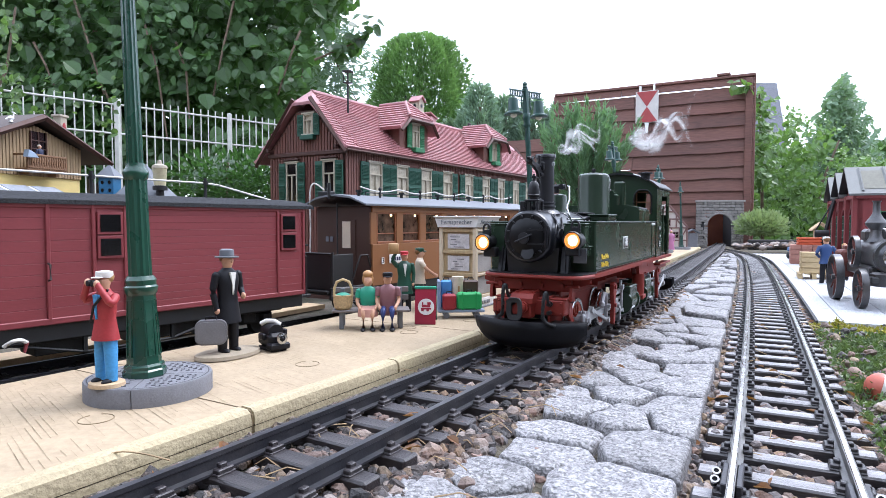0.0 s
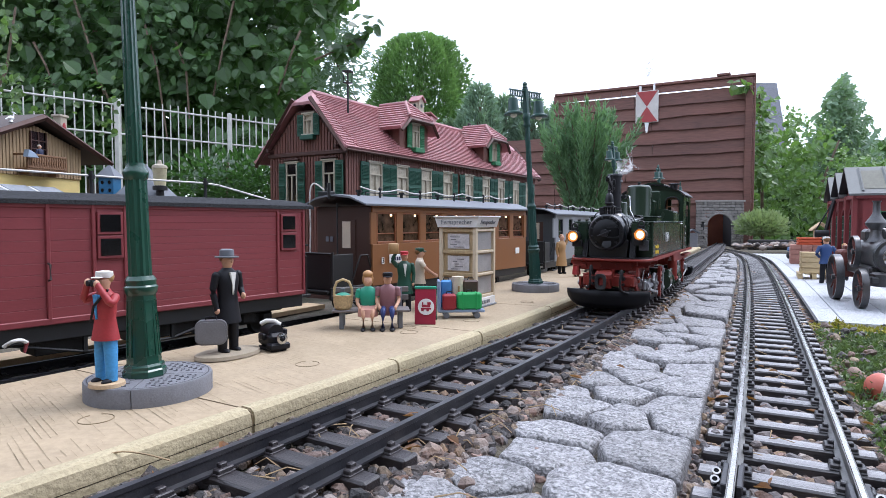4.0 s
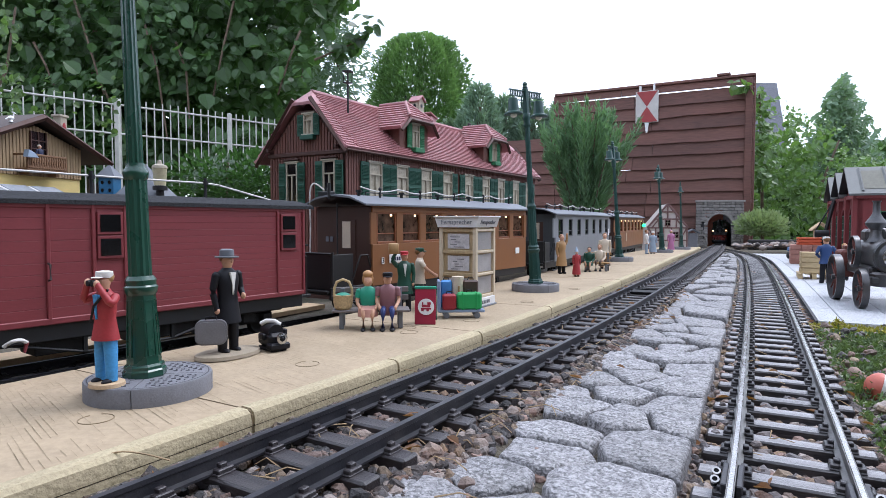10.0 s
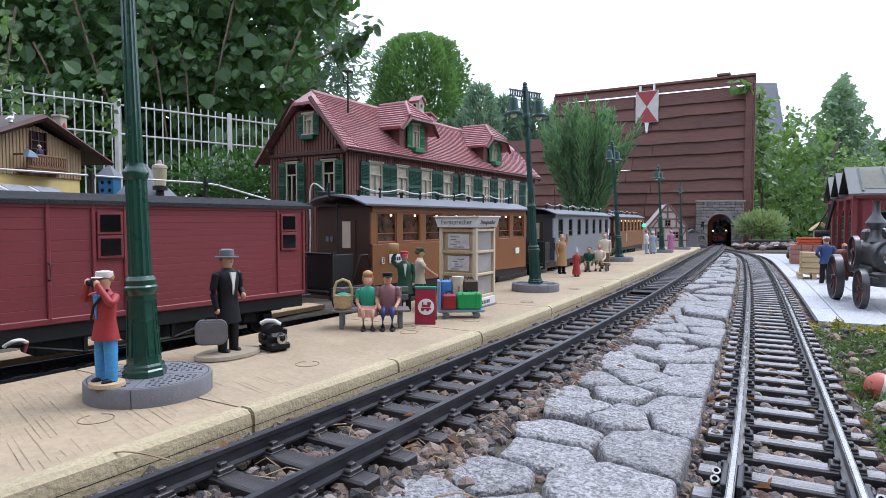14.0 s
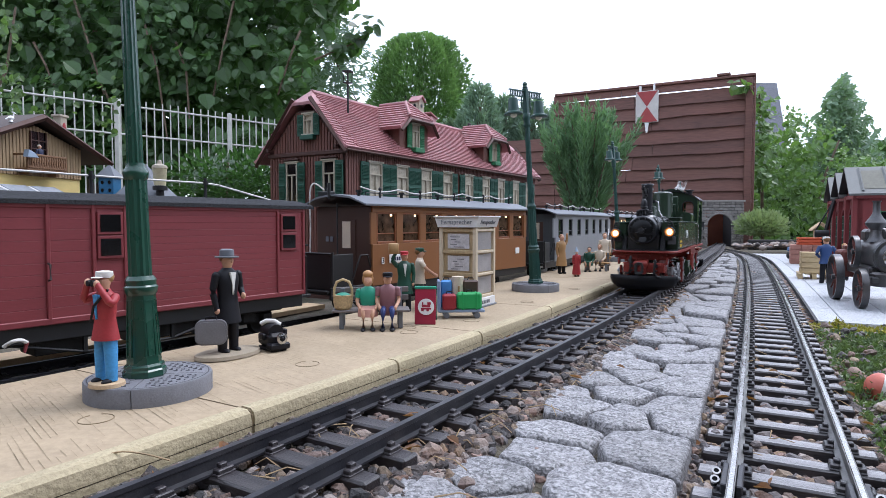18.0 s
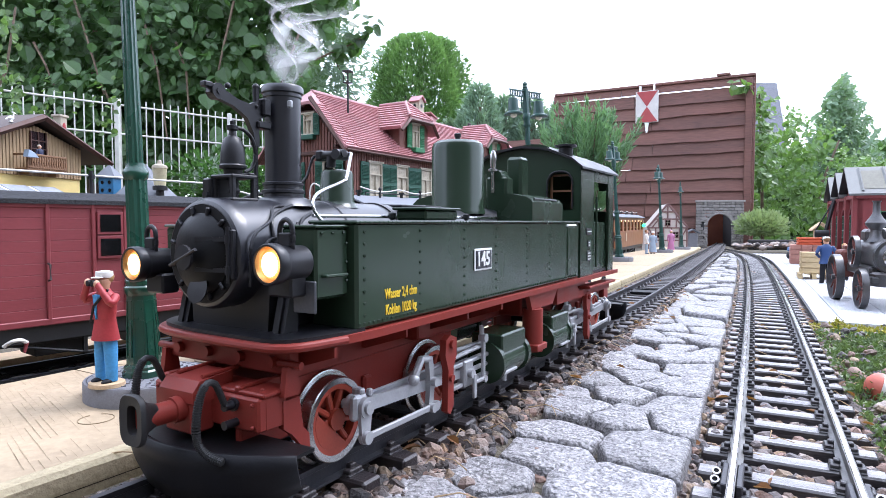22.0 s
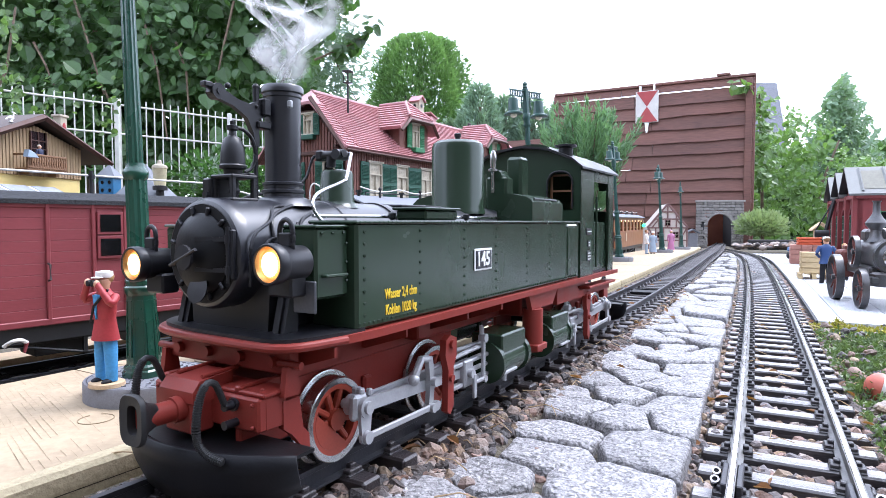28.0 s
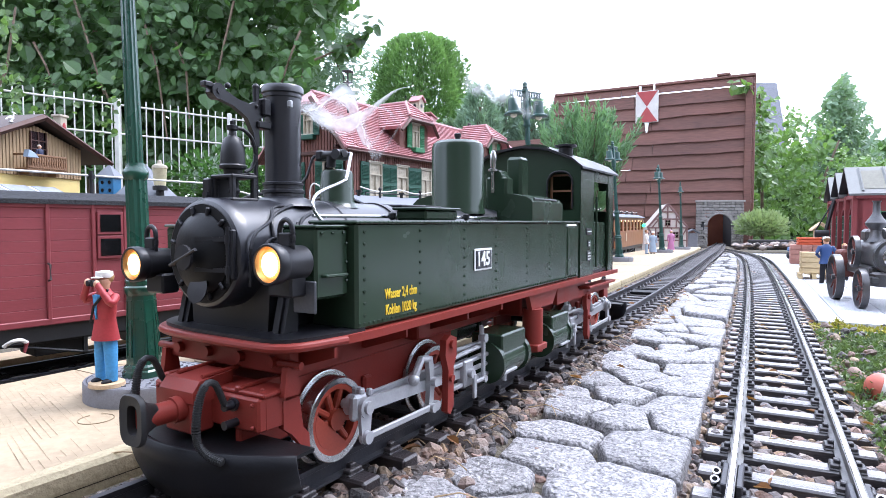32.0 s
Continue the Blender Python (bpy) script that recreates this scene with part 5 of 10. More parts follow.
LAMPS = [(-0.1775, 0.3660, 1.4, 10, 0, 1.0), (0.139, 0.915, 3.4, 24, 42, 0.955), (0.463, 1.60, 4.2, 24, 55, 0.965), (0.769, 2.14, 3.6, 24, 58, 0.945), (0.985, 2.52, 2.0, 24, 68, 0.86)]
for k, (x, y, lean, turn, swing, size) in enumerate(LAMPS):
    plinth(x, y, PLAT + fall(y), turn)
    if k == 0:
        lamp_post(pose(x - 0.0025, y - 0.001, PLAT + 0.0108) @ pose(0, 0, 0, 0, -lean, 0) @ pose(0, 0, 0, 0, 0, 12), "tall green cast-iron lamp post with fluted shaft on plinth", M_POST)
    else:
        lamp_post(pose(x, y, PLAT + 0.0108 + fall(y)) @ pose(0, 0, 0, 0, -lean, 0) @ pose(0, 0, 0, 0, 0, swing) @ Matrix.Scale(size, 4), "green cast-iron lamp post with two bell lamps", M_POSTDARK)

# scored planks: dark grooves in the platform top, cut as thin recessed-looking strips
M_GROOVE = mat("joint_dirt", (0.25, 0.19, 0.115), 0.95, var=0.3, scale=200, bump=0.2)
gr = Mesh()
rg = random.Random(5)
s = -0.20
while s < 1.7:
    for row in range(9):
        if rg.random() < 0.58:
            l0 = E0 + 0.012 + row * 0.0182 + rg.uniform(-0.006, 0.006)
            l1 = l0 + rg.uniform(0.010, 0.040)
            a, b = on(LEFT, s + l0 * 0.27, l0), on(LEFT, s + l1 * 0.27 + rg.uniform(-0.0004, 0.0004), l1)
            w = rg.choice((0.00005, 0.00006, 0.00008, 0.00010, 0.00015)) * (1 if s < 0.7 else 1.5)
            c, d = math.sin(radians(a[2])) * w, math.cos(radians(a[2])) * w
            if l1 < E1 - 0.003:
                gr.add([(a[0] - c, a[1] - d, PLAT + 0.00025), (a[0] + c, a[1] + d, PLAT + 0.00025), (b[0] + c, b[1] + d, PLAT + 0.00025), (b[0] - c, b[1] - d, PLAT + 0.00025)], [(0, 1, 2, 3)])
    s += 0.0034 + rg.uniform(-0.0003, 0.0003)
tagged(part("plank_joint", gr, M_GROOVE, platform, smooth=0), kind="stuff")
for s, lat in ((-0.115, 0.125), (-0.045, 0.228), (0.035, 0.118), (0.20, 0.14), (0.18, 0.125), (0.44, 0.11), (0.27, 0.105), (0.62, 0.10)):
    x, y, h = on(LEFT, s, lat)
    ring = Mesh().tube([(0.0085 * math.cos(t), 0.0085 * math.sin(t), 0) for t in [radians(12 * i) for i in range(28)]], 0.00035, 5)
    part("cast_ring", ring, M_GROOVE, platform, m=pose(x, y, PLAT + 0.0001, 0, 0, 40 * lat * 100))
# worn kerb stones along the edge
for a, b in zip(PS, PS[1:]):
    n = max(1, round((b - a) / 0.15))
    for i in range(n):
        u0, u1 = a + (b - a) * i / n + 0.0012, a + (b - a) * (i + 1) / n - 0.0012
        part("kerb_stone", sweep(LEFT, E0 - 0.0006, [(0.0012, -0.0080), (0.0013, -0.005), (0.0004, -0.0012), (-0.0022, 0.0008), (-0.009, 0.0010), (-0.0105, 0.0001), (-0.0105, -0.0080)], u0, u1, PLAT - 0.0002 + rg.uniform(-0.0003, 0.0002), 0.03), M_KERB, platform)


def stands(s, lat, turn, z=PLAT):
    x, y, h = on(LEFT, s, lat)
    return pose(x, y, z + fall(y), 0, 0, turn)


# figures on the near platform
doll(pose(-0.1895, 0.3405, PLAT + 0.0128, 0, 0, -24), "toy figure in red jacket and blue trousers with binoculars", 0.0625, M_REDC, M_JEANS,
     ([(-0.15, 0, 0.77), (-0.22, -0.07, 0.74), (-0.08, -0.11, 0.91)], [(0.15, 0, 0.77), (0.21, -0.08, 0.72), (0.07, -0.12, 0.90)]), hat="cap", hat_mat=M_WHITEC, base=(0.165, 0.145, M_SANDY), coat=0.03, shirt=M_JEANS, hair=M_TAN,
     extra=[(Mesh().cyl((-0.0016, -0.005, 0.0565), (-0.0020, -0.0088, 0.0565), 0.0017, n=12).cyl((0.0018, -0.005, 0.0565), (0.0014, -0.0088, 0.0565), 0.0017, n=12), M_BLACKC), (Mesh().tube([(0.008, -0.004, 0.053), (0.0, -0.0068, 0.044), (-0.0083, -0.003, 0.034)], 0.0007, 6), M_BLACKC)])
doll(pose(-0.1655, 0.4665, PLAT + 0.003, 0, 0, 58), "toy figure in black coat and grey hat carrying a suitcase", 0.077, M_BLACKC, M_BLACKC,
     ([(-0.15, 0, 0.77), (-0.19, 0.01, 0.62), (-0.17, -0.03, 0.43)], [(0.15, 0, 0.77), (0.18, -0.01, 0.62), (0.13, -0.10, 0.56)]), hat="brim", hat_mat=M_GREYC, base=(0.36, 0.24, mat("stone_base", (0.30, 0.25, 0.18), 0.8, bump=0.3)), coat=0.12, shirt=M_WHITEC)
case = thing("suitcase", pose(-0.1735, 0.4540, PLAT + 0.0085, 0, 0, 16), "grey hard suitcase held by a toy figure", "suitcase")
def rounded(w, h, rad, zc):
    """An upright rectangle with round corners, as points (x, z)."""
    return [(sx * (w / 2 - rad) + rad * math.cos(radians(a0 + 15 * k)), zc + sz * (h / 2 - rad) + rad * math.sin(radians(a0 + 15 * k))) for sx, sz, a0 in ((1, 1, 0), (-1, 1, 90), (-1, -1, 180), (1, -1, 270)) for k in range(7)]


part("shell", Mesh().prism(rounded(0.0200, 0.0160, 0.0045, 0.012), -0.0045, 0.0045, "y").prism(rounded(0.0225, 0.0185, 0.0052, 0.012), -0.0035, 0.0035, "y"), M_CASE, case)
part("seam", Mesh().prism(rounded(0.0228, 0.0188, 0.0053, 0.012), -0.0005, 0.0005, "y"), M_ROD, case)
part("handle", Mesh().tube([(-0.004, 0, 0.021), (-0.0035, 0, 0.0235), (0.0035, 0, 0.0235), (0.004, 0, 0.021)], 0.0007, 6), M_BLACKC, case)
trunk = thing("toy_engine", pose(-0.1362, 0.488, PLAT, 0, 0, 42) @ Matrix.Scale(0.87, 4), "small black machine with silver ring and pale strap", "machine")
part("body", Mesh().box((0, 0.004, 0.010), (0.017, 0.026, 0.013), 0.003).cyl((0, 0.012, 0.017), (0, -0.004, 0.0165), 0.0075, n=18).box((0, -0.008, 0.005), (0.020, 0.012, 0.006), 0.0015).box((0, 0.003, 0.0015), (0.016, 0.026, 0.003), 0.0005), M_BLACKC, trunk)
part("ring", Mesh().lathe([(0.0028, 0), (0.0052, 0.0004), (0.0052, 0.0018), (0.0028, 0.0022), (0.0028, 0)], 18, Matrix.Translation((0.001, -0.013, 0.0125)) @ Matrix.Rotation(radians(90), 4, "X")), M_STEEL, trunk, "silver ring")
part("hub", Mesh().ball((0.001, -0.014, 0.0125), 0.0022, 10, 6), M_BLACKC, trunk)
part("strap", Mesh().tube([(-0.007, 0.012, 0.0235), (-0.003, 0.009, 0.0262), (0.003, 0.005, 0.0258), (0.007, 0.001, 0.0225)], 0.0022, 8), M_WHITEC, trunk, "pale curved strap")
part("side_box", Mesh().box((0.0095, -0.001, 0.016), (0.004, 0.008, 0.006), 0.001).box((-0.0095, 0.004, 0.013), (0.004, 0.010, 0.006), 0.001), M_BLACKC, trunk)

# bench with two seated figures and a basket
M_BENCH = mat("bench_grey", (0.16, 0.14, 0.135), 0.7, stretch=(0.1, 1, 1), var=0.3, scale=200)


def bench(m, label, w=0.074, sz=0.0175, wood=None):
    wood = wood or M_BENCH
    b = thing("bench", m, label, "bench", "platform benches")
    for k in range(3):
        part("seat_slat", Mesh().box((0, -0.008 + 0.0085 * k, sz), (w, 0.0072, 0.0022), 0.0005), wood, b)
    for z in (sz + 0.010, sz + 0.018):
        part("back_slat", Mesh().box((0, 0.0165, z), (w, 0.0022, 0.0052), 0.0005), wood, b)
    for x in (-w * 0.38, w * 0.38):
        lg = part("leg", Mesh().box((x, -0.0065, sz / 2), (0.0045, 0.0045, sz), 0.0006).box((x, 0.0165, (sz + 0.02) / 2), (0.0045, 0.004, sz + 0.02), 0.0006).box((x, 0.004, sz - 0.003), (0.0035, 0.024, 0.003), 0.0005), M_GREYC, b)
    return b


bench(pose(-0.070, 0.592, PLAT, 0, 0, 6), "grey slatted platform bench with two seated figures")
doll(pose(-0.0725, 0.587, PLAT, 0, 0, 6), "seated toy figure in green top and pink skirt", 0.067, M_TEAL, M_SKIN, LAP, short=True, hair=paint("blonde_hair", (0.42, 0.22, 0.08)), sit=True, skirt=paint("dusty_pink", (0.50, 0.25, 0.20)),
     extra=[(Mesh().ball((0, 0.0022, 0.0480), (0.0054, 0.0046, 0.0085), 12, 8).ball((0, 0.0008, 0.0525), (0.0050, 0.0052, 0.0040), 12, 8), paint("blonde_hair", (0.42, 0.22, 0.08)))])
doll(pose(-0.0535, 0.588, PLAT, 0, 0, 4), "seated toy figure in mauve shirt and blue trousers", 0.070, M_MAUVE, paint("dark_jeans", (0.02, 0.035, 0.14)), LAP, hat="cap", hat_mat=M_BLACKC, sit=True, short=True)
bk = thing("wicker_basket", pose(-0.0965, 0.587, PLAT + 0.0186), "woven basket with green cloth standing on bench", "basket")
M_WICKER = mat("wicker", (0.50, 0.36, 0.19), 0.7, scale=500, fine=1500, var=0.35, bump=0.6)
part("bowl", Mesh().lathe([(0.0065, 0), (0.0085, 0.002), (0.0095, 0.008), (0.0092, 0.012), (0.0098, 0.013), (0.0098, 0.0142), (0.008, 0.0142), (0.0075, 0.006), (0, 0.004)], 24), M_WICKER, bk)
part("handle", Mesh().tube([(-0.0088, 0, 0.0125), (-0.0085, 0, 0.020), (-0.006, 0, 0.0265), (0, 0, 0.029), (0.006, 0, 0.0265), (0.0085, 0, 0.020), (0.0088, 0, 0.0125)], 0.0013, 8), M_WICKER, bk)
part("cloth", Mesh().ball((0, 0, 0.0125), (0.0078, 0.0078, 0.004), 12, 6), M_TEAL, bk, "green cloth")

# standing sign board
bd = thing("sign_board", pose(-0.0180, 0.609, PLAT, 0, 0, -4) @ Matrix.Scale(0.86, 4), "red folding board with white round emblem", "sign")
M_SIGNRED = paint("sign_red", (0.33, 0.02, 0.05), 0.4)
part("front_panel", Mesh().box((0, 0, 0.021), (0.0245, 0.0016, 0.042), 0.0006, Matrix.Rotation(radians(-9), 4, "X")), M_SIGNRED, bd)
part("back_panel", Mesh().box((0, 0.015, 0.021), (0.0245, 0.0016, 0.042), 0.0006, Matrix.Translation((0, 0.004, 0)) @ Matrix.Rotation(radians(9), 4, "X")), M_BOTTLE, bd)
part("top_bar", Mesh().box((0, 0.0068, 0.0425), (0.026, 0.004, 0.0035), 0.0008), M_TEAL, bd, "green top bar")
em = part("emblem", Mesh().lathe([(0.0095, 0), (0.0095, 0.0008), (0, 0.0009)], 28, Matrix.Translation((0.001, 0.0020, 0.0205)) @ Matrix.Rotation(radians(81), 4, "X")), M_WHITE, bd, "white round emblem")
gl = Mesh()
for x, z, w, h_ in ((0.001, 0.0185, 0.012, 0.002), (0.001, 0.0215, 0.010, 0.003), (-0.003, 0.0245, 0.0016, 0.003), (0.0045, 0.0245, 0.004, 0.003), (-0.003, 0.0165, 0.003, 0.002), (0.003, 0.0165, 0.003, 0.002)):
    gl.box((x, -0.0004 + (z - 0.0205) * 0.158 + 0.0015, z), (w, 0.0006, h_))
part("emblem_shape", gl, M_SIGNRED, em)

# porters, luggage cart, kiosk
doll(stands(0.292, 0.203, 12), "toy porter in green jacket and red cap carrying a box", 0.069, M_BOTTLE, M_BLACKC,
     ([(-0.15, 0, 0.77), (-0.24, -0.03, 0.86), (-0.16, -0.05, 1.0)], [(0.15, 0, 0.77), (0.18, 0.0, 0.62), (0.16, -0.04, 0.46)]), hat="cap", hat_mat=paint("cap_red", (0.45, 0.03, 0.04)), shirt=M_WHITEC, coat=0.12,
     extra=[(Mesh().box((-0.0125, -0.001, 0.0725), (0.0105, 0.013, 0.012), 0.001), M_TAN)])
doll(stands(0.318, 0.198, 100), "toy figure in cream shirt and green cap pushing luggage", 0.072, M_CREAM, M_BOTTLE,
     ([(-0.15, 0, 0.77), (-0.16, -0.10, 0.66), (-0.12, -0.26, 0.55)], [(0.15, 0, 0.77), (0.17, -0.10, 0.65), (0.13, -0.27, 0.54)]), hat="cap", hat_mat=M_BOTTLE, short=True)
ct = thing("luggage_cart", pose(0.0190, 0.657, PLAT, 0, 0, 4), "pale blue luggage cart loaded with coloured bags", "cart")
M_CART = paint("cart_blue", (0.22, 0.29, 0.42))
part("deck", Mesh().box((0, 0, 0.008), (0.050, 0.022, 0.003), 0.0008), M_CART, ct)
part("end_frame", Mesh().box((-0.0235, 0, 0.0245), (0.003, 0.022, 0.032), 0.0008), M_CART, ct)
for x in (-0.016, 0.017):
    for y in (-0.009, 0.009):
        part("castor", Mesh().cyl((x, y - 0.0012, 0.0033), (x, y + 0.0012, 0.0033), 0.0033, n=14), M_GREYC, ct)


def bag(m, name, label, size, col, strap=True):
    b = thing(name, m, label, "luggage", "luggage on the cart")
    part("case", Mesh().box((0, 0, size[2] / 2), size, 0.0018), col, b)
    if strap:
        for x in (-0.28, 0.28):
            part("strap", Mesh().box((x * size[0], 0, size[2] / 2), (0.0016, size[1] + 0.0008, size[2] + 0.0008), 0.0004), col, b)
    part("grip", Mesh().tube([(-0.003, 0, size[2]), (-0.0025, 0, size[2] + 0.0025), (0.0025, 0, size[2] + 0.0025), (0.003, 0, size[2])], 0.0006, 6), M_BLACKC, b)
    return b


bag(pose(0.0065, 0.6495, PLAT + 0.0096, 0, 0, 4), "red_bag", "dark red travel bag on luggage cart", (0.0145, 0.012, 0.0165), paint("bag_red", (0.30, 0.02, 0.03)), False)
bag(pose(0.0280, 0.6520, PLAT + 0.0096, 0, 0, 4), "green_suitcase", "bright green suitcase on luggage cart", (0.0265, 0.011, 0.018), paint("bag_green", (0.02, 0.33, 0.09)))
bag(pose(0.0035, 0.6635, PLAT + 0.0096, 0, 0, 4), "blue_bag", "light blue bag tied at the top", (0.0125, 0.008, 0.0300), paint("bag_blue", (0.08, 0.27, 0.60)), False)
bag(pose(0.0300, 0.6650, PLAT + 0.0096, 0, 0, 4), "brown_case", "dark brown case on luggage cart", (0.0165, 0.009, 0.0300), paint("bag_brown", (0.08, 0.045, 0.035)), False)
hb = thing("hat_box", pose(0.0160, 0.6640, PLAT + 0.0096), "cream round hat box on luggage cart", "luggage", "luggage on the cart")
part("drum", Mesh().lathe([(0.0062, 0), (0.0062, 0.031), (0.0066, 0.031), (0.0066, 0.034), (0, 0.0345)], 20), M_CREAM, hb)
part("tag", Mesh().box((0.001, -0.0064, 0.020), (0.002, 0.0006, 0.008), 0.0002), M_TAN, hb)

M_KIOSK = mat("kiosk_wood", (0.42, 0.31, 0.17), 0.7, stretch=(1, 1, 0.15), var=0.2, scale=150, bump=0.3)
M_KPALE = mat("kiosk_pale_wood", (0.60, 0.50, 0.36), 0.7, stretch=(1, 1, 0.15), var=0.15, scale=150, bump=0.3)
M_POSTER = mat("faded_poster", (0.55, 0.52, 0.52), 0.4, var=0.25, scale=160, fine=400, bump=0)
M_PANE = mat("milky_pane", (0.36, 0.34, 0.33), 0.18, var=0.25, scale=50, bump=0.05)
x0, y0, h0 = on(LEFT, 0.375, 0.163)
k = thing("kiosk", pose(x0, y0, PLAT, 0, 0, -h0), "wooden timetable kiosk with pale frames and header", "kiosk")
KW, KD = 0.047, 0.052
part("plinth_board", Mesh().box((0, 0, 0.006), (KW + 0.003, KD + 0.003, 0.012), 0.001), M_WHITE, k, "pale plinth board")
part("skirting", Mesh().box((0, 0, 0.0010), (KW + 0.006, KD + 0.006, 0.0024), 0.0006), M_GREYC, k)
part("core", Mesh().box((0, 0, 0.053), (KW - 0.004, KD - 0.004, 0.088)), M_KIOSK, k)
for sx in (-1, 1):
    for sy in (-1, 1):
        part("corner_post", Mesh().box((sx * (KW / 2 - 0.001), sy * (KD / 2 - 0.001), 0.0535), (0.005, 0.005, 0.085), 0.0006), M_KPALE, k)
for z in (0.0135, 0.040, 0.067, 0.093):
    part("rail_front", Mesh().box((0, -KD / 2 + 0.0006, z), (KW - 0.006, 0.0035, 0.0045), 0.0005), M_KIOSK, k)
    part("rail_side", Mesh().box((KW / 2 - 0.0006, 0, z), (0.0035, KD - 0.006, 0.0032), 0.0005), M_KPALE, k)
for z in (0.0268, 0.0535, 0.080):
    ps = part("poster", Mesh().box((0, -KD / 2 + 0.0015, z), (KW - 0.018, 0.0008, 0.018)), M_POSTER, k, "faded paper poster")
    bars = Mesh()
    r = random.Random(int(z * 1e4))
    for i in range(5):
        bars.box((r.uniform(-0.007, 0.005), -KD / 2 + 0.0009, z - 0.007 + 0.003 * i), (r.uniform(0.005, 0.014), 0.0004, 0.0009))
    part("print_bar", bars, M_CASE, ps)
    part("pane", Mesh().box((KW / 2 - 0.0017, 0, z), (0.0008, KD - 0.010, 0.021)), M_PANE, k, "milky glass pane")
M_HEADER = mat("header_white", (0.62, 0.60, 0.58), 0.6, var=0.12, scale=120, bump=0.1)
hd = part("header", Mesh().prism([(-KW / 2 - 0.002, 0.0965), (KW / 2 + 0.002, 0.0965), (KW / 2 + 0.006, 0.1085), (-KW / 2 - 0.006, 0.1085)], -KD / 2 - 0.004, KD / 2 + 0.004, "y").box((0, 0, 0.1092), (KW + 0.014, KD + 0.012, 0.0016), 0.0005), M_HEADER, k, "pale header board with dark lettering")
letters("Fernsprecher", 0.0078, M_GREYC, hd, Matrix.Translation((0, -KD / 2 - 0.0043, 0.1026)) @ Matrix.Rotation(radians(90), 4, "X"), width=0.98)
letters("Fernsprecher", 0.0078, M_GREYC, hd, Matrix.Translation((KW / 2 + 0.0044, 0, 0.1026)) @ Matrix.Rotation(radians(18), 4, "Y") @ SIDE, width=0.98)
pbm = Mesh()
for i in range(6):
    pbm.box((KW / 2 + 0.0018, -0.014 + 0.0045 * i, 0.0062), (0.0006, 0.0024, 0.004))
part("plinth_bar", pbm, M_GREYC, k)

# far figures
doll(stands(0.882, 0.20, 30), "toy figure in long tan coat raising an arm", 0.078, M_TAN, M_BLACKC, ([(-0.15, 0, 0.77), (-0.18, 0.01, 0.62), (-0.17, -0.03, 0.46)], [(0.15, 0, 0.77), (0.20, 0.0, 0.86), (0.18, -0.02, 1.0)]), coat=0.22)
doll(stands(0.835, 0.157, 20), "toy child in red dress with pale hood", 0.050, M_REDC, M_SKIN, HANG, hat="cone", hat_mat=M_PALEBLUE, skirt=M_REDC)
bench(stands(0.985, 0.155, -25), "small wooden platform bench with seated figures", 0.055, 0.0175, M_TAN)
doll(stands(0.963, 0.165, -25), "seated toy figure in green dress", 0.066, M_BOTTLE, M_SKIN, LAP, sit=True, skirt=M_BOTTLE, hair=M_BLACKC)
doll(stands(0.990, 0.150, -25), "seated toy figure in cream and brown clothes", 0.072, M_CREAM, paint("brown_cloth", (0.10, 0.06, 0.035)), LAP, sit=True)
doll(stands(1.06, 0.155, -5), "toy figure in brown skirt and cream blouse", 0.078, M_CREAM, M_SKIN, HANG, skirt=paint("brown_cloth", (0.10, 0.06, 0.035)))
doll(stands(1.79, 0.175, 70), "toy figure in white shirt and pale blue trousers", 0.080, M_WHITEC, M_PALEBLUE, HANG)
doll(stands(1.83, 0.160, -20), "toy figure in long pale blue dress", 0.074, M_PALEBLUE, M_SKIN, HANG, skirt=M_PALEBLUE, hat="cap", hat_mat=M_WHITEC)
doll(stands(2.08, 0.13, 10), "toy figure in pink and purple dress", 0.080, M_PINK, M_SKIN, HANG, skirt=M_PINK, hair=M_PINK)


# ---------------------------------------------------------------- wagons on the siding
M_BOX = mat("boxcar_red", (0.200, 0.032, 0.038), 0.5, var=0.12, scale=60, fine=900, bump=0.12, rand=0.05, stretch=(0.2, 1, 1))
M_FELT = mat("roof_felt", (0.048, 0.049, 0.053), 0.9, var=0.7, scale=500, fine=1400, bump=1.0, depth=0.0015, spec=0.12)
M_BROWN = mat("coach_brown", (0.235, 0.098, 0.036), 0.42, var=0.08, scale=40, bump=0.05)
M_BROWNDARK = mat("coach_dark_brown", (0.052, 0.022, 0.014), 0.5, var=0.12, scale=40, bump=0.05)
M_COACHGREY = mat("coach_grey", (0.21, 0.22, 0.235), 0.45, var=0.08, scale=40, bump=0.05)
M_ROOFGREY = mat("coach_roof", (0.15, 0.16, 0.18), 0.55, spec=0.3, var=0.15, scale=60, bump=0.08)
M_FRAMEBLACK = mat("underframe_black", (0.012, 0.012, 0.013), 0.55, var=0.2, scale=80, bump=0.08)
M_WINDOW = mat("dark_glass", (0.006, 0.006, 0.007), 0.05, var=0.3, scale=30, bump=0, spec=0.4)
M_COACHPANE = mat("coach_pane", (0.085, 0.050, 0.030), 0.08, var=0.9, scale=55, fine=160, bump=0, spec=0.8)
M_WFRAME = mat("window_brown", (0.23, 0.075, 0.028), 0.45, bump=0.05)
M_BULB = mat("interior_bulb", (1.0, 0.72, 0.36), 0.4, emit=3.0, bump=0)
M_CABLE = paint("white_cable", (0.62, 0.60, 0.56), 0.5)


def vehicle(name, a, b, label, category, z=0.034):
    """A thing whose near lower edge runs from a to b; x along it, y away from the viewer."""
    h = math.degrees(math.atan2(b[1] - a[1], b[0] - a[0]))
    return thing(name, pose(a[0], a[1], z, 0, 0, h), label, category), math.hypot(b[0] - a[0], b[1] - a[1])


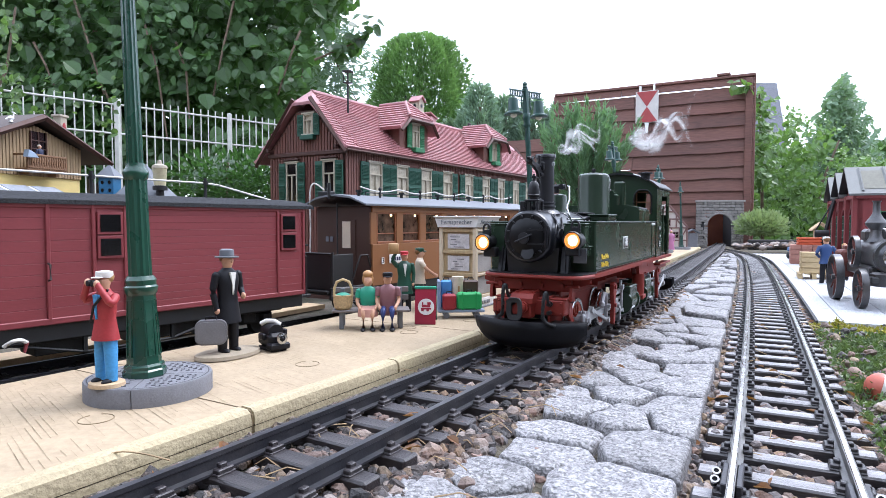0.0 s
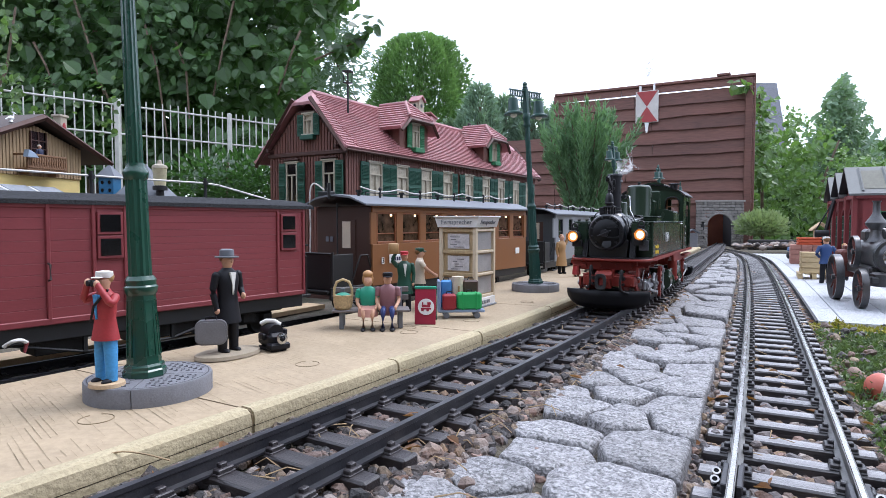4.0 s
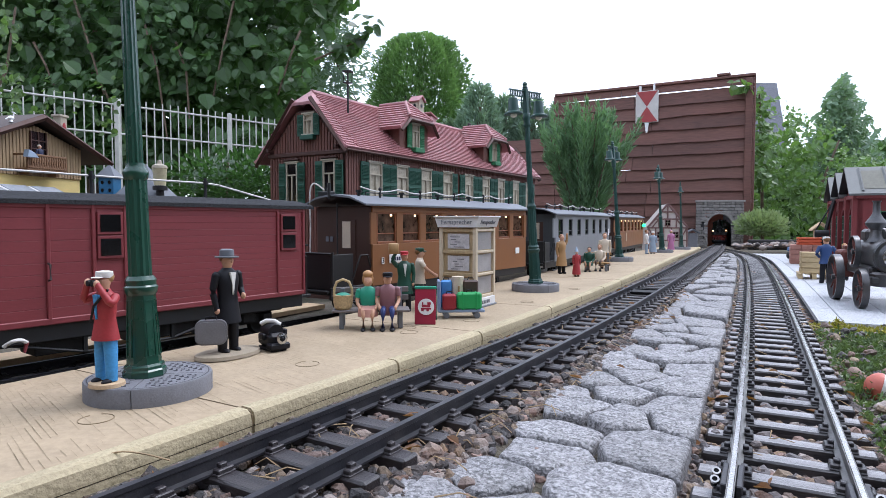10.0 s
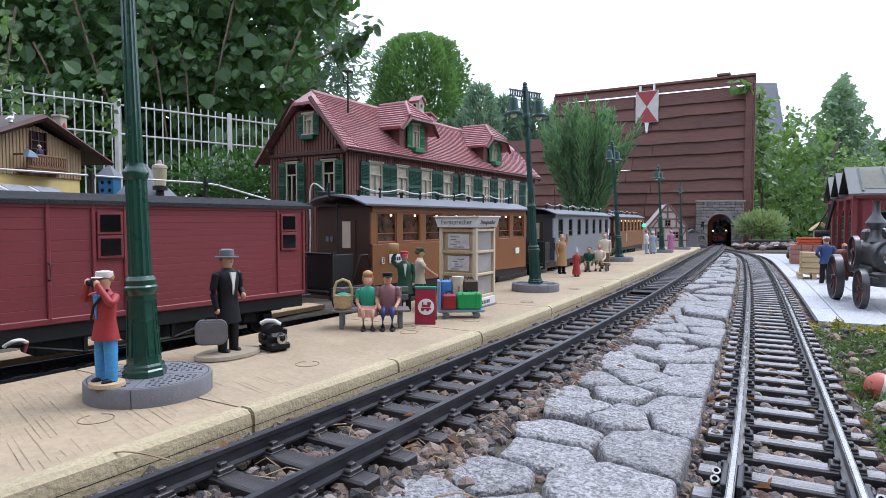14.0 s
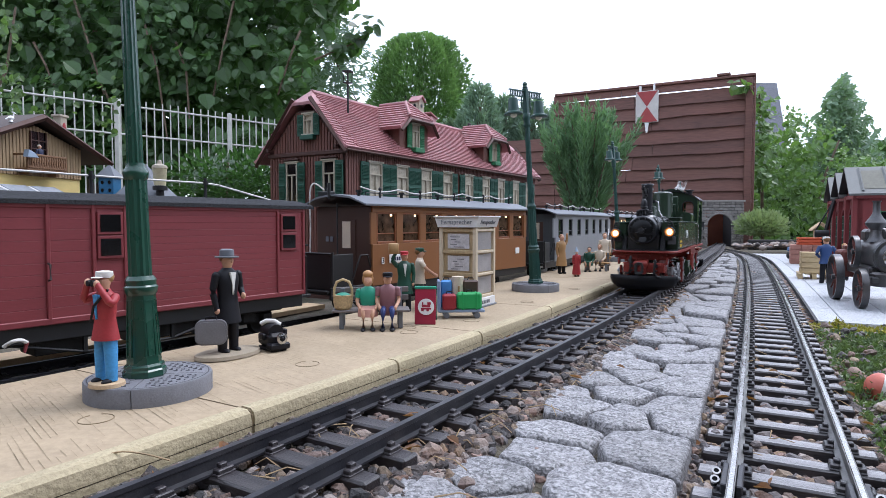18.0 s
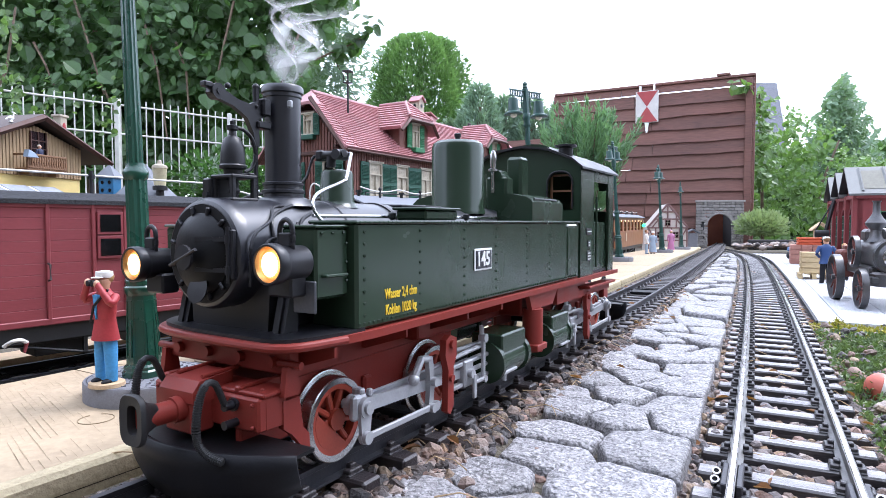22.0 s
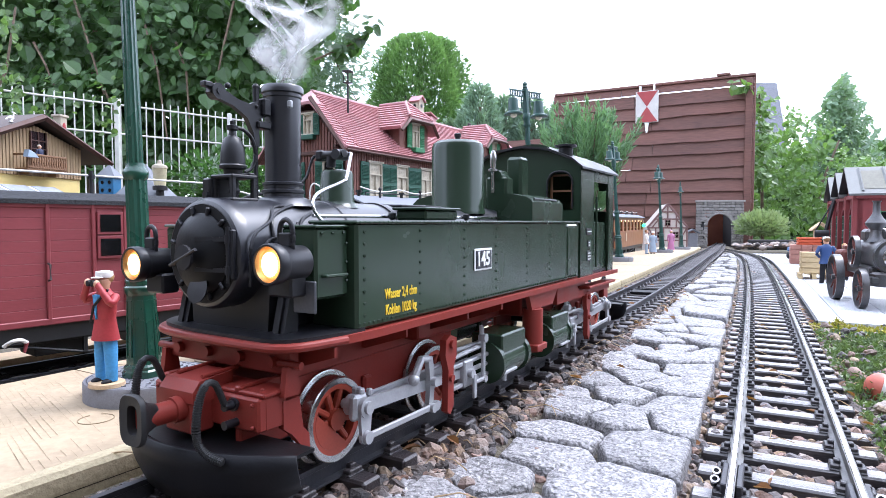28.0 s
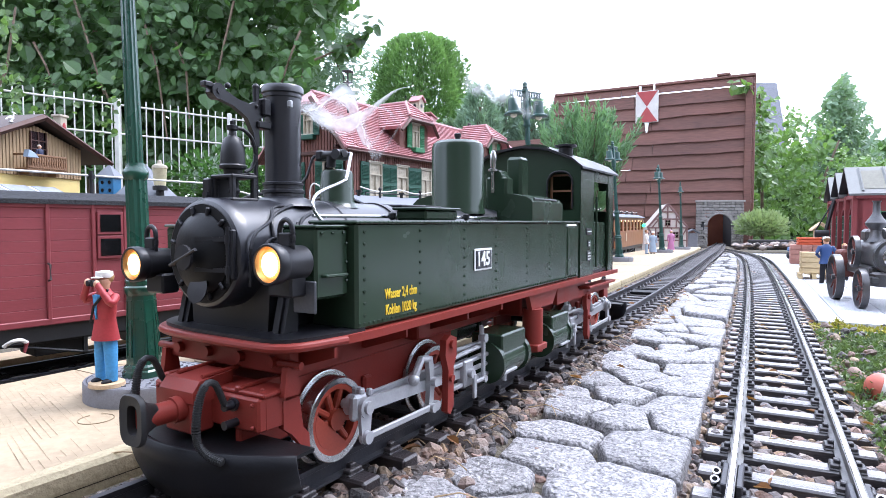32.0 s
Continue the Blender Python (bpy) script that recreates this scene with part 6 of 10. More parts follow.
def running_gear(t, L, W, truss=True, axles=(0.2, 0.8)):
    part("sole_bar", Mesh().box((L / 2, 0.004, 0.002), (L, 0.004, 0.014), 0.0006), M_FRAMEBLACK, t)
    for u in (0.36, 0.56, 0.66):
        part("tool_chest", Mesh().box((L * u, 0.030, -0.010), (0.036, 0.030, 0.016), 0.001), M_FRAMEBLACK, t)
    part("brake_pipe", Mesh().cyl((0.02, 0.014, -0.006), (L - 0.02, 0.014, -0.006), 0.002, n=8), M_FRAMEBLACK, t)
    part("sole_bar", Mesh().box((L / 2, W - 0.004, 0.004), (L, 0.004, 0.010), 0.0006), M_FRAMEBLACK, t)
    part("floor_frame", Mesh().box((L / 2, W / 2, 0.003), (L - 0.004, W - 0.012, 0.006), 0.0006), M_FRAMEBLACK, t)
    if truss:
        part("truss_rod", Mesh().tube([(L * 0.2, 0.006, 0.0), (L * 0.4, 0.006, -0.018), (L * 0.6, 0.006, -0.018), (L * 0.8, 0.006, 0.0)], 0.0012, 6).box((L * 0.4, 0.006, -0.009), (0.003, 0.003, 0.018)).box((L * 0.6, 0.006, -0.009), (0.003, 0.003, 0.018)), M_FRAMEBLACK, t)
    for u in axles:
        bgp = part("bogie", Mesh().box((L * u, 0.020, -0.014), (0.062, 0.004, 0.010), 0.001).box((L * u - 0.020, 0.016, -0.016), (0.009, 0.006, 0.013), 0.001).box((L * u + 0.020, 0.016, -0.016), (0.009, 0.006, 0.013), 0.001).box((L * u, 0.017, -0.011), (0.016, 0.004, 0.012), 0.001), M_FRAMEBLACK, t)
        for dx in (-0.02, 0.02):
            for y in (0.026, W - 0.026):
                part("wheel", Mesh().lathe([(0.004, -0.002), (0.0128, -0.0018), (0.0145, -0.0025), (0.0145, -0.001), (0.0128, 0.002), (0.0085, 0.0012), (0.004, 0.0025)], 24, Matrix.Translation((L * u + dx, y, -0.0185)) @ Matrix.Rotation(radians(90), 4, "X")), M_FRAMEBLACK, bgp)


# red box car
bc, L = vehicle("box_car", (-0.372, 0.3665), (-0.152, 0.6635), "dark red planked box car with grey felt roof", "railway wagon", 0.0365)
W, H = 0.100, 0.094
running_gear(bc, L, W, True, (0.16, 0.84))
part("body_core", Mesh().box((L / 2, W / 2, 0.008 + H / 2), (L - 0.004, W - 0.005, H)), M_BOX, bc)
SEG = [(0.0, 0.119), (0.121, 0.152), (0.154, 0.177), (0.179, L - 0.036), (L - 0.034, L)]
for u0, u1 in SEG:
    n = 14 if u0 > 0.17 and u1 < L - 0.03 else 10
    for i in range(n):
        hb = (H - 0.008) / n
        part("board", Mesh().box(((u0 + u1) / 2, 0.0005, 0.012 + hb * (i + 0.5)), (u1 - u0 - 0.0008, 0.003, hb - 0.0001), 0.00022), M_BOX, bc)
for u in (0.0, 0.120, 0.153, 0.178, L - 0.035, L - 0.001):
    part("upright", Mesh().box((u, -0.0008, 0.008 + H / 2), (0.0032, 0.0036, H), 0.0006), M_BOX, bc)
part("top_rail", Mesh().box((L / 2, -0.0004, 0.008 + H - 0.002), (L, 0.0036, 0.006), 0.0006), M_BOX, bc)
part("bottom_rail", Mesh().box((L / 2, -0.0006, 0.0105), (L, 0.0040, 0.005), 0.0006), M_BOX, bc)
for n in range(10):
    part("end_board", Mesh().box((L - 0.0005, W / 2, 0.012 + 0.0086 * (n + 0.5)), (0.003, W - 0.004, 0.0081), 0.0005), M_BOX, bc)
for u in (0.1657, L - 0.0215):
    for z in (0.066, 0.0855):
        wp = part("window", Mesh().box((u, -0.0016, z), (0.0205, 0.0030, 0.0185), 0.0004), M_BOX, bc)
        part("pane", Mesh().box((u, -0.0027, z), (0.0160, 0.0016, 0.0138)), M_WINDOW, wp)
part("door_handle", Mesh().tube([(0.1195, -0.003, 0.055), (0.1195, -0.0065, 0.054), (0.1195, -0.0065, 0.043), (0.1195, -0.003, 0.042)], 0.0009, 6), M_FRAMEBLACK, bc)
arc = [(-0.004, 0.100), (0.02, 0.1055), (0.05, 0.108), (0.08, 0.1055), (0.104, 0.100), (0.104, 0.1035), (0.08, 0.109), (0.05, 0.1115), (0.02, 0.109), (-0.004, 0.1035)]
part("roof", Mesh().prism(arc, -0.003, L + 0.012, "x"), M_FELT, bc, "grey felt roof")
part("end_platform", Mesh().box((L + 0.010, W / 2, 0.004), (0.018, W * 0.8, 0.003), 0.0005), M_FRAMEBLACK, bc)
for y in (0.012, W - 0.012):
    part("end_rail", Mesh().tube([(L + 0.014, y, 0.004), (L + 0.014, y, 0.048), (L + 0.002, y, 0.052)], 0.0012, 6), M_FRAMEBLACK, bc)
part("brake_handle", Mesh().tube(curvy([(0.088, -0.006, -0.0030), (0.092, -0.010, 0.0005), (0.097, -0.011, 0.0010), (0.1015, -0.010, -0.0015)]), 0.0014, 8), M_WHITEC, bc, "white brake handle")
part("brake_grip", Mesh().cyl((0.1015, -0.010, -0.0010), (0.0995, -0.010, -0.0085), 0.0014, 0.0011, 10), M_BOX, bc, "red grip")
part("roof_cable", Mesh().tube([(0.02, 0.05, 0.1290), (0.12, 0.05, 0.1278), (0.215, 0.05, 0.1265), (0.285, 0.05, 0.1260), (0.300, 0.05, 0.1245), (L + 0.012, 0.05, 0.1075)], 0.0010, 6), M_CABLE, bc, "sagging white cable")
for u in (0.02, 0.175, 0.285):
    part("cable_holder", Mesh().cyl((u, 0.05, 0.110), (u, 0.05, 0.131), 0.0016, n=8).cyl((u, 0.05, 0.124), (u, 0.05, 0.128), 0.003, n=10), M_FRAMEBLACK, bc)


def coach(a, b, label, col, dark, n_win, wide, number=False, lights=True, z=0.0365, veranda=0.07, rise=0.0085):
    t, L = vehicle("passenger_coach", a, b, label, "railway coach", z)
    W, H = 0.098, 0.090 + rise
    running_gear(t, L, W, True, (0.22, 0.80))
    v = veranda
    part("body_core", Mesh().box((v + (L - v) / 2, W / 2 + 0.001, 0.008 + H / 2), (L - v, W - 0.006, H), 0.001), dark, t)
    zb, zt = 0.050 + rise, 0.090 + rise
    part("lower_panel", Mesh().box((v + (L - v) / 2, 0.0015, (0.006 + zb) / 2), (L - v, 0.003, zb - 0.006), 0.0005), col, t, "painted side panel")
    part("upper_panel", Mesh().box((v + (L - v) / 2, 0.0015, (zt + 0.098 + rise) / 2), (L - v, 0.003, 0.098 + rise - zt), 0.0005), col, t)
    pitch = (L - v - 0.006) / n_win
    for i in range(n_win + 1):
        x = v + 0.003 + pitch * i
        part("pillar", Mesh().box((x, 0.0015, (zb + zt) / 2), (pitch * (1 - wide) if 0 < i < n_win else pitch * (1 - wide) * 0.8, 0.003, zt - zb), 0.0004), col, t)
    for i in range(n_win):
        x = v + 0.003 + pitch * (i + 0.5)
        w = part("window", Mesh().box((x, 0.0030, zb + 0.0016), (pitch * wide, 0.0052, 0.0030), 0.0004).box((x, 0.0022, zt - 0.001), (pitch * wide, 0.0020, 0.0022), 0.0003).box((x - pitch * wide / 2 + 0.0008, 0.002, (zb + zt) / 2), (0.0018, 0.0022, zt - zb), 0.0003).box((x + pitch * wide / 2 - 0.0008, 0.002, (zb + zt) / 2), (0.0018, 0.0022, zt - zb), 0.0003), M_WFRAME if col is M_BROWN else dark, t)
        part("pane", Mesh().box((x, 0.0036, (zb + zt) / 2), (pitch * wide, 0.0006, zt - zb)), M_COACHPANE if lights else M_WINDOW, w)
        part("sash_bar", Mesh().box((x, 0.0026, zb + 0.013), (pitch * wide, 0.0016, 0.0014), 0.0003), M_WFRAME if col is M_BROWN else dark, w)
        if lights:
            part("bulb", Mesh().ball((x + pitch * 0.2, 0.0024, zt - 0.0035), 0.0013, 8, 6), M_BULB, w, "small warm bulb")
    # open end platform
    if v:
        part("end_wall", Mesh().box((v - 0.0005, W / 2, 0.053), (0.003, W - 0.004, 0.104), 0.0005), dark, t)
        part("end_door", Mesh().box((v - 0.0025, W / 2 - 0.008, 0.050), (0.0016, 0.030, 0.078), 0.0005), M_BROWNDARK, t)
        part("door_window", Mesh().box((v - 0.0036, W / 2 - 0.008, 0.070), (0.0008, 0.014, 0.034)), M_CREAM, t, "pale door window")
        part("platform_floor", Mesh().box((v / 2 - 0.004, W / 2, 0.004), (v, W - 0.01, 0.004), 0.0006), M_FRAMEBLACK, t)
        part("platform_rail", Mesh().box((0.004, W / 2, 0.027), (0.002, W - 0.012, 0.042), 0.0006).box((v * 0.3, 0.004, 0.027), (v * 0.5, 0.0015, 0.042), 0.0006).box((0.004, W / 2, 0.049), (0.004, W - 0.008, 0.002), 0.0006), M_FRAMEBLACK, t)
        for y in (0.004, W - 0.004):
            part("rail_post", Mesh().cyl((0.004, y, 0.004), (0.004, y, 0.051), 0.0014, n=8), M_FRAMEBLACK, t)
        part("brake_column", Mesh().cyl((0.012, W * 0.62, 0.004), (0.012, W * 0.62, 0.058), 0.0016, n=10).cyl((0.012, W * 0.62 - 0.007, 0.058), (0.012, W * 0.62 + 0.007, 0.058), 0.0011, n=8), M_FRAMEBLACK, t)
        part("roof_post", Mesh().cyl((v - 0.016, W * 0.46, 0.004), (v - 0.016, W * 0.46, 0.110), 0.0010, n=8), M_FRAMEBLACK, t)
        for y in (0.70, 0.78):
            part("end_notice", Mesh().box((v - 0.0026, W * y, 0.064), (0.0012, 0.0050, 0.0065), 0.0002), M_GREYC, t)
        part("hand_rail", Mesh().tube([(v - 0.004, 0.000, 0.030), (v - 0.012, -0.002, 0.046), (v - 0.024, -0.002, 0.046), (v - 0.034, 0.002, 0.018)], 0.0010, 6), M_FRAMEBLACK, t)
        part("step", Mesh().box((v * 0.62, -0.003, -0.010), (0.026, 0.008, 0.0015), 0.0004), M_FRAMEBLACK, t)
    rf = [(-0.006, 0.0985), (0.02, 0.1075), (0.05, 0.111), (0.078, 0.1075), (0.104, 0.0985), (0.104, 0.1005), (0.078, 0.110), (0.05, 0.1135), (0.02, 0.110), (-0.006, 0.1005)]
    r0 = v - 0.020 if v else -0.010
    part("roof", Mesh().prism(rf, r0, L + 0.008, "x"), M_ROOFGREY, t, "smooth grey-blue roof")
    part("roof_edge", Mesh().box(((r0 + L + 0.008) / 2, -0.0062, 0.0993), (L + 0.008 - r0, 0.0016, 0.0028), 0.0004), M_ROOFGREY, t)
    for i in range(5):
        x = L * (0.16 + 0.18 * i)
        part("roof_vent", Mesh().cyl((x, 0.03, 0.111), (x, 0.03, 0.116), 0.0022, n=10).cyl((x, 0.03, 0.116), (x, 0.03, 0.119), 0.0042, n=12), M_FRAMEBLACK, t)
        part("cable_holder", Mesh().cyl((x + 0.03, 0.02, 0.109), (x + 0.03, 0.02, 0.123), 0.0016, n=8).ball((x + 0.03, 0.02, 0.121), 0.0024, 8, 6), M_FRAMEBLACK, t)
    pts = []
    for i in range(33):
        u = i / 32
        pts.append((v + (L * 0.96 - v) * u, 0.02, 0.1225 - 0.005 * abs(math.sin(math.pi * 5 * u))))
    part("roof_cable", Mesh().tube(pts, 0.0009, 6), M_CABLE, t, "white cable")
    part("roof_pipe", Mesh().tube([(L * 0.2, 0.036, 0.1135), (L * 0.2, 0.036, 0.1165), (L * 0.9, 0.036, 0.1165), (L * 0.9, 0.036, 0.1135)], 0.0009, 6), M_FRAMEBLACK, t)
    for ob in t.children:
        if ob.name.startswith(("roof_", "roof", "cable_holder")) and not ob.name.startswith("roof_post"):
            ob.location.z += rise
    return t, L


c1, L1 = coach((-0.128, 0.705), (0.150, 1.105), "brown passenger coach with lit windows and grey roof", M_BROWN, M_BROWNDARK, 8, 0.74)
bars = Mesh().box((0.0885, -0.0012, 0.037), (0.0045, 0.0008, 0.0085))
part("class_mark", bars, M_WHITE, c1)
letters("3", 0.0085, M_BLACKC, c1, Matrix.Translation((0.0885, -0.0018, 0.037)) @ Matrix.Rotation(radians(90), 4, "X"), "class_numeral")
part("route_plate", Mesh().box((0.116, -0.001, 0.0385), (0.030, 0.0016, 0.0115), 0.0008), M_WHITE, c1, "white route plate")
rb = Mesh()
for i in range(4):
    rb.box((0.108 + 0.0045 * i, -0.0020, 0.0385), (0.0028, 0.0006, 0.0045))
part("route_bar", rb, M_NAVY, c1)
part("car_plate", Mesh().box((L1 - 0.035, -0.001, 0.036), (0.014, 0.0016, 0.010), 0.0006), M_WHITE, c1)
part("roof_gear", Mesh().box((0.016, 0.05, 0.118), (0.010, 0.022, 0.008), 0.001).cyl((0.006, 0.035, 0.112), (0.006, 0.035, 0.132), 0.002, n=8).cyl((0.026, 0.06, 0.112), (0.026, 0.06, 0.128), 0.0025, n=8).cyl((0.006, 0.035, 0.126), (0.030, 0.062, 0.124), 0.0018, n=8), M_FRAMEBLACK, c1, m=pose(0.044, 0.020, 0.004))
part("end_cable", Mesh().tube(curvy([(0.058, 0.072, 0.128), (0.048, 0.080, 0.136), (0.044, 0.0835, 0.124), (0.044, 0.0830, 0.08), (0.042, 0.0815, 0.03), (0.048, 0.080, 0.008)], 4), 0.0011, 6), M_CABLE, c1, "hanging pale cable")
c2, L2 = coach((0.205, 1.215), (0.490, 1.800), "grey passenger coach with narrow windows", M_COACHGREY, mat("coach_grey_dark", (0.06, 0.065, 0.07), 0.5), 7, 0.42, lights=False, z=0.034, rise=0.006)
part("car_plate", Mesh().box((0.10, -0.001, 0.045), (0.016, 0.0016, 0.010), 0.0006).box((L2 - 0.02, -0.001, 0.060), (0.010, 0.0016, 0.018), 0.0006), M_WHITE, c2)
c3, L3 = coach((0.515, 1.880), (0.800, 2.440), "brown passenger coach at the platform end", M_BROWN, M_BROWNDARK, 8, 0.6, z=0.031)
part("car_plate", Mesh().box((0.26, -0.001, 0.040), (0.012, 0.0016, 0.030), 0.0006), M_CREAM, c3)
part("signal_light", Mesh().ball((L3 - 0.02, -0.006, 0.078), 0.007, 10, 8), mat("green_light", (0.05, 1.0, 0.35), 0.4, emit=1.5, bump=0), c3, "small green light")

# siding track under the wagons
SIDING = run(-0.40, 0.405, [(0, 36.5), (0.5, 36.0), (0.9, 31.0), (1.5, 26.5), (3, 27)], -0.05, 2.7)
lay_track("siding_track", SIDING, 0.0, 2.6, 0.0035, M_RAIL_OLD, "dark siding track under the parked wagons", 3)
solo("siding_plank", sweep(LEFT, E1 + 0.20, [(0, 0), (0.035, 0), (0.035, 0.006), (0, 0.006)], -0.10, 0.40, -0.004), M_SANDY, "sand-coloured paving behind the siding", "paving", kind="structure")

# ---------------------------------------------------------------- station building
M_PLANK = mat("house_boards", (0.150, 0.058, 0.042), 0.65, var=0.3, scale=80, fine=700, stretch=(1, 1, 0.12), bump=0.3, rand=0.2)
M_TILE = mat("roof_tile", (0.390, 0.175, 0.180), 0.40, var=0.25, scale=60, fine=500, bump=0.25, rand=0.12, dirt=(0.24, 0.14, 0.135), dirt_amount=0.5)
M_SHUT = mat("shutter_green", (0.018, 0.085, 0.055), 0.55, var=0.15, scale=80, bump=0.1)
M_SHUTLIGHT = mat("shutter_bright_green", (0.02, 0.16, 0.06), 0.55, var=0.15, scale=80, bump=0.1)
M_SASH = mat("window_cream", (0.40, 0.355, 0.27), 0.6, var=0.12, scale=100, bump=0.1)
M_CURTAIN = mat("curtain", (0.43, 0.38, 0.29), 0.8, var=0.35, scale=90, fine=300, bump=0.2)
M_TIMBER = mat("trim_timber", (0.066, 0.026, 0.018), 0.65, var=0.2, scale=100, bump=0.15)

HX, HY, HH = -0.160, 1.000, 31.0
HL, HD, EAVE, RIDGE = 0.800, 0.170, 0.248, 0.336
house = thing("station_building", pose(HX, HY, -0.01, 0, 0, 90 - HH), "brown timber station building with red tiled roof and green shutters", "building")
# local: x along the front, y to the back, z up
EZ, RZ = EAVE + 0.01, RIDGE + 0.01
part("front_wall", Mesh().box((HL / 2, 0.004, EZ / 2), (HL, 0.008, EZ)), M_TIMBER, house)
part("back_wall", Mesh().box((HL / 2, HD - 0.004, EZ / 2), (HL, 0.008, EZ)), M_TIMBER, house)
gab = [(0.0, 0), (HD, 0), (HD, EZ), (HD * 0.63, EZ + (RZ - EZ) * 0.72), (HD * 0.37, EZ + (RZ - EZ) * 0.72), (0, EZ)]
part("gable_wall", Mesh().prism(gab, 0.0, 0.008, "x"), M_TIMBER, house)
part("gable_wall", Mesh().prism(gab, HL - 0.008, HL, "x"), M_TIMBER, house)
for i in range(26):
    yb = 0.003 + HD * (i + 0.5) / 26.5
    tb = EZ - 0.003 + (RZ - EZ) * min(2 * min(yb, HD - yb) / HD - 0.05, 0.72)
    part("gable_board", Mesh().box((-0.001, yb, (0.055 + tb) / 2), (0.0022, HD / 26.5 - 0.0014, tb - 0.055), 0.0005), M_PLANK, house)
part("gable_beam", Mesh().box((-0.0025, HD / 2, EZ - 0.010), (0.005, HD + 0.004, 0.007), 0.001), M_TIMBER, house)
n = 118
for i in range(n):
    part("front_board", Mesh().box((HL * (i + 0.5) / n, -0.001, 0.15 + (EZ - 0.152) / 2), (HL / n - 0.0012, 0.0022, EZ - 0.150), 0.0005).data("front_board", M_PLANK) if i == 0 else bpy.data.meshes["front_board"], None, house, m=pose(HL / n * i, 0, 0))


def house_window(parent, m, w, h, shutters=(True, True), lit=True, shut=M_SHUT, small=False):
    q = part("window", Mesh().box((0, -0.002, h * 0.70), (w, 0.0036, 0.0024), 0.0004), M_SASH, parent, "cream window frame", m)
    many("frame_bar", [((-w / 2 + 0.0012, -0.002, h / 2), (0.003, 0.004, h)), ((w / 2 - 0.0012, -0.002, h / 2), (0.003, 0.004, h)), ((0, -0.002, h * 0.35), (0.0022, 0.0034, h * 0.69)), ((0, -0.002, h - 0.001), (w, 0.0044, 0.0024))], M_SASH, q, 0.0004)
    many("lintel", [((0, -0.002, h + 0.0015), (w + 0.008, 0.006, 0.003))], M_SASH, q, 0.0005)
    many("sill", [((0, -0.003, -0.001), (w + 0.006, 0.008, 0.003))], M_SASH, q, 0.0005)
    part("pane", Mesh().box((0, -0.0004, h / 2), (w, 0.0010, h)), M_CURTAIN if lit else M_WINDOW, q)
    for sx, on_ in zip((-1, 1), shutters):
        if on_:
            ws = w * 0.62
            s = part("shutter", Mesh().box((sx * (w / 2 + ws / 2 + 0.001), -0.003, h / 2 - 0.001), (ws, 0.0022, h + 0.002), 0.0004), shut, q, "louvred green shutter")
            lv = Mesh()
            nl = 5 if small else 11
            for k in range(nl):
                for zz in ((0.08, 0.46), (0.54, 0.92)):
                    z = h * (zz[0] + (zz[1] - zz[0]) * (k + 0.5) / nl)
                    lv.box((0, 0, 0), (ws - 0.004, 0.0016, h * 0.42 / nl * 0.55), 0, Matrix.Translation((sx * (w / 2 + ws / 2 + 0.001), -0.0042, z)) @ Matrix.Rotation(radians(25), 4, "X"))
            part("louvre", lv, shut, s)
    return q


for u in (0.077, 0.158, 0.240, 0.322, 0.415, 0.497, 0.578, 0.665, 0.745):
    house_window(house, pose(u, -0.0015, EZ - 0.091), 0.036, 0.068)
for v in (0.030, 0.114):
    house_window(house, Matrix.Translation((-0.002, v, EZ - 0.094)) @ Matrix.Rotation(radians(-90), 4, "Z"), 0.026, 0.070, lit=False)
    part("window_hood", Mesh().box((-0.005, v, EZ - 0.0185), (0.008, 0.036, 0.003), 0.0006), M_TIMBER, house)
house_window(house, Matrix.Translation((-0.002, HD * 0.44, EZ + 0.022)) @ Matrix.Rotation(radians(-90), 4, "Z"), 0.021, 0.034, lit=True, small=True)
part("flower_box", Mesh().box((-0.006, HD * 0.44, EZ + 0.017), (0.010, 0.030, 0.008), 0.001), M_SHUT, house)

OVH = 0.011


def tiled(parent, o, e1, e2, rows, cols, name="roof_slope"):
    """A tiled slope: o lower corner, e1 along the eave, e2 up the slope; tapering not needed."""
    o, e1, e2 = Vector(o), Vector(e1), Vector(e2)
    nrm = e1.cross(e2).normalized()
    if nrm.z < 0:
        nrm = -nrm
    base = Mesh()
    th = nrm * 0.004
    base.v = [o, o + e1, o + e1 + e2, o + e2, o + th, o + e1 + th, o + e1 + e2 + th, o + e2 + th]
    base.f = [(0, 1, 2, 3), (4, 5, 6, 7), (0, 1, 5, 4), (1, 2, 6, 5), (2, 3, 7, 6), (3, 0, 4, 7)]
    r = part(name, base, M_TILE, parent, "red clay tiled roof slope")
    t = Mesh()
    rr = random.Random(rows * 31 + cols)
    for j in range(rows):
        a, b = j / rows, (j + 1.12) / rows
        for i in range(cols):
            off = 0.5 * (j % 2)
            u0, u1 = max(0, (i + off) / cols), min(1, (i + off + 0.94) / cols)
            if u1 <= u0:
                continue
            lift = 0.0022 + rr.uniform(0, 0.0004)
            p = [o + e1 * u0 + e2 * a + th + nrm * lift, o + e1 * u1 + e2 * a + th + nrm * lift, o + e1 * u1 + e2 * min(b, 1) + th + nrm * 0.0003, o + e1 * u0 + e2 * min(b, 1) + th + nrm * 0.0003,
                 o + e1 * u0 + e2 * a + th, o + e1 * u1 + e2 * a + th]
            t.add(p, [(0, 1, 2, 3), (4, 5, 1, 0), (4, 0, 3), (5, 2, 1)])
    tagged(part("roof_tile", t, M_TILE, r, smooth=0), kind="stuff")
    return r


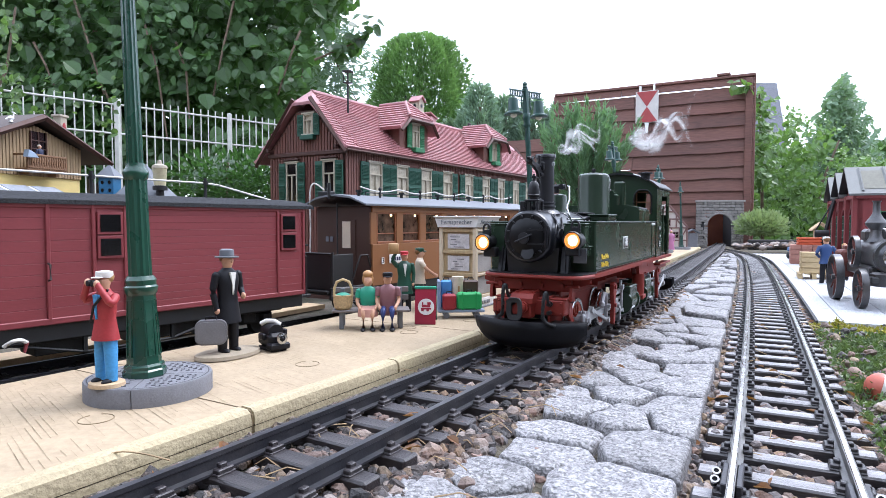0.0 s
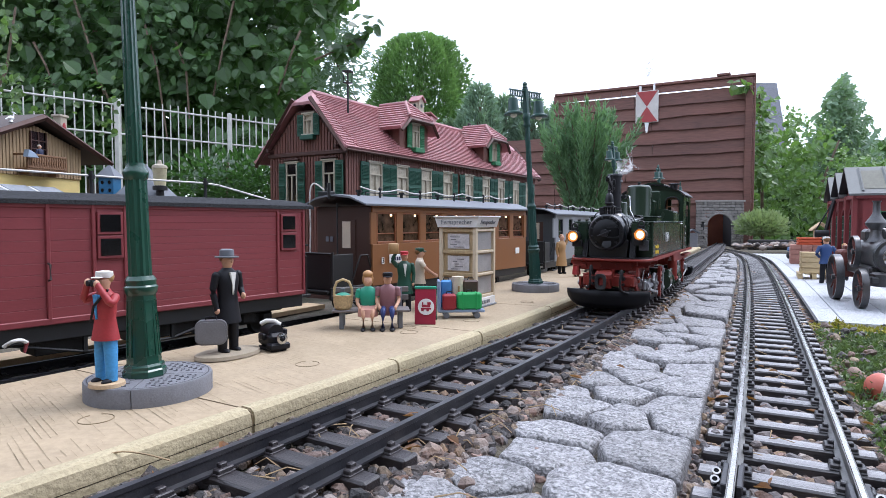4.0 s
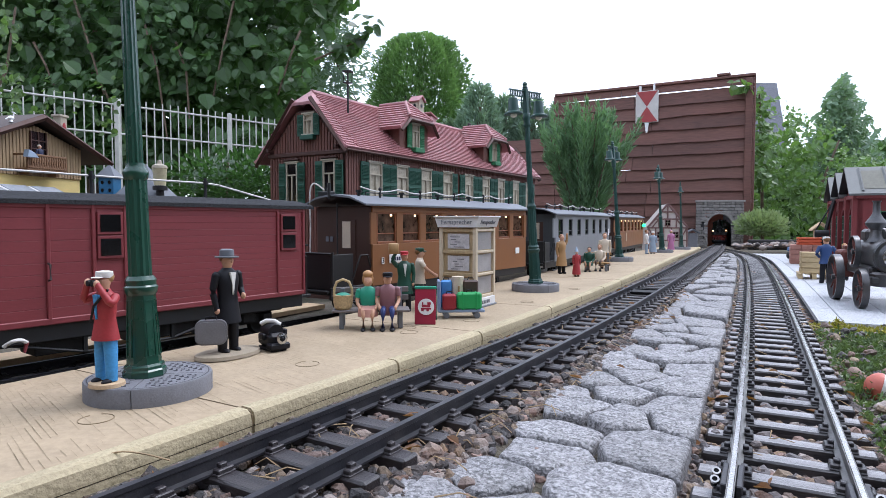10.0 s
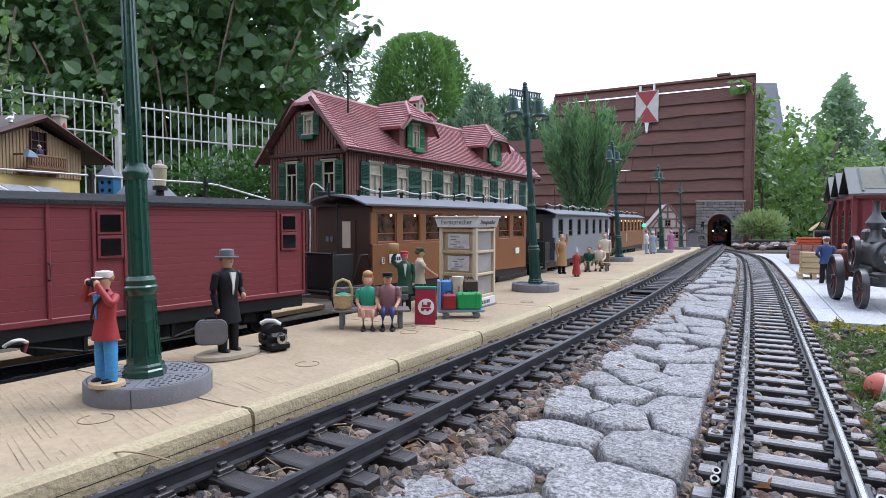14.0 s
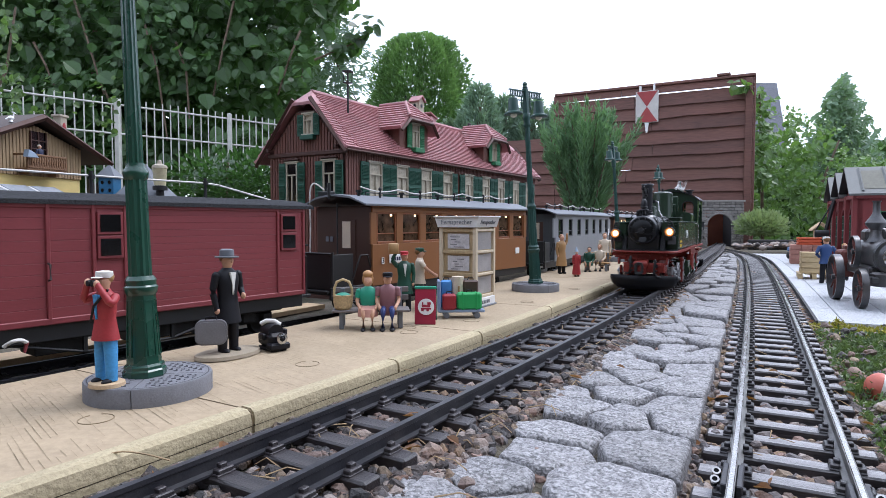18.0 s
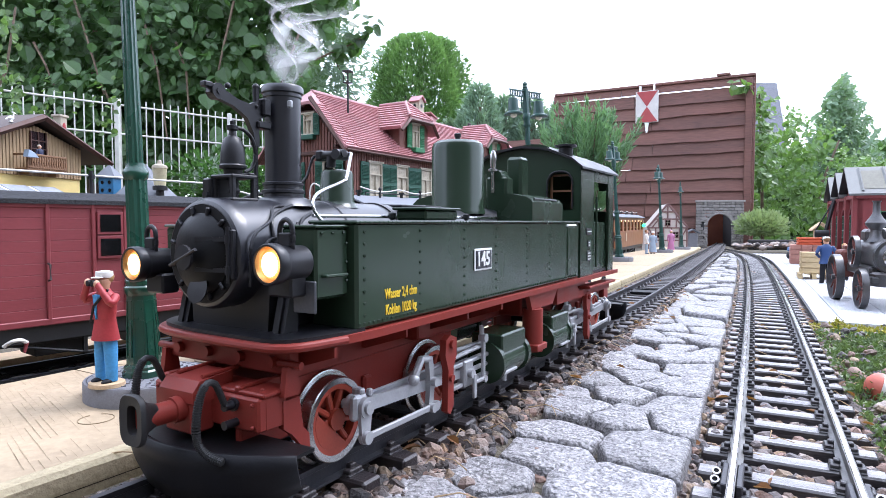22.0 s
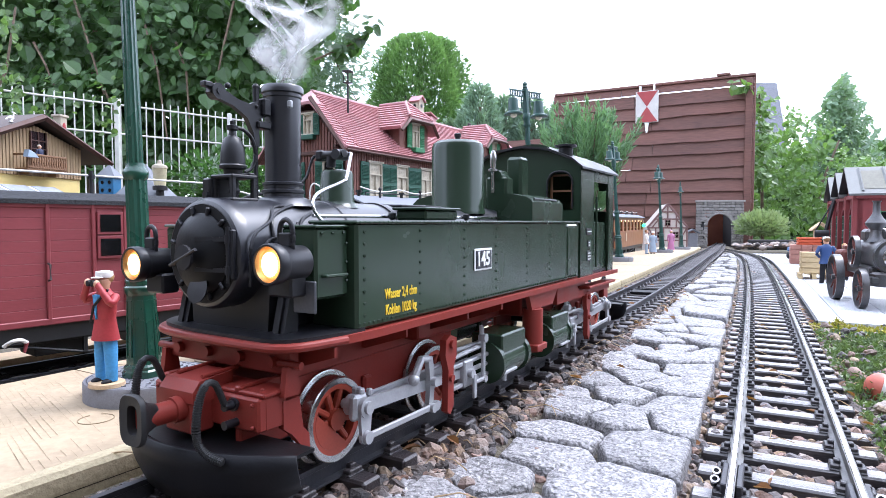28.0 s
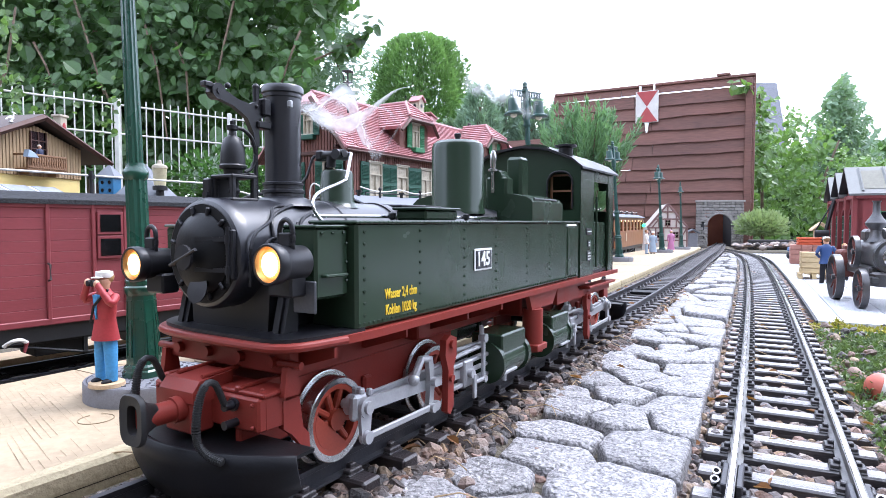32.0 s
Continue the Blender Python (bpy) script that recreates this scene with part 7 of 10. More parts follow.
SLX = -OVH
RL = HL + 2 * OVH
slope_h = (RZ - EZ) * (HD / 2 + OVH) / (HD / 2)
HIP, CUT = 0.026, 0.80
OVB = 0.026
lowz = EZ - (slope_h - (RZ - EZ)) + 0.004
backz = EZ - (RZ - EZ) * OVB / (HD / 2) + 0.004
for y_, run_, z_ in ((-OVH, HD / 2 + OVH, lowz), (HD + OVB, -HD / 2 - OVB, backz)):
    up_ = RZ + 0.004 - z_
    cut = (lowz + slope_h * CUT - z_) / up_
    tiled(house, (SLX + HIP, y_, z_), (RL - 2 * HIP, 0, 0), (0, run_, up_), 26, 73)
    for x_ in (SLX, SLX + RL - HIP):
        tiled(house, (x_, y_, z_), (HIP, 0, 0), (0, run_ * cut, up_ * cut), 17, 4)
part("ridge_tiles", Mesh().tube([(SLX + HIP, HD / 2, RZ + 0.009), (SLX + RL - HIP, HD / 2, RZ + 0.009)], 0.005, 8), M_TILE, house)
# clipped gable ends
for sx, x in ((-1, SLX), (1, SLX + RL)):
    z0 = lowz + slope_h * CUT + 0.004
    w0 = (HD / 2 + OVH) * (1 - CUT)
    hp = Mesh()
    hp.v = [(x, HD / 2 - w0 - 0.004, z0), (x, HD / 2 + w0 + 0.004, z0), (x - sx * HIP, HD / 2, RZ + 0.012), (x, HD / 2 - w0 - 0.004, z0 - 0.005), (x, HD / 2 + w0 + 0.004, z0 - 0.005), (x - sx * HIP, HD / 2, RZ + 0.003)]
    hp.v += [(x - sx * HIP, HD / 2 - w0 - 0.004, z0 - 0.002), (x - sx * HIP, HD / 2 + w0 + 0.004, z0 - 0.002)]
    hp.f = [(0, 1, 2), (3, 4, 5), (0, 1, 4, 3), (0, 2, 6), (1, 7, 2)]
    part("hip_slope", hp, M_TILE, house)
    for d in (-1, 1):
        bgb = Mesh()
        ov = OVH if d < 0 else OVB
        bgb.tube([(x - sx * 0.001, HD / 2 + d * (HD / 2 + ov), EZ - (RZ - EZ) * ov / (HD / 2) - 0.001), (x - sx * 0.001, HD / 2 + d * w0, z0 + 0.006)], 0.0042, 4)
        bgb.box((x + 0.010, HD / 2 + d * (HD / 2 - 0.008), EZ - 0.002), (0.03, 0.005, 0.006), 0.0008)
        part("barge_board", bgb, M_TIMBER, house)
part("gutter", Mesh().cyl((SLX, -OVH - 0.003, EZ - (slope_h - (RZ - EZ)) + 0.003), (SLX + RL, -OVH - 0.003, EZ - (slope_h - (RZ - EZ)) + 0.003), 0.0020, n=10), M_TIMBER, house, "dark gutter")
part("soffit", Mesh().box((HL / 2, -OVH / 2, EZ - 0.006), (RL, OVH, 0.003)), M_TIMBER, house)


def dormer(u, z):
    d = part("dormer", Mesh().box((u, 0.036, z + 0.036), (0.098, 0.066, 0.056), 0.001).prism([(u - 0.049, z + 0.063), (u + 0.049, z + 0.063), (u + 0.024, z + 0.083), (u - 0.024, z + 0.083)], 0.003, 0.069, "y"), M_PLANK, house, "timber dormer with tiled hipped roof")
    house_window(d, pose(u, 0.0018, z + 0.022), 0.025, 0.044, shut=M_SHUTLIGHT, small=True)
    part("flower_box", Mesh().box((u, -0.006, z + 0.0165), (0.032, 0.012, 0.009), 0.001), M_SHUTLIGHT, d, "green flower box")
    for sx in (-1, 1):
        up = Vector((-sx * 0.064, 0, 0.054))
        tiled(d, (u + sx * 0.064, -0.012, z + 0.050), (0, 0.096, 0), up * 0.4, 4, 12, "dormer_slope")
        for j in range(4, 10):
            back = 0.034 * (j - 3.6) / 6
            tiled(d, Vector((u + sx * 0.064, -0.012 + back, z + 0.050)) + up * j / 10, (0, 0.096 - back, 0), up / 10, 1, 11, "dormer_course")
    A, B, T = Vector((u - 0.0395, -0.0145, z + 0.0755)), Vector((u + 0.0395, -0.0145, z + 0.0755)), Vector((u, 0.023, z + 0.1105))
    low = Vector((0, 0, -0.004))
    part("dormer_hip", Mesh().add([A, B, T, A + low, B + low, T + low], [(0, 1, 2), (3, 4, 5), (0, 1, 4, 3), (1, 2, 5, 4), (2, 0, 3, 5)]), M_TILE, d)
    rise = (B - A).cross(T - A).normalized() * 0.0022
    hip_rows = Mesh()
    for j in range(6):
        p, q = j / 6, (j + 1) / 6
        c = [A.lerp(T, p) + rise, B.lerp(T, p) + rise, B.lerp(T, q), A.lerp(T, q), A.lerp(T, p), B.lerp(T, p)]
        hip_rows.add(c, [(0, 1, 2, 3), (4, 5, 1, 0), (4, 0, 3), (5, 2, 1)])
    tagged(part("hip_tile", hip_rows, M_TILE, d, smooth=0), kind="stuff")
    for c in (A, B):
        part("hip_cap", Mesh().tube([c + Vector((0, 0, 0.002)), T + Vector((0, 0, 0.001))], 0.0028, 8), M_TILE, d)
    part("dormer_ridge", Mesh().tube([(u, 0.020, z + 0.1095), (u, 0.084, z + 0.1095)], 0.0036, 8), M_TILE, d)
    part("finial", Mesh().cyl((u, 0.022, z + 0.108), (u, 0.022, z + 0.124), 0.0008, n=8).ball((u, 0.022, z + 0.122), 0.0016, 8, 6), M_FRAMEBLACK, d)
    part("fascia", Mesh().tube([(u - 0.063, -0.013, z + 0.047), (u - 0.039, -0.016, z + 0.0695), (u + 0.039, -0.016, z + 0.0695), (u + 0.063, -0.013, z + 0.047)], 0.0034, 4), M_TIMBER, d)


dormer(0.208, EZ - 0.005)
dormer(0.548, EZ - 0.003)
CX, CY, CZ = 0.374, HD / 2 + 0.02, RZ + 0.024
ch = part("chimney", Mesh().box((CX, CY, CZ + 0.004), (0.022, 0.022, 0.050), 0.001).prism([(CX - 0.011, CZ + 0.029), (CX + 0.011, CZ + 0.029), (CX, CZ + 0.040)], CY - 0.011, CY + 0.011, "y"), M_SASH, house, "pale chimney with little tiled roof")
part("flue_opening", Mesh().cyl((CX - 0.0105, CY, CZ + 0.020), (CX - 0.0116, CY, CZ + 0.020), 0.0042, n=14).cyl((CX, CY - 0.0105, CZ + 0.020), (CX, CY - 0.0116, CZ + 0.020), 0.0042, n=14), M_WINDOW, ch)
for sx in (-1, 1):
    part("chimney_roof", Mesh().box((0, 0, 0), (0.0200, 0.030, 0.0030), 0.0006, Matrix.Translation((CX + sx * 0.0075, CY, CZ + 0.0358)) @ Matrix.Rotation(radians(sx * 42), 4, "Y")), M_TILE, ch)
part("chimney", Mesh().box((0.425, HD / 2 + 0.02, RZ + 0.010), (0.022, 0.022, 0.036), 0.001).box((0, 0, 0), (0.034, 0.028, 0.004), 0.001, Matrix.Translation((0.425, HD / 2 + 0.02, RZ + 0.030)) @ Matrix.Rotation(radians(20), 4, "Y")), M_TILE, house)
part("weather_vane", Mesh().cyl((0.590, HD / 2, RZ), (0.590, HD / 2, RZ + 0.022), 0.0016, n=8).ball((0.590, HD / 2, RZ + 0.024), (0.012, 0.006, 0.0055), 10, 6).ball((0.579, HD / 2, RZ + 0.030), 0.0048, 10, 6).box((0.602, HD / 2, RZ + 0.029), (0.012, 0.004, 0.006), 0.001), M_FRAMEBLACK, house, "black bird-shaped weather vane")
pole = part("roof_lantern", Mesh().cyl((0.075, HD / 2 - 0.03, RZ - 0.03), (0.075, HD / 2 - 0.03, RZ + 0.03), 0.0018, n=8).box((0.075, HD / 2 - 0.03, RZ + 0.033), (0.012, 0.012, 0.002), 0.0003).box((0.075, HD / 2 - 0.03, RZ + 0.053), (0.014, 0.014, 0.003), 0.0005), M_FRAMEBLACK, house)
cg = Mesh()
for dx in (-0.006, 0.006):
    for dy in (-0.006, 0.006):
        cg.cyl((0.075 + dx * 0.8, HD / 2 - 0.03 + dy * 0.8, RZ + 0.033), (0.075 + dx, HD / 2 - 0.03 + dy, RZ + 0.053), 0.0008, n=6)
part("lantern_cage", cg, M_FRAMEBLACK, pole)

# ---------------------------------------------------------------- chalet behind the box car
M_OLDWOOD = mat("chalet_boards", (0.34, 0.235, 0.13), 0.75, var=0.3, scale=100, stretch=(1, 1, 0.1), bump=0.3, rand=0.2)
M_STUCCO = mat("yellow_render", (0.72, 0.56, 0.22), 0.85, var=0.12, scale=40, bump=0.25)
M_DARKTILE = mat("chalet_roof", (0.075, 0.055, 0.05), 0.75, var=0.25, scale=80, bump=0.3)
cx, cy = -0.600, 0.903
chl = thing("chalet", pose(cx, cy, 0.0, 0, 0, 79), "small chalet with wooden gable, balcony and yellow plaster", "building")
CW, CE, CR = 0.169, 0.2375, 0.2715
part("lower_wall", Mesh().box((0, 0.10, 0.096), (CW, 0.20, 0.192), 0.001), M_STUCCO, chl, "yellow plaster wall")
part("upper_wall", Mesh().prism([(-CW / 2, 0.192), (CW / 2, 0.192), (CW / 2, CE), (0, CR - 0.006), (-CW / 2, CE)], 0.001, 0.199, "y"), M_TIMBER, chl)
for i in range(30):
    x = -CW / 2 + CW * (i + 0.5) / 30
    zt = CE + (CR - 0.008 - CE) * (1 - abs(x) / (CW / 2))
    part("gable_board", Mesh().box((x, -0.001, (0.190 + zt) / 2), (CW / 30 - 0.0007, 0.004, zt - 0.190), 0.0005), M_OLDWOOD, chl)
for sx in (-1, 1):
    e = Vector((sx * (CW / 2 + 0.0485), 0, CE - 0.019 - CR))
    q = Mesh()
    q.v = [(0, -0.018, CR + 0.002), (0, 0.22, CR + 0.002), (e.x, 0.22, CR + e.z), (e.x, -0.018, CR + e.z), (0, -0.018, CR + 0.009), (0, 0.22, CR + 0.009), (e.x, 0.22, CR + e.z + 0.006), (e.x, -0.018, CR + e.z + 0.006)]
    q.f = [(0, 1, 2, 3), (4, 5, 6, 7), (0, 3, 7, 4), (1, 2, 6, 5), (2, 3, 7, 6), (0, 1, 5, 4)]
    part("roof_slope", q, M_DARKTILE, chl, "dark roof slope")
    part("barge_board", Mesh().tube([(0, -0.019, CR + 0.004), (e.x, -0.019, CR + e.z + 0.001)], 0.0045, 4), M_TIMBER, chl)
M_BALCONY = mat("balcony_wood", (0.20, 0.105, 0.05), 0.6, var=0.25, scale=120, bump=0.2)
bal = part("balcony", Mesh().box((-0.004, -0.013, 0.1975), (0.068, 0.024, 0.004), 0.001).box((-0.004, -0.0245, 0.2185), (0.070, 0.003, 0.003), 0.0006).box((-0.004, -0.0245, 0.2010), (0.070, 0.003, 0.003), 0.0006).box((-0.0375, -0.013, 0.2185), (0.003, 0.024, 0.003), 0.0006).box((0.0295, -0.013, 0.2185), (0.003, 0.024, 0.003), 0.0006)
           .box((-0.0375, -0.0245, 0.209), (0.003, 0.003, 0.020), 0.0006).box((0.0295, -0.0245, 0.209), (0.003, 0.003, 0.020), 0.0006).box((-0.028, -0.010, 0.193), (0.004, 0.018, 0.006), 0.0008).box((0.020, -0.010, 0.193), (0.004, 0.018, 0.006), 0.0008), M_BALCONY, chl, "wooden balcony with turned balusters")
BAL = Mesh().lathe([(0.0012, 0.1985), (0.0022, 0.203), (0.0013, 0.2075), (0.0022, 0.212), (0.0012, 0.217)], 8).data("baluster", M_BALCONY)
for i in range(15):
    part("baluster", BAL, None, bal, m=pose(-0.0345 + 0.0043 * i, -0.0245, 0))
dw = part("balcony_door", Mesh().box((0.0015, -0.003, 0.230), (0.028, 0.003, 0.050), 0.0005), M_WINDOW, chl)
part("door_bar", Mesh().box((0.0015, -0.005, 0.230), (0.0016, 0.002, 0.050)).box((0.0015, -0.005, 0.242), (0.030, 0.002, 0.0014)).box((0.0015, -0.005, 0.230), (0.030, 0.002, 0.0014)).box((-0.012, -0.005, 0.230), (0.0016, 0.003, 0.050)).box((0.0150, -0.005, 0.230), (0.0016, 0.003, 0.050)), M_TIMBER, dw)
cc = part("chimney", Mesh().box((0.080, 0.03, 0.268), (0.014, 0.014, 0.046), 0.001).box((0.080, 0.03, 0.292), (0.018, 0.018, 0.004), 0.0006), M_SASH, chl, "cream chimney with red patch")
part("chimney_patch", Mesh().ball((0.080, 0.0225, 0.274), (0.0035, 0.001, 0.008), 10, 6), M_REDC, cc)
doll(chl.matrix_basis @ pose(-0.010, -0.018, 0.1985, 0, 0, 0), "tiny toy figure in blue on a balcony", 0.036, M_NAVY, M_NAVY, HANG, hair=M_WHITEC)
solo("blanket", Mesh().prism([(-0.008, 0), (0.010, 0), (0.004, 0.006), (-0.006, 0.010)], -0.004, 0.004, "y"), M_PALEBLUE, "pale blue blanket over a balcony rail", "blanket", chl.matrix_basis @ pose(-0.040, -0.032, 0.2135))
st = solo("toy_stork", Mesh().ball((0, 0, 0.006), (0.005, 0.0025, 0.003), 12, 8).cyl((0.0035, 0, 0.0075), (0.005, 0, 0.013), 0.0011, 0.0007, 8).ball((0.0055, 0, 0.0135), 0.0014, 8, 6).cyl((0.006, 0, 0.0135), (0.011, 0, 0.012), 0.0006, 0.0002, 6).cyl((-0.003, 0, 0.006), (-0.009, 0, 0.003), 0.002, 0.0005, 8).cyl((0, 0, 0), (0, 0, 0.005), 0.003, 0.001, 8), M_WHITE, "white toy stork on a chalet roof", "bird", chl.matrix_basis @ pose(-0.046, -0.008, 0.2615))
for i in range(3):
    gpz = thing("skylight", chl.matrix_basis @ pose(-0.110 + 0.050 * i, -0.040, 0.163, 24), "pale glass skylight in white frame", "skylight", "skylights below the chalet")
    part("frame", Mesh().box((0, 0, 0), (0.046, 0.048, 0.003), 0.0006), M_WHITE, gpz)
    part("pane", Mesh().box((0, 0, 0.0012), (0.041, 0.043, 0.003)), mat("sky_pane", (0.35, 0.38, 0.42), 0.1, bump=0), gpz)
solo("lean_to", Mesh().prism([(-0.137, 0.0), (0.017, 0.0), (0.017, 0.150), (-0.137, 0.150)], -0.062, -0.002, "y"), M_NAVY, "dark lean-to wall below the skylights", "annexe", chl.matrix_basis)

# garden ornaments between chalet and station
bx, by = -0.5055, 0.93
bh = thing("bird_house", pose(bx, by, 0.0) @ Matrix.Diagonal((0.78, 0.78, 0.985, 1)), "blue bird house with grey pyramid roof", "bird house")
M_BLUEW = paint("bird_blue", (0.03, 0.15, 0.30), var=0.25)
part("box", Mesh().box((0, 0, 0.179), (0.029, 0.029, 0.030), 0.001), M_BLUEW, bh)
part("roof", Mesh().lathe([(0.026, 0.1925), (0.026, 0.1945), (0.003, 0.2115)], 4, Matrix.Rotation(radians(45), 4, "Z")), M_ROOFGREY, bh, "grey roof", smooth=0)
part("post", Mesh().cyl((0, 0, 0), (0, 0, 0.166), 0.006, n=10), M_FRAMEBLACK, bh)
for x in (-0.007, 0.007):
    for z in (0.173, 0.185):
        part("hole", Mesh().cyl((x, -0.0146, z), (x, -0.0150, z), 0.0028, n=12), M_WINDOW, bh)
tn = thing("grey_tent_roof", pose(-0.455, 0.94, 0.0), "grey pointed tent roof behind the wagon", "roof")
part("cone", Mesh().lathe([(0.055, 0.155), (0.03, 0.178), (0.006, 0.205), (0.0, 0.212)], 8), M_ROOFGREY, tn, smooth=0)
part("wall", Mesh().lathe([(0.05, 0.0), (0.05, 0.156)], 8), M_TIMBER, tn)
ln = thing("garden_lantern", pose(-0.418, 0.905, 0.0) @ Matrix.Diagonal((0.85, 0.85, 0.975, 1)), "pale yellow lantern on a black post", "lantern")
part("post", Mesh().cyl((0, 0, 0), (0, 0, 0.178), 0.0065, n=12).lathe([(0.012, 0.174), (0.012, 0.180), (0.006, 0.182)], 12), M_FRAMEBLACK, ln)
part("glass", Mesh().lathe([(0.0095, 0.181), (0.0120, 0.207), (0.0128, 0.208)], 16), mat("lantern_glass", (0.66, 0.60, 0.40), 0.3, bump=0), ln, "pale yellow glass")
part("cap", Mesh().lathe([(0.013, 0.207), (0.012, 0.211), (0.004, 0.214), (0.003, 0.219), (0, 0.220)], 14), M_SASH, ln)


# ---------------------------------------------------------------- foliage
def leaf_mat(name, col, var=0.35, back=0.35):
    m = mat(name, col, 0.42, var=var, scale=14, fine=160, bump=0.15, depth=0.002, rand=0.7, spec=0.5)
    b = m.node_tree.nodes["Principled BSDF"]
    tr = m.node_tree.nodes.new("ShaderNodeBsdfTranslucent")
    tr.inputs["Color"].default_value = (col[0] * 2.2, col[1] * 2.4, col[2] * 1.2, 1)
    mx = m.node_tree.nodes.new("ShaderNodeMixShader")
    mx.inputs[0].default_value = back
    out = [n for n in m.node_tree.nodes if n.type == "OUTPUT_MATERIAL"][0]
    m.node_tree.links.new(b.outputs[0], mx.inputs[1])
    m.node_tree.links.new(tr.outputs[0], mx.inputs[2])
    m.node_tree.links.new(mx.outputs[0], out.inputs["Surface"])
    return m


M_HAZEL = leaf_mat("broad_leaf", (0.052, 0.104, 0.036), var=0.75)
M_VINE = leaf_mat("vine_leaf", (0.085, 0.145, 0.048), var=0.95)
M_LAUREL = leaf_mat("hedge_leaf", (0.034, 0.074, 0.028), var=0.6)
M_THUJA = leaf_mat("thuja_spray", (0.105, 0.185, 0.075), back=0.35)
M_FIR = leaf_mat("blue_fir_needle", (0.17, 0.245, 0.20), back=0.25)
M_JUNI = leaf_mat("juniper_spray", (0.112, 0.195, 0.112), var=0.6, back=0.3)
M_BUSH = leaf_mat("bush_leaf", (0.19, 0.24, 0.14), back=0.3)
M_BARK = mat("bark", (0.14, 0.10, 0.07), 0.9, var=0.4, scale=30, fine=200, bump=0.6, depth=0.004)
M_MOSS = leaf_mat("moss_leaf", (0.105, 0.155, 0.062), var=0.8, back=0.2)
M_MOSSY = leaf_mat("yellow_moss", (0.24, 0.22, 0.03), back=0.2)

BROAD = [(0, 0), (-0.30, 0.12), (-0.46, 0.38), (-0.36, 0.68), (0, 1.0), (0.36, 0.68), (0.46, 0.38), (0.30, 0.12)]
OVAL = [(0, 0), (-0.22, 0.3), (-0.20, 0.65), (0, 1.0), (0.20, 0.65), (0.22, 0.3)]
BLADE = [(0, 0), (-0.15, 0.4), (0, 1.0), (0.15, 0.4)]


def leaves(items, shape, fold=0.12):
    """items: (place, direction of the tip, facing, length)."""
    m = Mesh()
    n = len(shape)
    tip = max(range(n), key=lambda i: shape[i][1])
    for p, d, f, s in items:
        d = d.normalized()
        x = d.cross(f)
        if x.length < 1e-4:
            x = d.orthogonal()
        x.normalize()
        z = x.cross(d)
        o = len(m.v)
        for u, w in shape:
            m.v.append(p + x * (u * s) + d * (w * s) + z * (s * (fold * abs(u) * 2 - 0.15 * w * w)))
        m.f.append(tuple(o + i for i in range(0, tip + 1)))
        m.f.append(tuple([o + tip] + [o + i for i in range(tip + 1, n)] + [o]))
    return m


def rnd_dir(r, up=0.0):
    while True:
        v = Vector((r.uniform(-1, 1), r.uniform(-1, 1), r.uniform(-1, 1)))
        if 0.05 < v.length < 1:
            v.normalize()
            v.z += up
            return v.normalized()


def bearing(x, y, d):
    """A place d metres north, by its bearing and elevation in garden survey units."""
    return Vector(((x - 784) / 1080 * d, d, 0.123 + (393 - y) / 1080 * d))


def shrub(name, label, category, leaf_m, items, shape, limbs, group="", fold=0.12):
    t = thing(name, Matrix(), label, category, group)
    tagged(part("crown", leaves(items, shape, fold), leaf_m, t, smooth=0), kind="stuff")
    for pts, r0, r1 in limbs:
        part("branch" if r0 < 0.02 else "trunk", Mesh().tube(pts, r0, 8, r1), M_BARK, t)
    return t


# big broad-leaved tree behind the railing
r = random.Random(11)
items = []
TOPS = [(-200, 650), (0, 640), (60, 592), (130, 600), (190, 575), (230, 505), (300, 470), (420, 460)]


def limit(y):
    for (a, p), (b, q) in zip(TOPS, TOPS[1:]):
        if y <= b:
            return p + (q - p) * (y - a) / (b - a)
    return TOPS[-1][1]


clumps = []
while len(clumps) < 300:
    x, y = r.uniform(-160, 655), r.uniform(-190, 300)
    if x < limit(y) - 18:
        clumps.append((x, y, r.uniform(4.7, 5.8)))
for x, y, d in clumps:
    c = bearing(x, y, d)
    for k in range(42):
        p = c + rnd_dir(r) * r.uniform(0.02, 0.30)
        if (p.x / p.y * 1080 + 784) < limit(393 - (p.z - 0.123) / p.y * 1080) + 8:
            dirn = Vector((r.uniform(-0.7, 0.7), r.uniform(-0.9, 0.2), r.uniform(-1.0, 0.1)))
            items.append((p, dirn, Vector((r.uniform(-0.8, 0.8), -0.7, r.uniform(-0.1, 1.5))), r.choice((0.05, 0.07, 0.08, 0.09, 0.12)) * r.uniform(0.8, 1.2)))
for k in range(2600):
    x, y = r.uniform(-200, 650), r.uniform(-200, 330)
    if x < limit(y) - 25:
        items.append((bearing(x, y, r.uniform(5.9, 7.0)), Vector((r.uniform(-0.7, 0.7), r.uniform(-0.9, 0.2), -0.5)), Vector((r.uniform(-0.5, 0.5), -0.7, 0.5)), r.uniform(0.16, 0.28)))
limbs = [([(-3.2, 5.6, 0.0), (-3.1, 5.5, 1.0), (-2.9, 5.3, 2.6)], 0.07, 0.04), ([(-1.4, 6.2, 0.0), (-1.45, 6.1, 1.2), (-1.2, 6.0, 2.8)], 0.08, 0.05)]
for a, b, c in (((140, 0), (165, 80), (190, 170)), ((190, 160), (215, 215), (255, 300)), ((265, 50), (285, 130), (300, 250)), ((318, 80), (335, 130), (340, 230)), ((535, 60), (515, 110), (495, 170)), ((70, 80), (90, 120), (105, 160)), ((420, 10), (400, 90), (380, 180))):
    limbs.append(([bearing(*a, 4.75), bearing(*b, 4.7), bearing(*c, 4.75)], 0.010, 0.007))
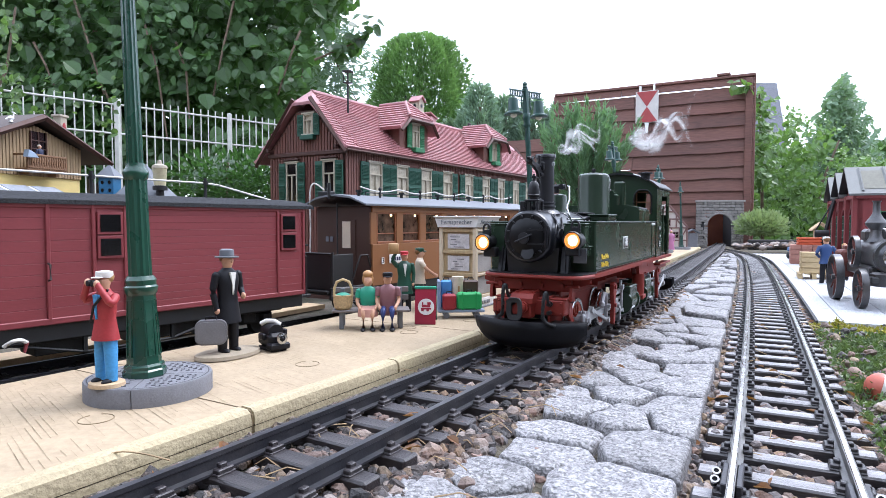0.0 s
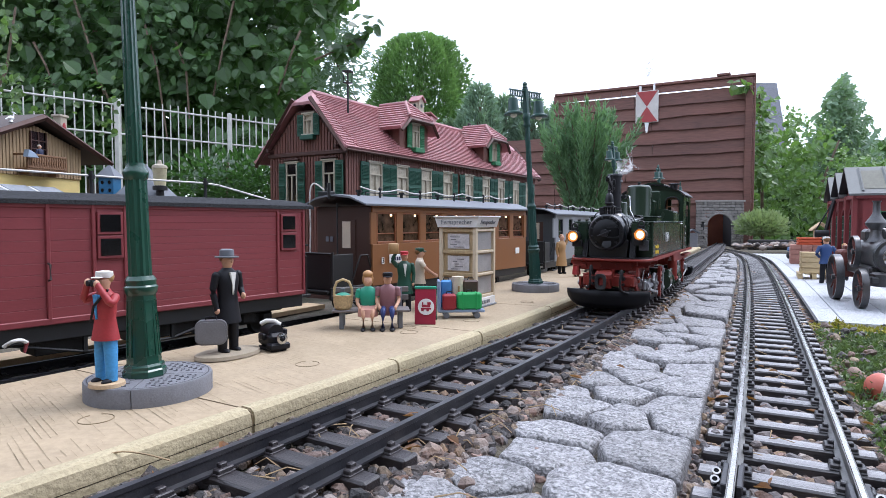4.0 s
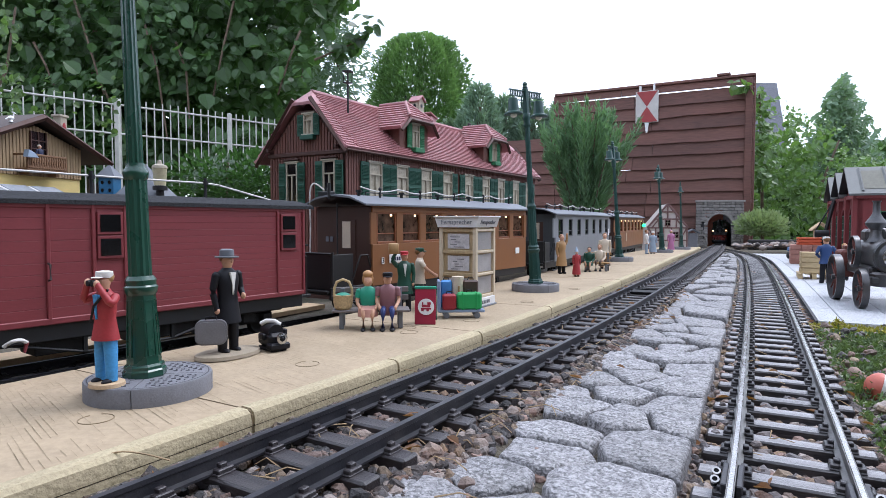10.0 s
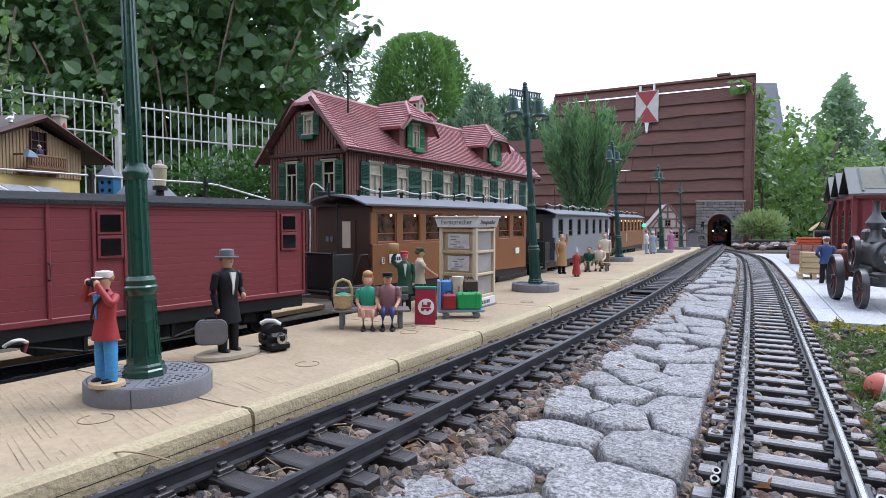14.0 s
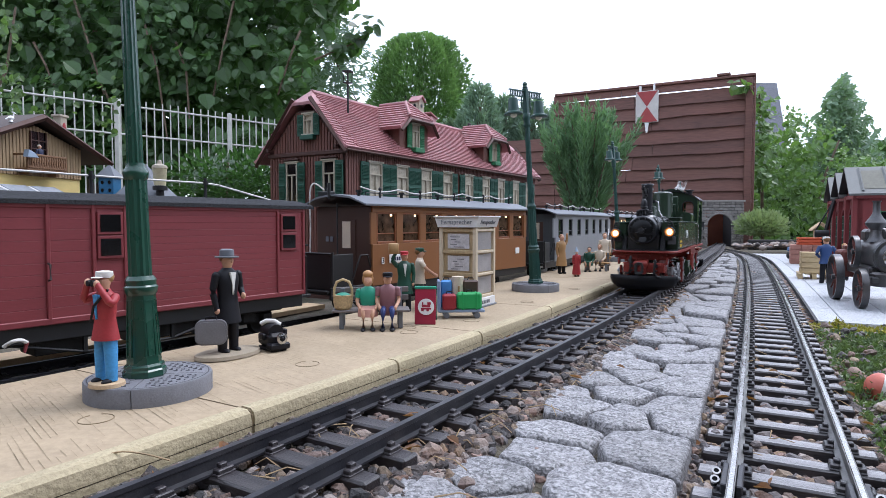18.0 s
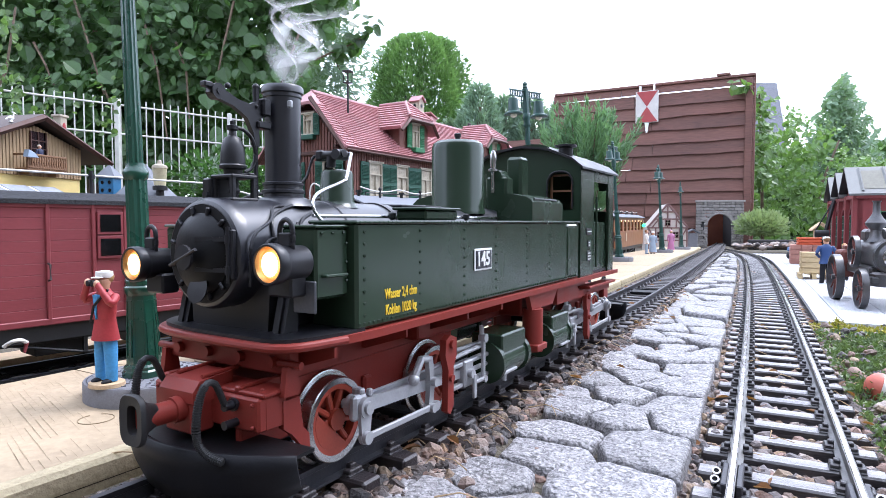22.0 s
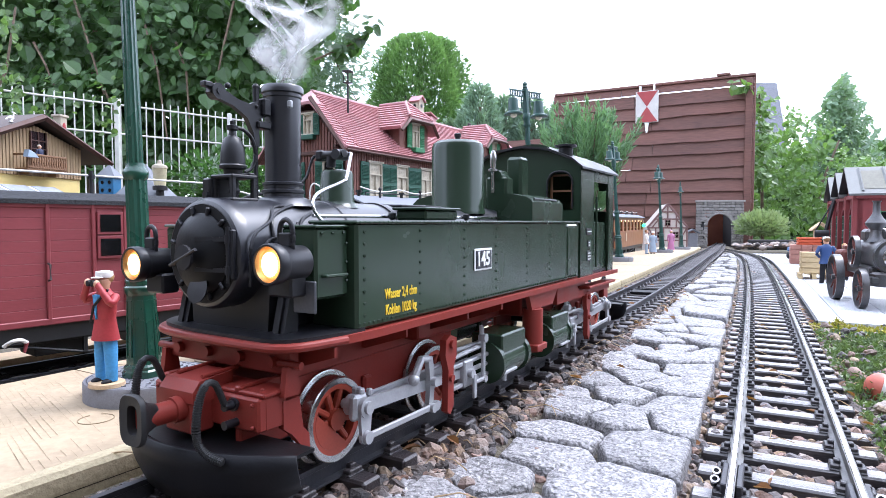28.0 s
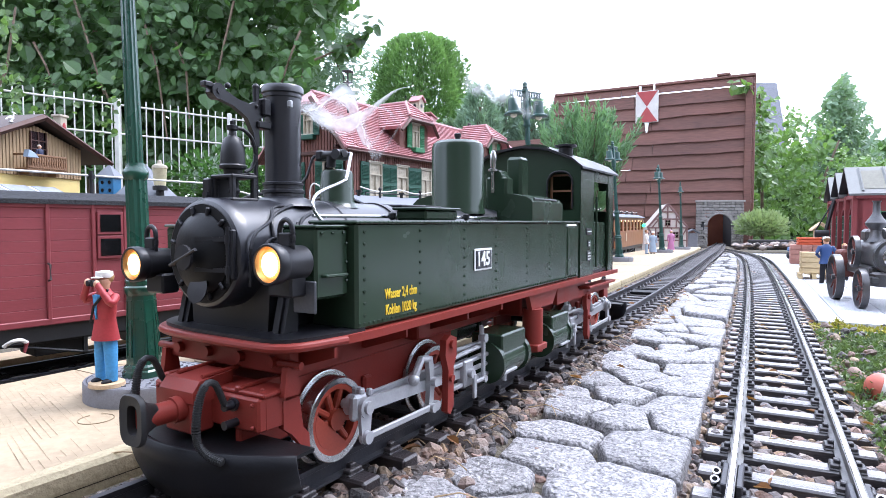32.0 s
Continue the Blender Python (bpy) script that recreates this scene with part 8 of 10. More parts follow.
shrub("broad_leaved_tree", "dense broad-leaved tree with large dark green leaves", "tree", M_HAZEL, items, BROAD, limbs)
# a spray of leaves reaching out, and a thin larch twig below it
its = []
for k in range(46):
    u = k / 45
    c = bearing(590 + 70 * u, 95 - 35 * u + 10 * math.sin(5 * u), 4.6)
    its.append((c + rnd_dir(r) * 0.05, rnd_dir(r, -0.2), Vector((0, -1, 0.6)), r.uniform(0.06, 0.11)))
shrub("overhanging_bough", "bough with drooping leaves against the sky", "branch", M_HAZEL, its, BROAD, [([bearing(560, 110, 4.65), bearing(620, 85, 4.6), bearing(662, 62, 4.6)], 0.010, 0.004)])
its = []
for k in range(700):
    x, y = r.gauss(600, 24), r.uniform(50, 185)
    its.append((bearing(x, y, 6.0) + rnd_dir(r) * 0.1, Vector((r.uniform(-1, 1), 0, r.uniform(-0.7, 0.3))), Vector((0, -1, 0.4)), r.uniform(0.05, 0.11)))
shrub("larch_bough", "thin-needled conifer boughs beside the broad-leaved tree", "tree", M_FIR, its, BLADE, [([bearing(575, 60, 6.0), bearing(600, 120, 6.0), bearing(635, 185, 6.0)], 0.012, 0.005)])

# climbing leaves before the railing
its = []
for k in range(340):
    x, y = r.uniform(-60, 45), r.uniform(20, 205)
    if r.random() < 0.8:
        its.append((bearing(x, y, r.uniform(2.9, 3.2)), rnd_dir(r, -0.3), Vector((r.uniform(-0.5, 0.5), -0.8, 0.6)), r.uniform(0.02, 0.045)))
for k in range(60):
    x, y = r.choice((r.gauss(90, 22), r.gauss(190, 22))), r.gauss(196, 26)
    its.append((bearing(x, y, 3.3), rnd_dir(r, -0.3), Vector((0, -0.8, 0.6)), r.uniform(0.02, 0.042)))
shrub("climbing_vine", "yellow-green climbing vine on the white railing", "plant", M_VINE, its, BROAD, [([bearing(-30, 220, 3.1), bearing(20, 130, 3.1), bearing(40, 20, 3.1)], 0.008, 0.005)])

# hedge
its = []
while len(its) < 7500:
    u = rnd_dir(r)
    c = Vector((-0.98 + r.uniform(0, 0.80), 2.45, 0.16 + 0.05 * math.sin(len(its))))
    p = c + Vector((u.x * 0.16, u.y * 0.30, abs(u.z) * 0.19))
    if p.z < 0.46:
        its.append((p, (u + Vector((0, -0.4, 0.3))), Vector((u.x, u.y - 0.3, u.z + 0.6)), r.uniform(0.018, 0.036)))
shrub("hedge", "dense evergreen hedge with small glossy leaves", "hedge", M_LAUREL, its, OVAL, [([(-0.9 + 0.2 * i, 2.5, -0.05), (-0.88 + 0.2 * i, 2.48, 0.15), (-0.86 + 0.2 * i, 2.45, 0.36)], 0.009, 0.004) for i in range(5)])


def conifer(name, label, mt, cx, d, prof, n, size, base, seed, shape=BLADE, up=0.8, fan=0.9):
    """prof: (height, radius) of the outline."""
    q = random.Random(seed)
    its = []
    hs = [h for h, _ in prof]
    while len(its) < n:
        h = q.uniform(hs[0], hs[-1])
        for (a, p), (b, s_) in zip(prof, prof[1:]):
            if a <= h <= b:
                rad = p + (s_ - p) * (h - a) / (b - a)
        a = q.uniform(0, 2 * math.pi)
        if q.random() > rad / max(x for _, x in prof) + 0.15:
            continue
        k = q.uniform(0.60, 1.03) * (1 + 0.10 * math.sin(7 * a + h * 4) + 0.07 * math.sin(13 * a - 9 * h))
        p = Vector((cx + rad * k * math.cos(a), d + rad * k * math.sin(a), h))
        out = Vector((math.cos(a), math.sin(a), 0))
        its.append((p, out * fan + Vector((q.uniform(-0.4, 0.4), q.uniform(-0.4, 0.4), up * q.uniform(0.3, 1.2))), out + Vector((q.uniform(-0.6, 0.6), q.uniform(-0.6, 0.6), 0.3)), q.uniform(0.6, 1.2) * size))
    return shrub(name, label, "tree", mt, its, shape, [([(cx, d, base), (cx, d, (base + hs[-1]) / 2), (cx, d, hs[-1] * 0.9)], 0.08, 0.02)])


conifer("thuja", "broad blunt-topped green thuja tree", M_THUJA, -0.33, 9.0, [(0.0, 0.74), (0.9, 0.78), (1.6, 0.76), (2.1, 0.68), (2.45, 0.58), (2.66, 0.47), (2.76, 0.32), (2.80, 0.16)], 50000, 0.055, -0.1, 21, OVAL)
for i, (x, h, d, rad) in enumerate([(0.42, 1.66, 7.0, 0.40), (0.72, 1.55, 7.2, 0.38), (1.02, 1.48, 7.0, 0.42), (1.32, 1.40, 6.8, 0.42), (0.12, 1.3, 7.3, 0.36)]):
    conifer("fir", "blue-green fir tree behind the railway", M_FIR, x, d, [(0.0, rad), (h * 0.5, rad * 0.8), (h * 0.8, rad * 0.5), (h, 0.06)], 9500, 0.085, -0.1, 40 + i)

# juniper: plumes fanning up from one foot
q = random.Random(8)
its, limbs = [], []
foot = Vector((0.80, 3.45, 0.04))
for k in range(130):
    a, lean = q.uniform(0, 2 * math.pi), q.uniform(0.05, 0.56)
    ln = q.uniform(0.40, 0.72) * (1 - 0.10 * lean)
    d = Vector((math.cos(a) * lean * 1.0, math.sin(a) * lean, 1)).normalized()
    tip = foot + d * ln + Vector((0, 0, 0.06))
    limbs.append(([foot, foot + d * ln * 0.5, tip], 0.006, 0.002))
    for j in range(170):
        u = q.uniform(0.20, 1.0)
        p = foot + d * ln * u + Vector((0, 0, 0.06 * u)) + rnd_dir(q) * 0.045 * (1.1 - u)
        its.append((p, d + rnd_dir(q) * 0.55, rnd_dir(q), q.uniform(0.024, 0.056)))
shrub("juniper", "feathery green juniper with upright plumes", "shrub", M_JUNI, its, [(0, 0), (-0.10, 0.4), (0, 1.0), (0.10, 0.4)], limbs[::4])

# leafy screen beside the fence
q = random.Random(9)
its = []
def crest(x):
    return 232 + 22 * math.sin(x / 23) + 14 * math.sin(x / 9 + 1) if x < 1420 else 215 + (x - 1420) * 0.55 + 16 * math.sin(x / 14)


for k in range(400):
    x, y, d = q.uniform(1330, 1600), q.uniform(190, 440), q.uniform(4.1, 5.0)
    if y > crest(x):
        c = bearing(x, y, d)
        face = Vector((q.uniform(-0.9, 0.9), -0.7, q.uniform(-0.3, 1.2)))
        big = q.choice((0.022, 0.028, 0.036, 0.048))
        for j in range(q.randint(8, 24)):
            its.append((c + rnd_dir(q) * q.uniform(0.01, 0.10), rnd_dir(q, -0.5), face + rnd_dir(q) * 0.6, big * q.uniform(0.7, 1.3)))
for k in range(420):
    x, y = q.gauss(1342, 11), q.uniform(165, 330)
    its.append((bearing(x, y, q.uniform(3.95, 4.2)), rnd_dir(q, -0.4), Vector((q.uniform(-0.6, 0.6), -0.7, 0.6)), q.uniform(0.02, 0.055)))
for k in range(14):
    its.append((bearing(q.gauss(1306, 13), q.gauss(155, 5), 3.86), rnd_dir(q, -0.4), Vector((0, -0.7, 0.6)), q.uniform(0.04, 0.07)))
shrub("vine_screen", "bright green vine leaves beside the board fence", "plant", M_VINE, its, BROAD, [([bearing(1350, 440, 4.3), bearing(1345, 300, 4.2), bearing(1338, 170, 4.0)], 0.012, 0.006), ([bearing(1440, 440, 4.5), bearing(1450, 330, 4.5), bearing(1480, 250, 4.5)], 0.014, 0.007)])
its = []
while len(its) < 6000:
    x, y = q.gauss(1486, 40), q.uniform(138, 330)
    if abs(x - 1484) < (6 + (y - 140) * 0.62) * (0.78 + 0.3 * math.sin(y / 7) * math.sin(x / 5)):
        its.append((bearing(x, y, q.uniform(5.4, 6.2)), rnd_dir(q, -0.2), Vector((q.uniform(-0.6, 0.6), -0.7, q.uniform(0.2, 0.9))), q.uniform(0.035, 0.080)))
shrub("pear_tree", "grey-green leafy tree with open top", "tree", leaf_mat("grey_green_leaf", (0.105, 0.165, 0.105), var=0.6), its, OVAL, [([bearing(1490, 450, 5.8), bearing(1492, 320, 5.8), bearing(1488, 170, 5.8)], 0.025, 0.006)])
its = []
for k in range(2300):
    x, y = q.uniform(1320, 1800), q.uniform(230, 440)
    if y > 285 + 30 * math.sin(x / 37):
        its.append((bearing(x, y, q.uniform(6.4, 7.4)), rnd_dir(q, -0.2), Vector((0, -0.7, 0.6)), q.uniform(0.16, 0.28)))
shrub("garden_shrubbery", "dark green shrubbery closing the garden", "shrub", M_HAZEL, its, BROAD, [([bearing(1400, 440, 7), bearing(1410, 330, 7)], 0.03, 0.01)])

# small willow-leaved bush before the fence
its = []
c = bearing(1347, 402, 3.55)
while len(its) < 2600:
    u = rnd_dir(q)
    its.append((c + Vector((u.x * 0.145, u.y * 0.12, max(u.z, -0.4) * 0.095)) * q.uniform(0.35, 1.0), u + Vector((0, 0, 0.5)), rnd_dir(q), q.uniform(0.015, 0.030)))
shrub("round_bush", "small round bush with pale narrow leaves", "shrub", M_BUSH, its, OVAL, [([c + Vector((0, 0, -0.13)), c + Vector((0.01, 0, -0.05)), c], 0.012, 0.006)])

# ---------------------------------------------------------------- white railing
M_RAILING = mat("white_railing", (0.47, 0.47, 0.43), 0.5, var=0.2, scale=30, bump=0.1)
fa, fb = Vector((-2.60, 3.28, 0)), Vector((-1.05, 4.85, 0))
fl = (fb - fa).length
fence = thing("railing", Matrix(), "white painted metal railing with upright bars", "fence")
for z in (0.855, 0.675, 0.22):
    part("rail", Mesh().cyl(fa + Vector((0, 0, z)), fb + Vector((0, 0, z)), 0.006, n=8), M_RAILING, fence)
PICKET = Mesh().cyl((0, 0, 0.15), (0, 0, 0.895), 0.0040, n=8).data("picket", M_RAILING)
n = int(fl / 0.051)
for i in range(n):
    p = fa.lerp(fb, i / n)
    part("picket", PICKET, None, fence, m=pose(p.x, p.y, 0))
for u in (0.02, 0.365, 0.70, 0.99):
    p = fa.lerp(fb, u)
    part("post", Mesh().box((p.x, p.y - 0.01, 0.40), (0.028, 0.026, 0.98), 0.003), M_RAILING, fence)

# ---------------------------------------------------------------- board fence with the tunnel
M_BOARD = mat("stained_board", (0.148, 0.064, 0.048), 0.7, var=0.5, scale=12, fine=150, stretch=(0.12, 1, 1), bump=0.4, depth=0.003, rand=0.25, dirt=(0.15, 0.085, 0.065), dirt_amount=0.5)
M_STONE = mat("portal_stone", (0.26, 0.24, 0.225), 0.85, var=0.35, scale=50, fine=300, bump=0.6, depth=0.002, rand=0.6)
wa, wb = Vector((0.838, 4.55, 0)), Vector((1.972, 3.90, 0))
wl_ = (wb - wa).length
ang = math.degrees(math.atan2(wb.y - wa.y, wb.x - wa.x))
bf = thing("board_fence", pose(wa.x, wa.y, 0, 0, 0, ang), "tall dark brown fence of lapped horizontal boards", "fence")
q = random.Random(14)
row, z = 0, -0.07
PORT_U = 1.005
while z < 1.02:
    h = 0.083 + q.uniform(-0.008, 0.008) if row < 13 else 0.045
    end = PORT_U if z < 0.20 else wl_
    cuts = [-0.9, 0.0, q.uniform(0.45, 0.75), end] if z < 0.72 else [0.0, q.uniform(0.45, 0.8), end]
    for a, b in zip(cuts, cuts[1:]):
        m_ = Mesh()
        nseg = 14
        for i in range(nseg + 1):
            u = a + 0.002 + (b - a - 0.004) * i / nseg
            slack = 0.0085 if row in (6, 7, 8, 9, 10, 11) and u > 0.45 else 0.0018
            w0 = slack * noise.noise((u * 5, row * 7.3, 1.0))
            w1 = slack * 0.8 * noise.noise((u * 5, row * 7.3, 9.0))
            for y, zz in ((-0.012, z - 0.006 + w0), (-0.030, z - 0.006 + w0), (-0.014, z + h + w1), (0.004, z + h + w1)):
                m_.v.append((u, y, zz))
        for i in range(nseg):
            for k in range(4):
                m_.f.append((i * 4 + k, i * 4 + (k + 1) % 4, i * 4 + 4 + (k + 1) % 4, i * 4 + 4 + k))
        m_.f += [(0, 1, 2, 3), (nseg * 4, nseg * 4 + 1, nseg * 4 + 2, nseg * 4 + 3)]
        part("board", m_, M_BOARD, bf)
    z += h + (0.014 if row == 12 else 0.0015 if row in (6, 7, 8, 9, 10, 11) else -0.002)
    row += 1
for u in (0.003, 0.66, wl_ - 0.02):
    part("post", Mesh().box((u, 0.03, 0.48), (0.05, 0.05, 1.14), 0.003), M_BOARD, bf)
part("end_post", Mesh().box((wl_ - 0.030, -0.03, 0.50), (0.040, 0.03, 1.06), 0.003), M_BOARD, bf)
part("cap_board", Mesh().box((wl_ / 2, -0.005, z + 0.008), (wl_ + 0.01, 0.05, 0.018), 0.003), M_BOARD, bf)
part("cap_block", Mesh().box((wl_ - 0.18, -0.005, z + 0.027), (0.08, 0.06, 0.016), 0.003), M_BOARD, bf)
# hanging warning board
sg = thing("warning_board", bf.matrix_basis @ pose(0.655, -0.036, 0.785), "white board with two red triangles on a fence", "sign")
part("panel", Mesh().box((0, 0, 0.12), (0.150, 0.008, 0.215), 0.002), mat("faded_white", (0.52, 0.49, 0.46), 0.7, var=0.2, scale=20), sg)
M_SIGR = mat("faded_red", (0.32, 0.05, 0.05), 0.7, var=0.3, scale=20)
part("triangle", Mesh().prism([(-0.070, 0.223), (0.070, 0.223), (0, 0.12)], -0.0065, -0.004, "y"), M_SIGR, sg)
part("triangle", Mesh().prism([(-0.070, 0.017), (0.070, 0.017), (0, 0.12)], -0.0065, -0.004, "y"), M_SIGR, sg)
part("hook", Mesh().box((-0.045, 0, 0.245), (0.014, 0.006, 0.04), 0.001).box((0.045, 0, 0.245), (0.014, 0.006, 0.04), 0.001), M_WHITE, sg)
part("stake", Mesh().prism([(-0.014, 0.012), (0.014, 0.012), (0.005, -0.055), (-0.005, -0.055)], -0.004, 0.003, "y"), M_WHITE, sg)

# tunnel portal
tx, ty, th = on(LEFT, 3.86)
tz = fall(ty)
pt = thing("tunnel_portal", pose(tx, ty, tz, 0, 0, -th + 8), "grey stone tunnel portal with round arch", "tunnel portal")
PW, PH, OW, OS = 0.272, 0.285, 0.070, 0.138
q = random.Random(3)
st = Mesh()
zz = -0.01
while zz < PH - 0.004:
    hh = q.uniform(0.013, 0.019)
    x = -PW / 2
    while x < PW / 2:
        w = min(q.uniform(0.022, 0.045), PW / 2 - x)
        cxm, czm = x + w / 2, zz + hh / 2
        inside = abs(cxm) < OW + 0.012 and czm < OS or math.hypot(cxm, czm - OS) < OW + 0.020
        if not inside and w > 0.006:
            st.box((cxm, q.uniform(-0.002, 0.002), czm), (w - 0.0016, 0.034, hh - 0.0014), 0.0018)
        x += w
    zz += hh
tagged(part("stone", st, M_STONE, pt), kind="stuff")
for k in range(15):
    a = math.pi * (k + 0.5) / 15
    part("arch_stone", Mesh().box((0, 0, 0), (0.0165, 0.042, 0.020), 0.002, Matrix.Translation(((OW + 0.010) * math.cos(a), -0.003, OS + (OW + 0.010) * math.sin(a))) @ Matrix.Rotation(math.pi / 2 - a, 4, "Y")), M_STONE, pt)
for sx in (-1, 1):
    for k in range(8):
        part("quoin", Mesh().box((sx * (OW + 0.009), -0.003, 0.008 + 0.0165 * k), (0.020, 0.042, 0.0155), 0.002), M_STONE, pt)
part("coping", Mesh().box((0, 0, PH + 0.004), (PW + 0.012, 0.044, 0.012), 0.002), M_STONE, pt)
part("pier_core", Mesh().box((-(PW / 2 + OW + 0.014) / 2, 0.006, PH / 2), (PW / 2 - OW - 0.016, 0.020, PH - 0.008)).box(((PW / 2 + OW + 0.014) / 2, 0.006, PH / 2), (PW / 2 - OW - 0.016, 0.020, PH - 0.008)).box((0, 0.006, PH - 0.028), (PW - 0.02, 0.02, 0.038)), M_SLOT, pt)
part("tunnel_wall", Mesh().box((-OW - 0.03, 0.36, 0.13), (0.02, 0.66, 0.30), 0).box((OW + 0.05, 0.36, 0.13), (0.02, 0.66, 0.30), 0).box((0, 0.12, 0.275), (0.22, 0.2, 0.012), 0), M_SLOT, pt)
part("back_board", Mesh().box((0, 0.70, 0.13), (0.34, 0.02, 0.36), 0), mat("back_board", (0.34, 0.13, 0.085), 0.8, scale=10, var=0.3), pt, "reddish board behind the tunnel")

# half-timbered house front, grey hut
M_PLASTER = mat("old_plaster", (0.45, 0.40, 0.37), 0.85, var=0.15, scale=40, bump=0.2)
M_BEAM = mat("pinkish_beam", (0.16, 0.09, 0.085), 0.8, var=0.2, scale=40, bump=0.2)
hx, hy = (1181 - 784) / 1080 * 2.95, 2.95
hz = fall(hy) - 0.004
ht = thing("half_timbered_house", pose(hx, hy, hz, 0, 0, -8), "half-timbered gabled house with plastered panels", "building")
part("gable_wall", Mesh().prism([(-0.093, 0), (0.093, 0), (0.093, 0.120), (0, 0.232), (-0.093, 0.120)], 0, 0.14, "y"), M_PLASTER, ht)


def beam(x0, z0, x1, z1, w=0.006):
    d = Vector((x1 - x0, 0, z1 - z0))
    a = math.atan2(d.x, d.z)
    part("beam", Mesh().box((0, 0, 0), (w, 0.006, d.length), 0.0008, Matrix.Translation(((x0 + x1) / 2, -0.001, (z0 + z1) / 2)) @ Matrix.Rotation(a, 4, "Y")), M_BEAM, ht)


for z_, w_ in ((0.004, 0.093), (0.058, 0.093), (0.118, 0.093), (0.160, 0.058), (0.195, 0.03)):
    beam(-w_, z_, w_, z_)
for x_ in (-0.09, -0.055, -0.018, 0.018, 0.055, 0.09):
    beam(x_, 0.0, x_, min(0.118, 0.232 - abs(x_)))
for x_ in (-0.04, 0.0, 0.04):
    beam(x_, 0.118, x_, 0.225 - abs(x_) * 1.2)
for s_ in (-1, 1):
    beam(s_ * 0.09, 0.004, s_ * 0.058, 0.056)
    beam(s_ * 0.058, 0.06, s_ * 0.088, 0.116)
    beam(s_ * 0.07, 0.122, s_ * 0.042, 0.158)
    beam(s_ * 0.094, 0.118, 0, 0.234, 0.009)
for x_, z_ in ((-0.037, 0.070), (0.037, 0.070), (0.0, 0.128)):
    w_ = part("window", Mesh().box((x_, -0.004, z_ + 0.014), (0.026, 0.004, 0.030), 0.0008), M_BEAM, ht)
    part("pane", Mesh().box((x_, -0.0058, z_ + 0.014), (0.020, 0.001, 0.024)), M_WINDOW, w_)
    part("glazing_bar", Mesh().box((x_, -0.0066, z_ + 0.014), (0.0016, 0.001, 0.024)).box((x_, -0.0066, z_ + 0.014), (0.020, 0.001, 0.0016)), M_SASH, w_)
gh = thing("grey_hut", pose((1225 - 784) / 1080 * 3.2, 3.2, fall(3.2) - 0.006, 0, 0, -10), "small grey wooden hut with pitched lid", "hut")
part("box", Mesh().box((0, 0, 0.048), (0.046, 0.04, 0.096), 0.002), M_DISC, gh)
part("lid", Mesh().prism([(-0.032, 0.094), (0, 0.112), (0.032, 0.094), (0.032, 0.099), (0, 0.118), (-0.032, 0.099)], -0.03, 0.03, "y"), M_ROOFGREY, gh)

# neighbour's slate roof
nb = thing("neighbour_house", Matrix(), "distant house with grey slate roof", "building")
a, b, c_, d_ = bearing(1318, 150, 14), bearing(1368, 150, 14), bearing(1390, 260, 13), bearing(1318, 260, 13)
s_ = Mesh()
s_.v = [a, b, c_, d_] + [v + Vector((0, 0.6, -0.1)) for v in (a, b, c_, d_)]
s_.f = [(0, 1, 2, 3), (4, 5, 6, 7), (0, 1, 5, 4), (1, 2, 6, 5), (2, 3, 7, 6), (3, 0, 4, 7)]
part("roof", s_, mat("slate", (0.115, 0.12, 0.14), 0.8, var=0.25, scale=3, fine=20, bump=0.5, depth=0.02, stretch=(1, 1, 3)), nb)
part("wall", Mesh().box((c_.x - 0.6, 13.5, 0.4), (1.6, 0.8, 2.6), 0.01), M_PLASTER, nb)

# ---------------------------------------------------------------- right side: paving, moss, engine shed
M_SLAB = mat("paving_plate", (0.47, 0.48, 0.505), 0.45, var=0.14, scale=60, fine=260, bump=0.9, depth=0.0018, rand=0.12)
vn, vl = M_SLAB.node_tree.nodes, M_SLAB.node_tree.links
cob = vn.new("ShaderNodeTexVoronoi")
cob.feature = "DISTANCE_TO_EDGE"
cob.inputs["Scale"].default_value = 125
vl.new([n for n in vn if n.type == "MAPPING"][0].outputs["Vector"], cob.inputs["Vector"])
cap_ = vn.new("ShaderNodeMapRange")
cap_.inputs["From Max"].default_value = 0.16
vl.new(cob.outputs["Distance"], cap_.inputs["Value"])
cbump = vn.new("ShaderNodeBump")
cbump.inputs["Strength"].default_value = 0.9
cbump.inputs["Distance"].default_value = 0.0010
vl.new(cap_.outputs["Result"], cbump.inputs["Height"])
vl.new([n for n in vn if n.type == "BUMP" and n is not cbump][0].outputs["Normal"], cbump.inputs["Normal"])
vl.new(cbump.outputs["Normal"], vn["Principled BSDF"].inputs["Normal"])
pv = thing("paving", Matrix(), "pale grey cobble-patterned paving plates", "paving", kind="structure")
SLAB = [0.395, 0.52, 0.66, 0.80, 0.95, 1.10, 1.28, 1.48, 1.70, 1.95, 2.25]
for s0, s1 in zip(SLAB, SLAB[1:]):
    l0 = -0.050
    for w in (0.026, 0.055, 0.055, 0.055, 0.11, 0.11, 0.22, 0.45):
        part("paving_plate", sweep(RIGHT, l0, [(0, -0.012), (0, 0.0072), (0.0008, 0.008), (w - 0.0018, 0.008), (w - 0.001, 0.0072), (w - 0.001, -0.012)], s0 + 0.0008, s1 - 0.0008, 0.0, 0.05), M_SLAB, pv)
        l0 -= w
part("paving_edge", sweep(RIGHT, -0.0465, [(0, -0.012), (0.003, -0.012), (0.003, 0.009), (0, 0.009)], 0.39, 2.25, 0.0, 0.05), M_SLOT, pv)

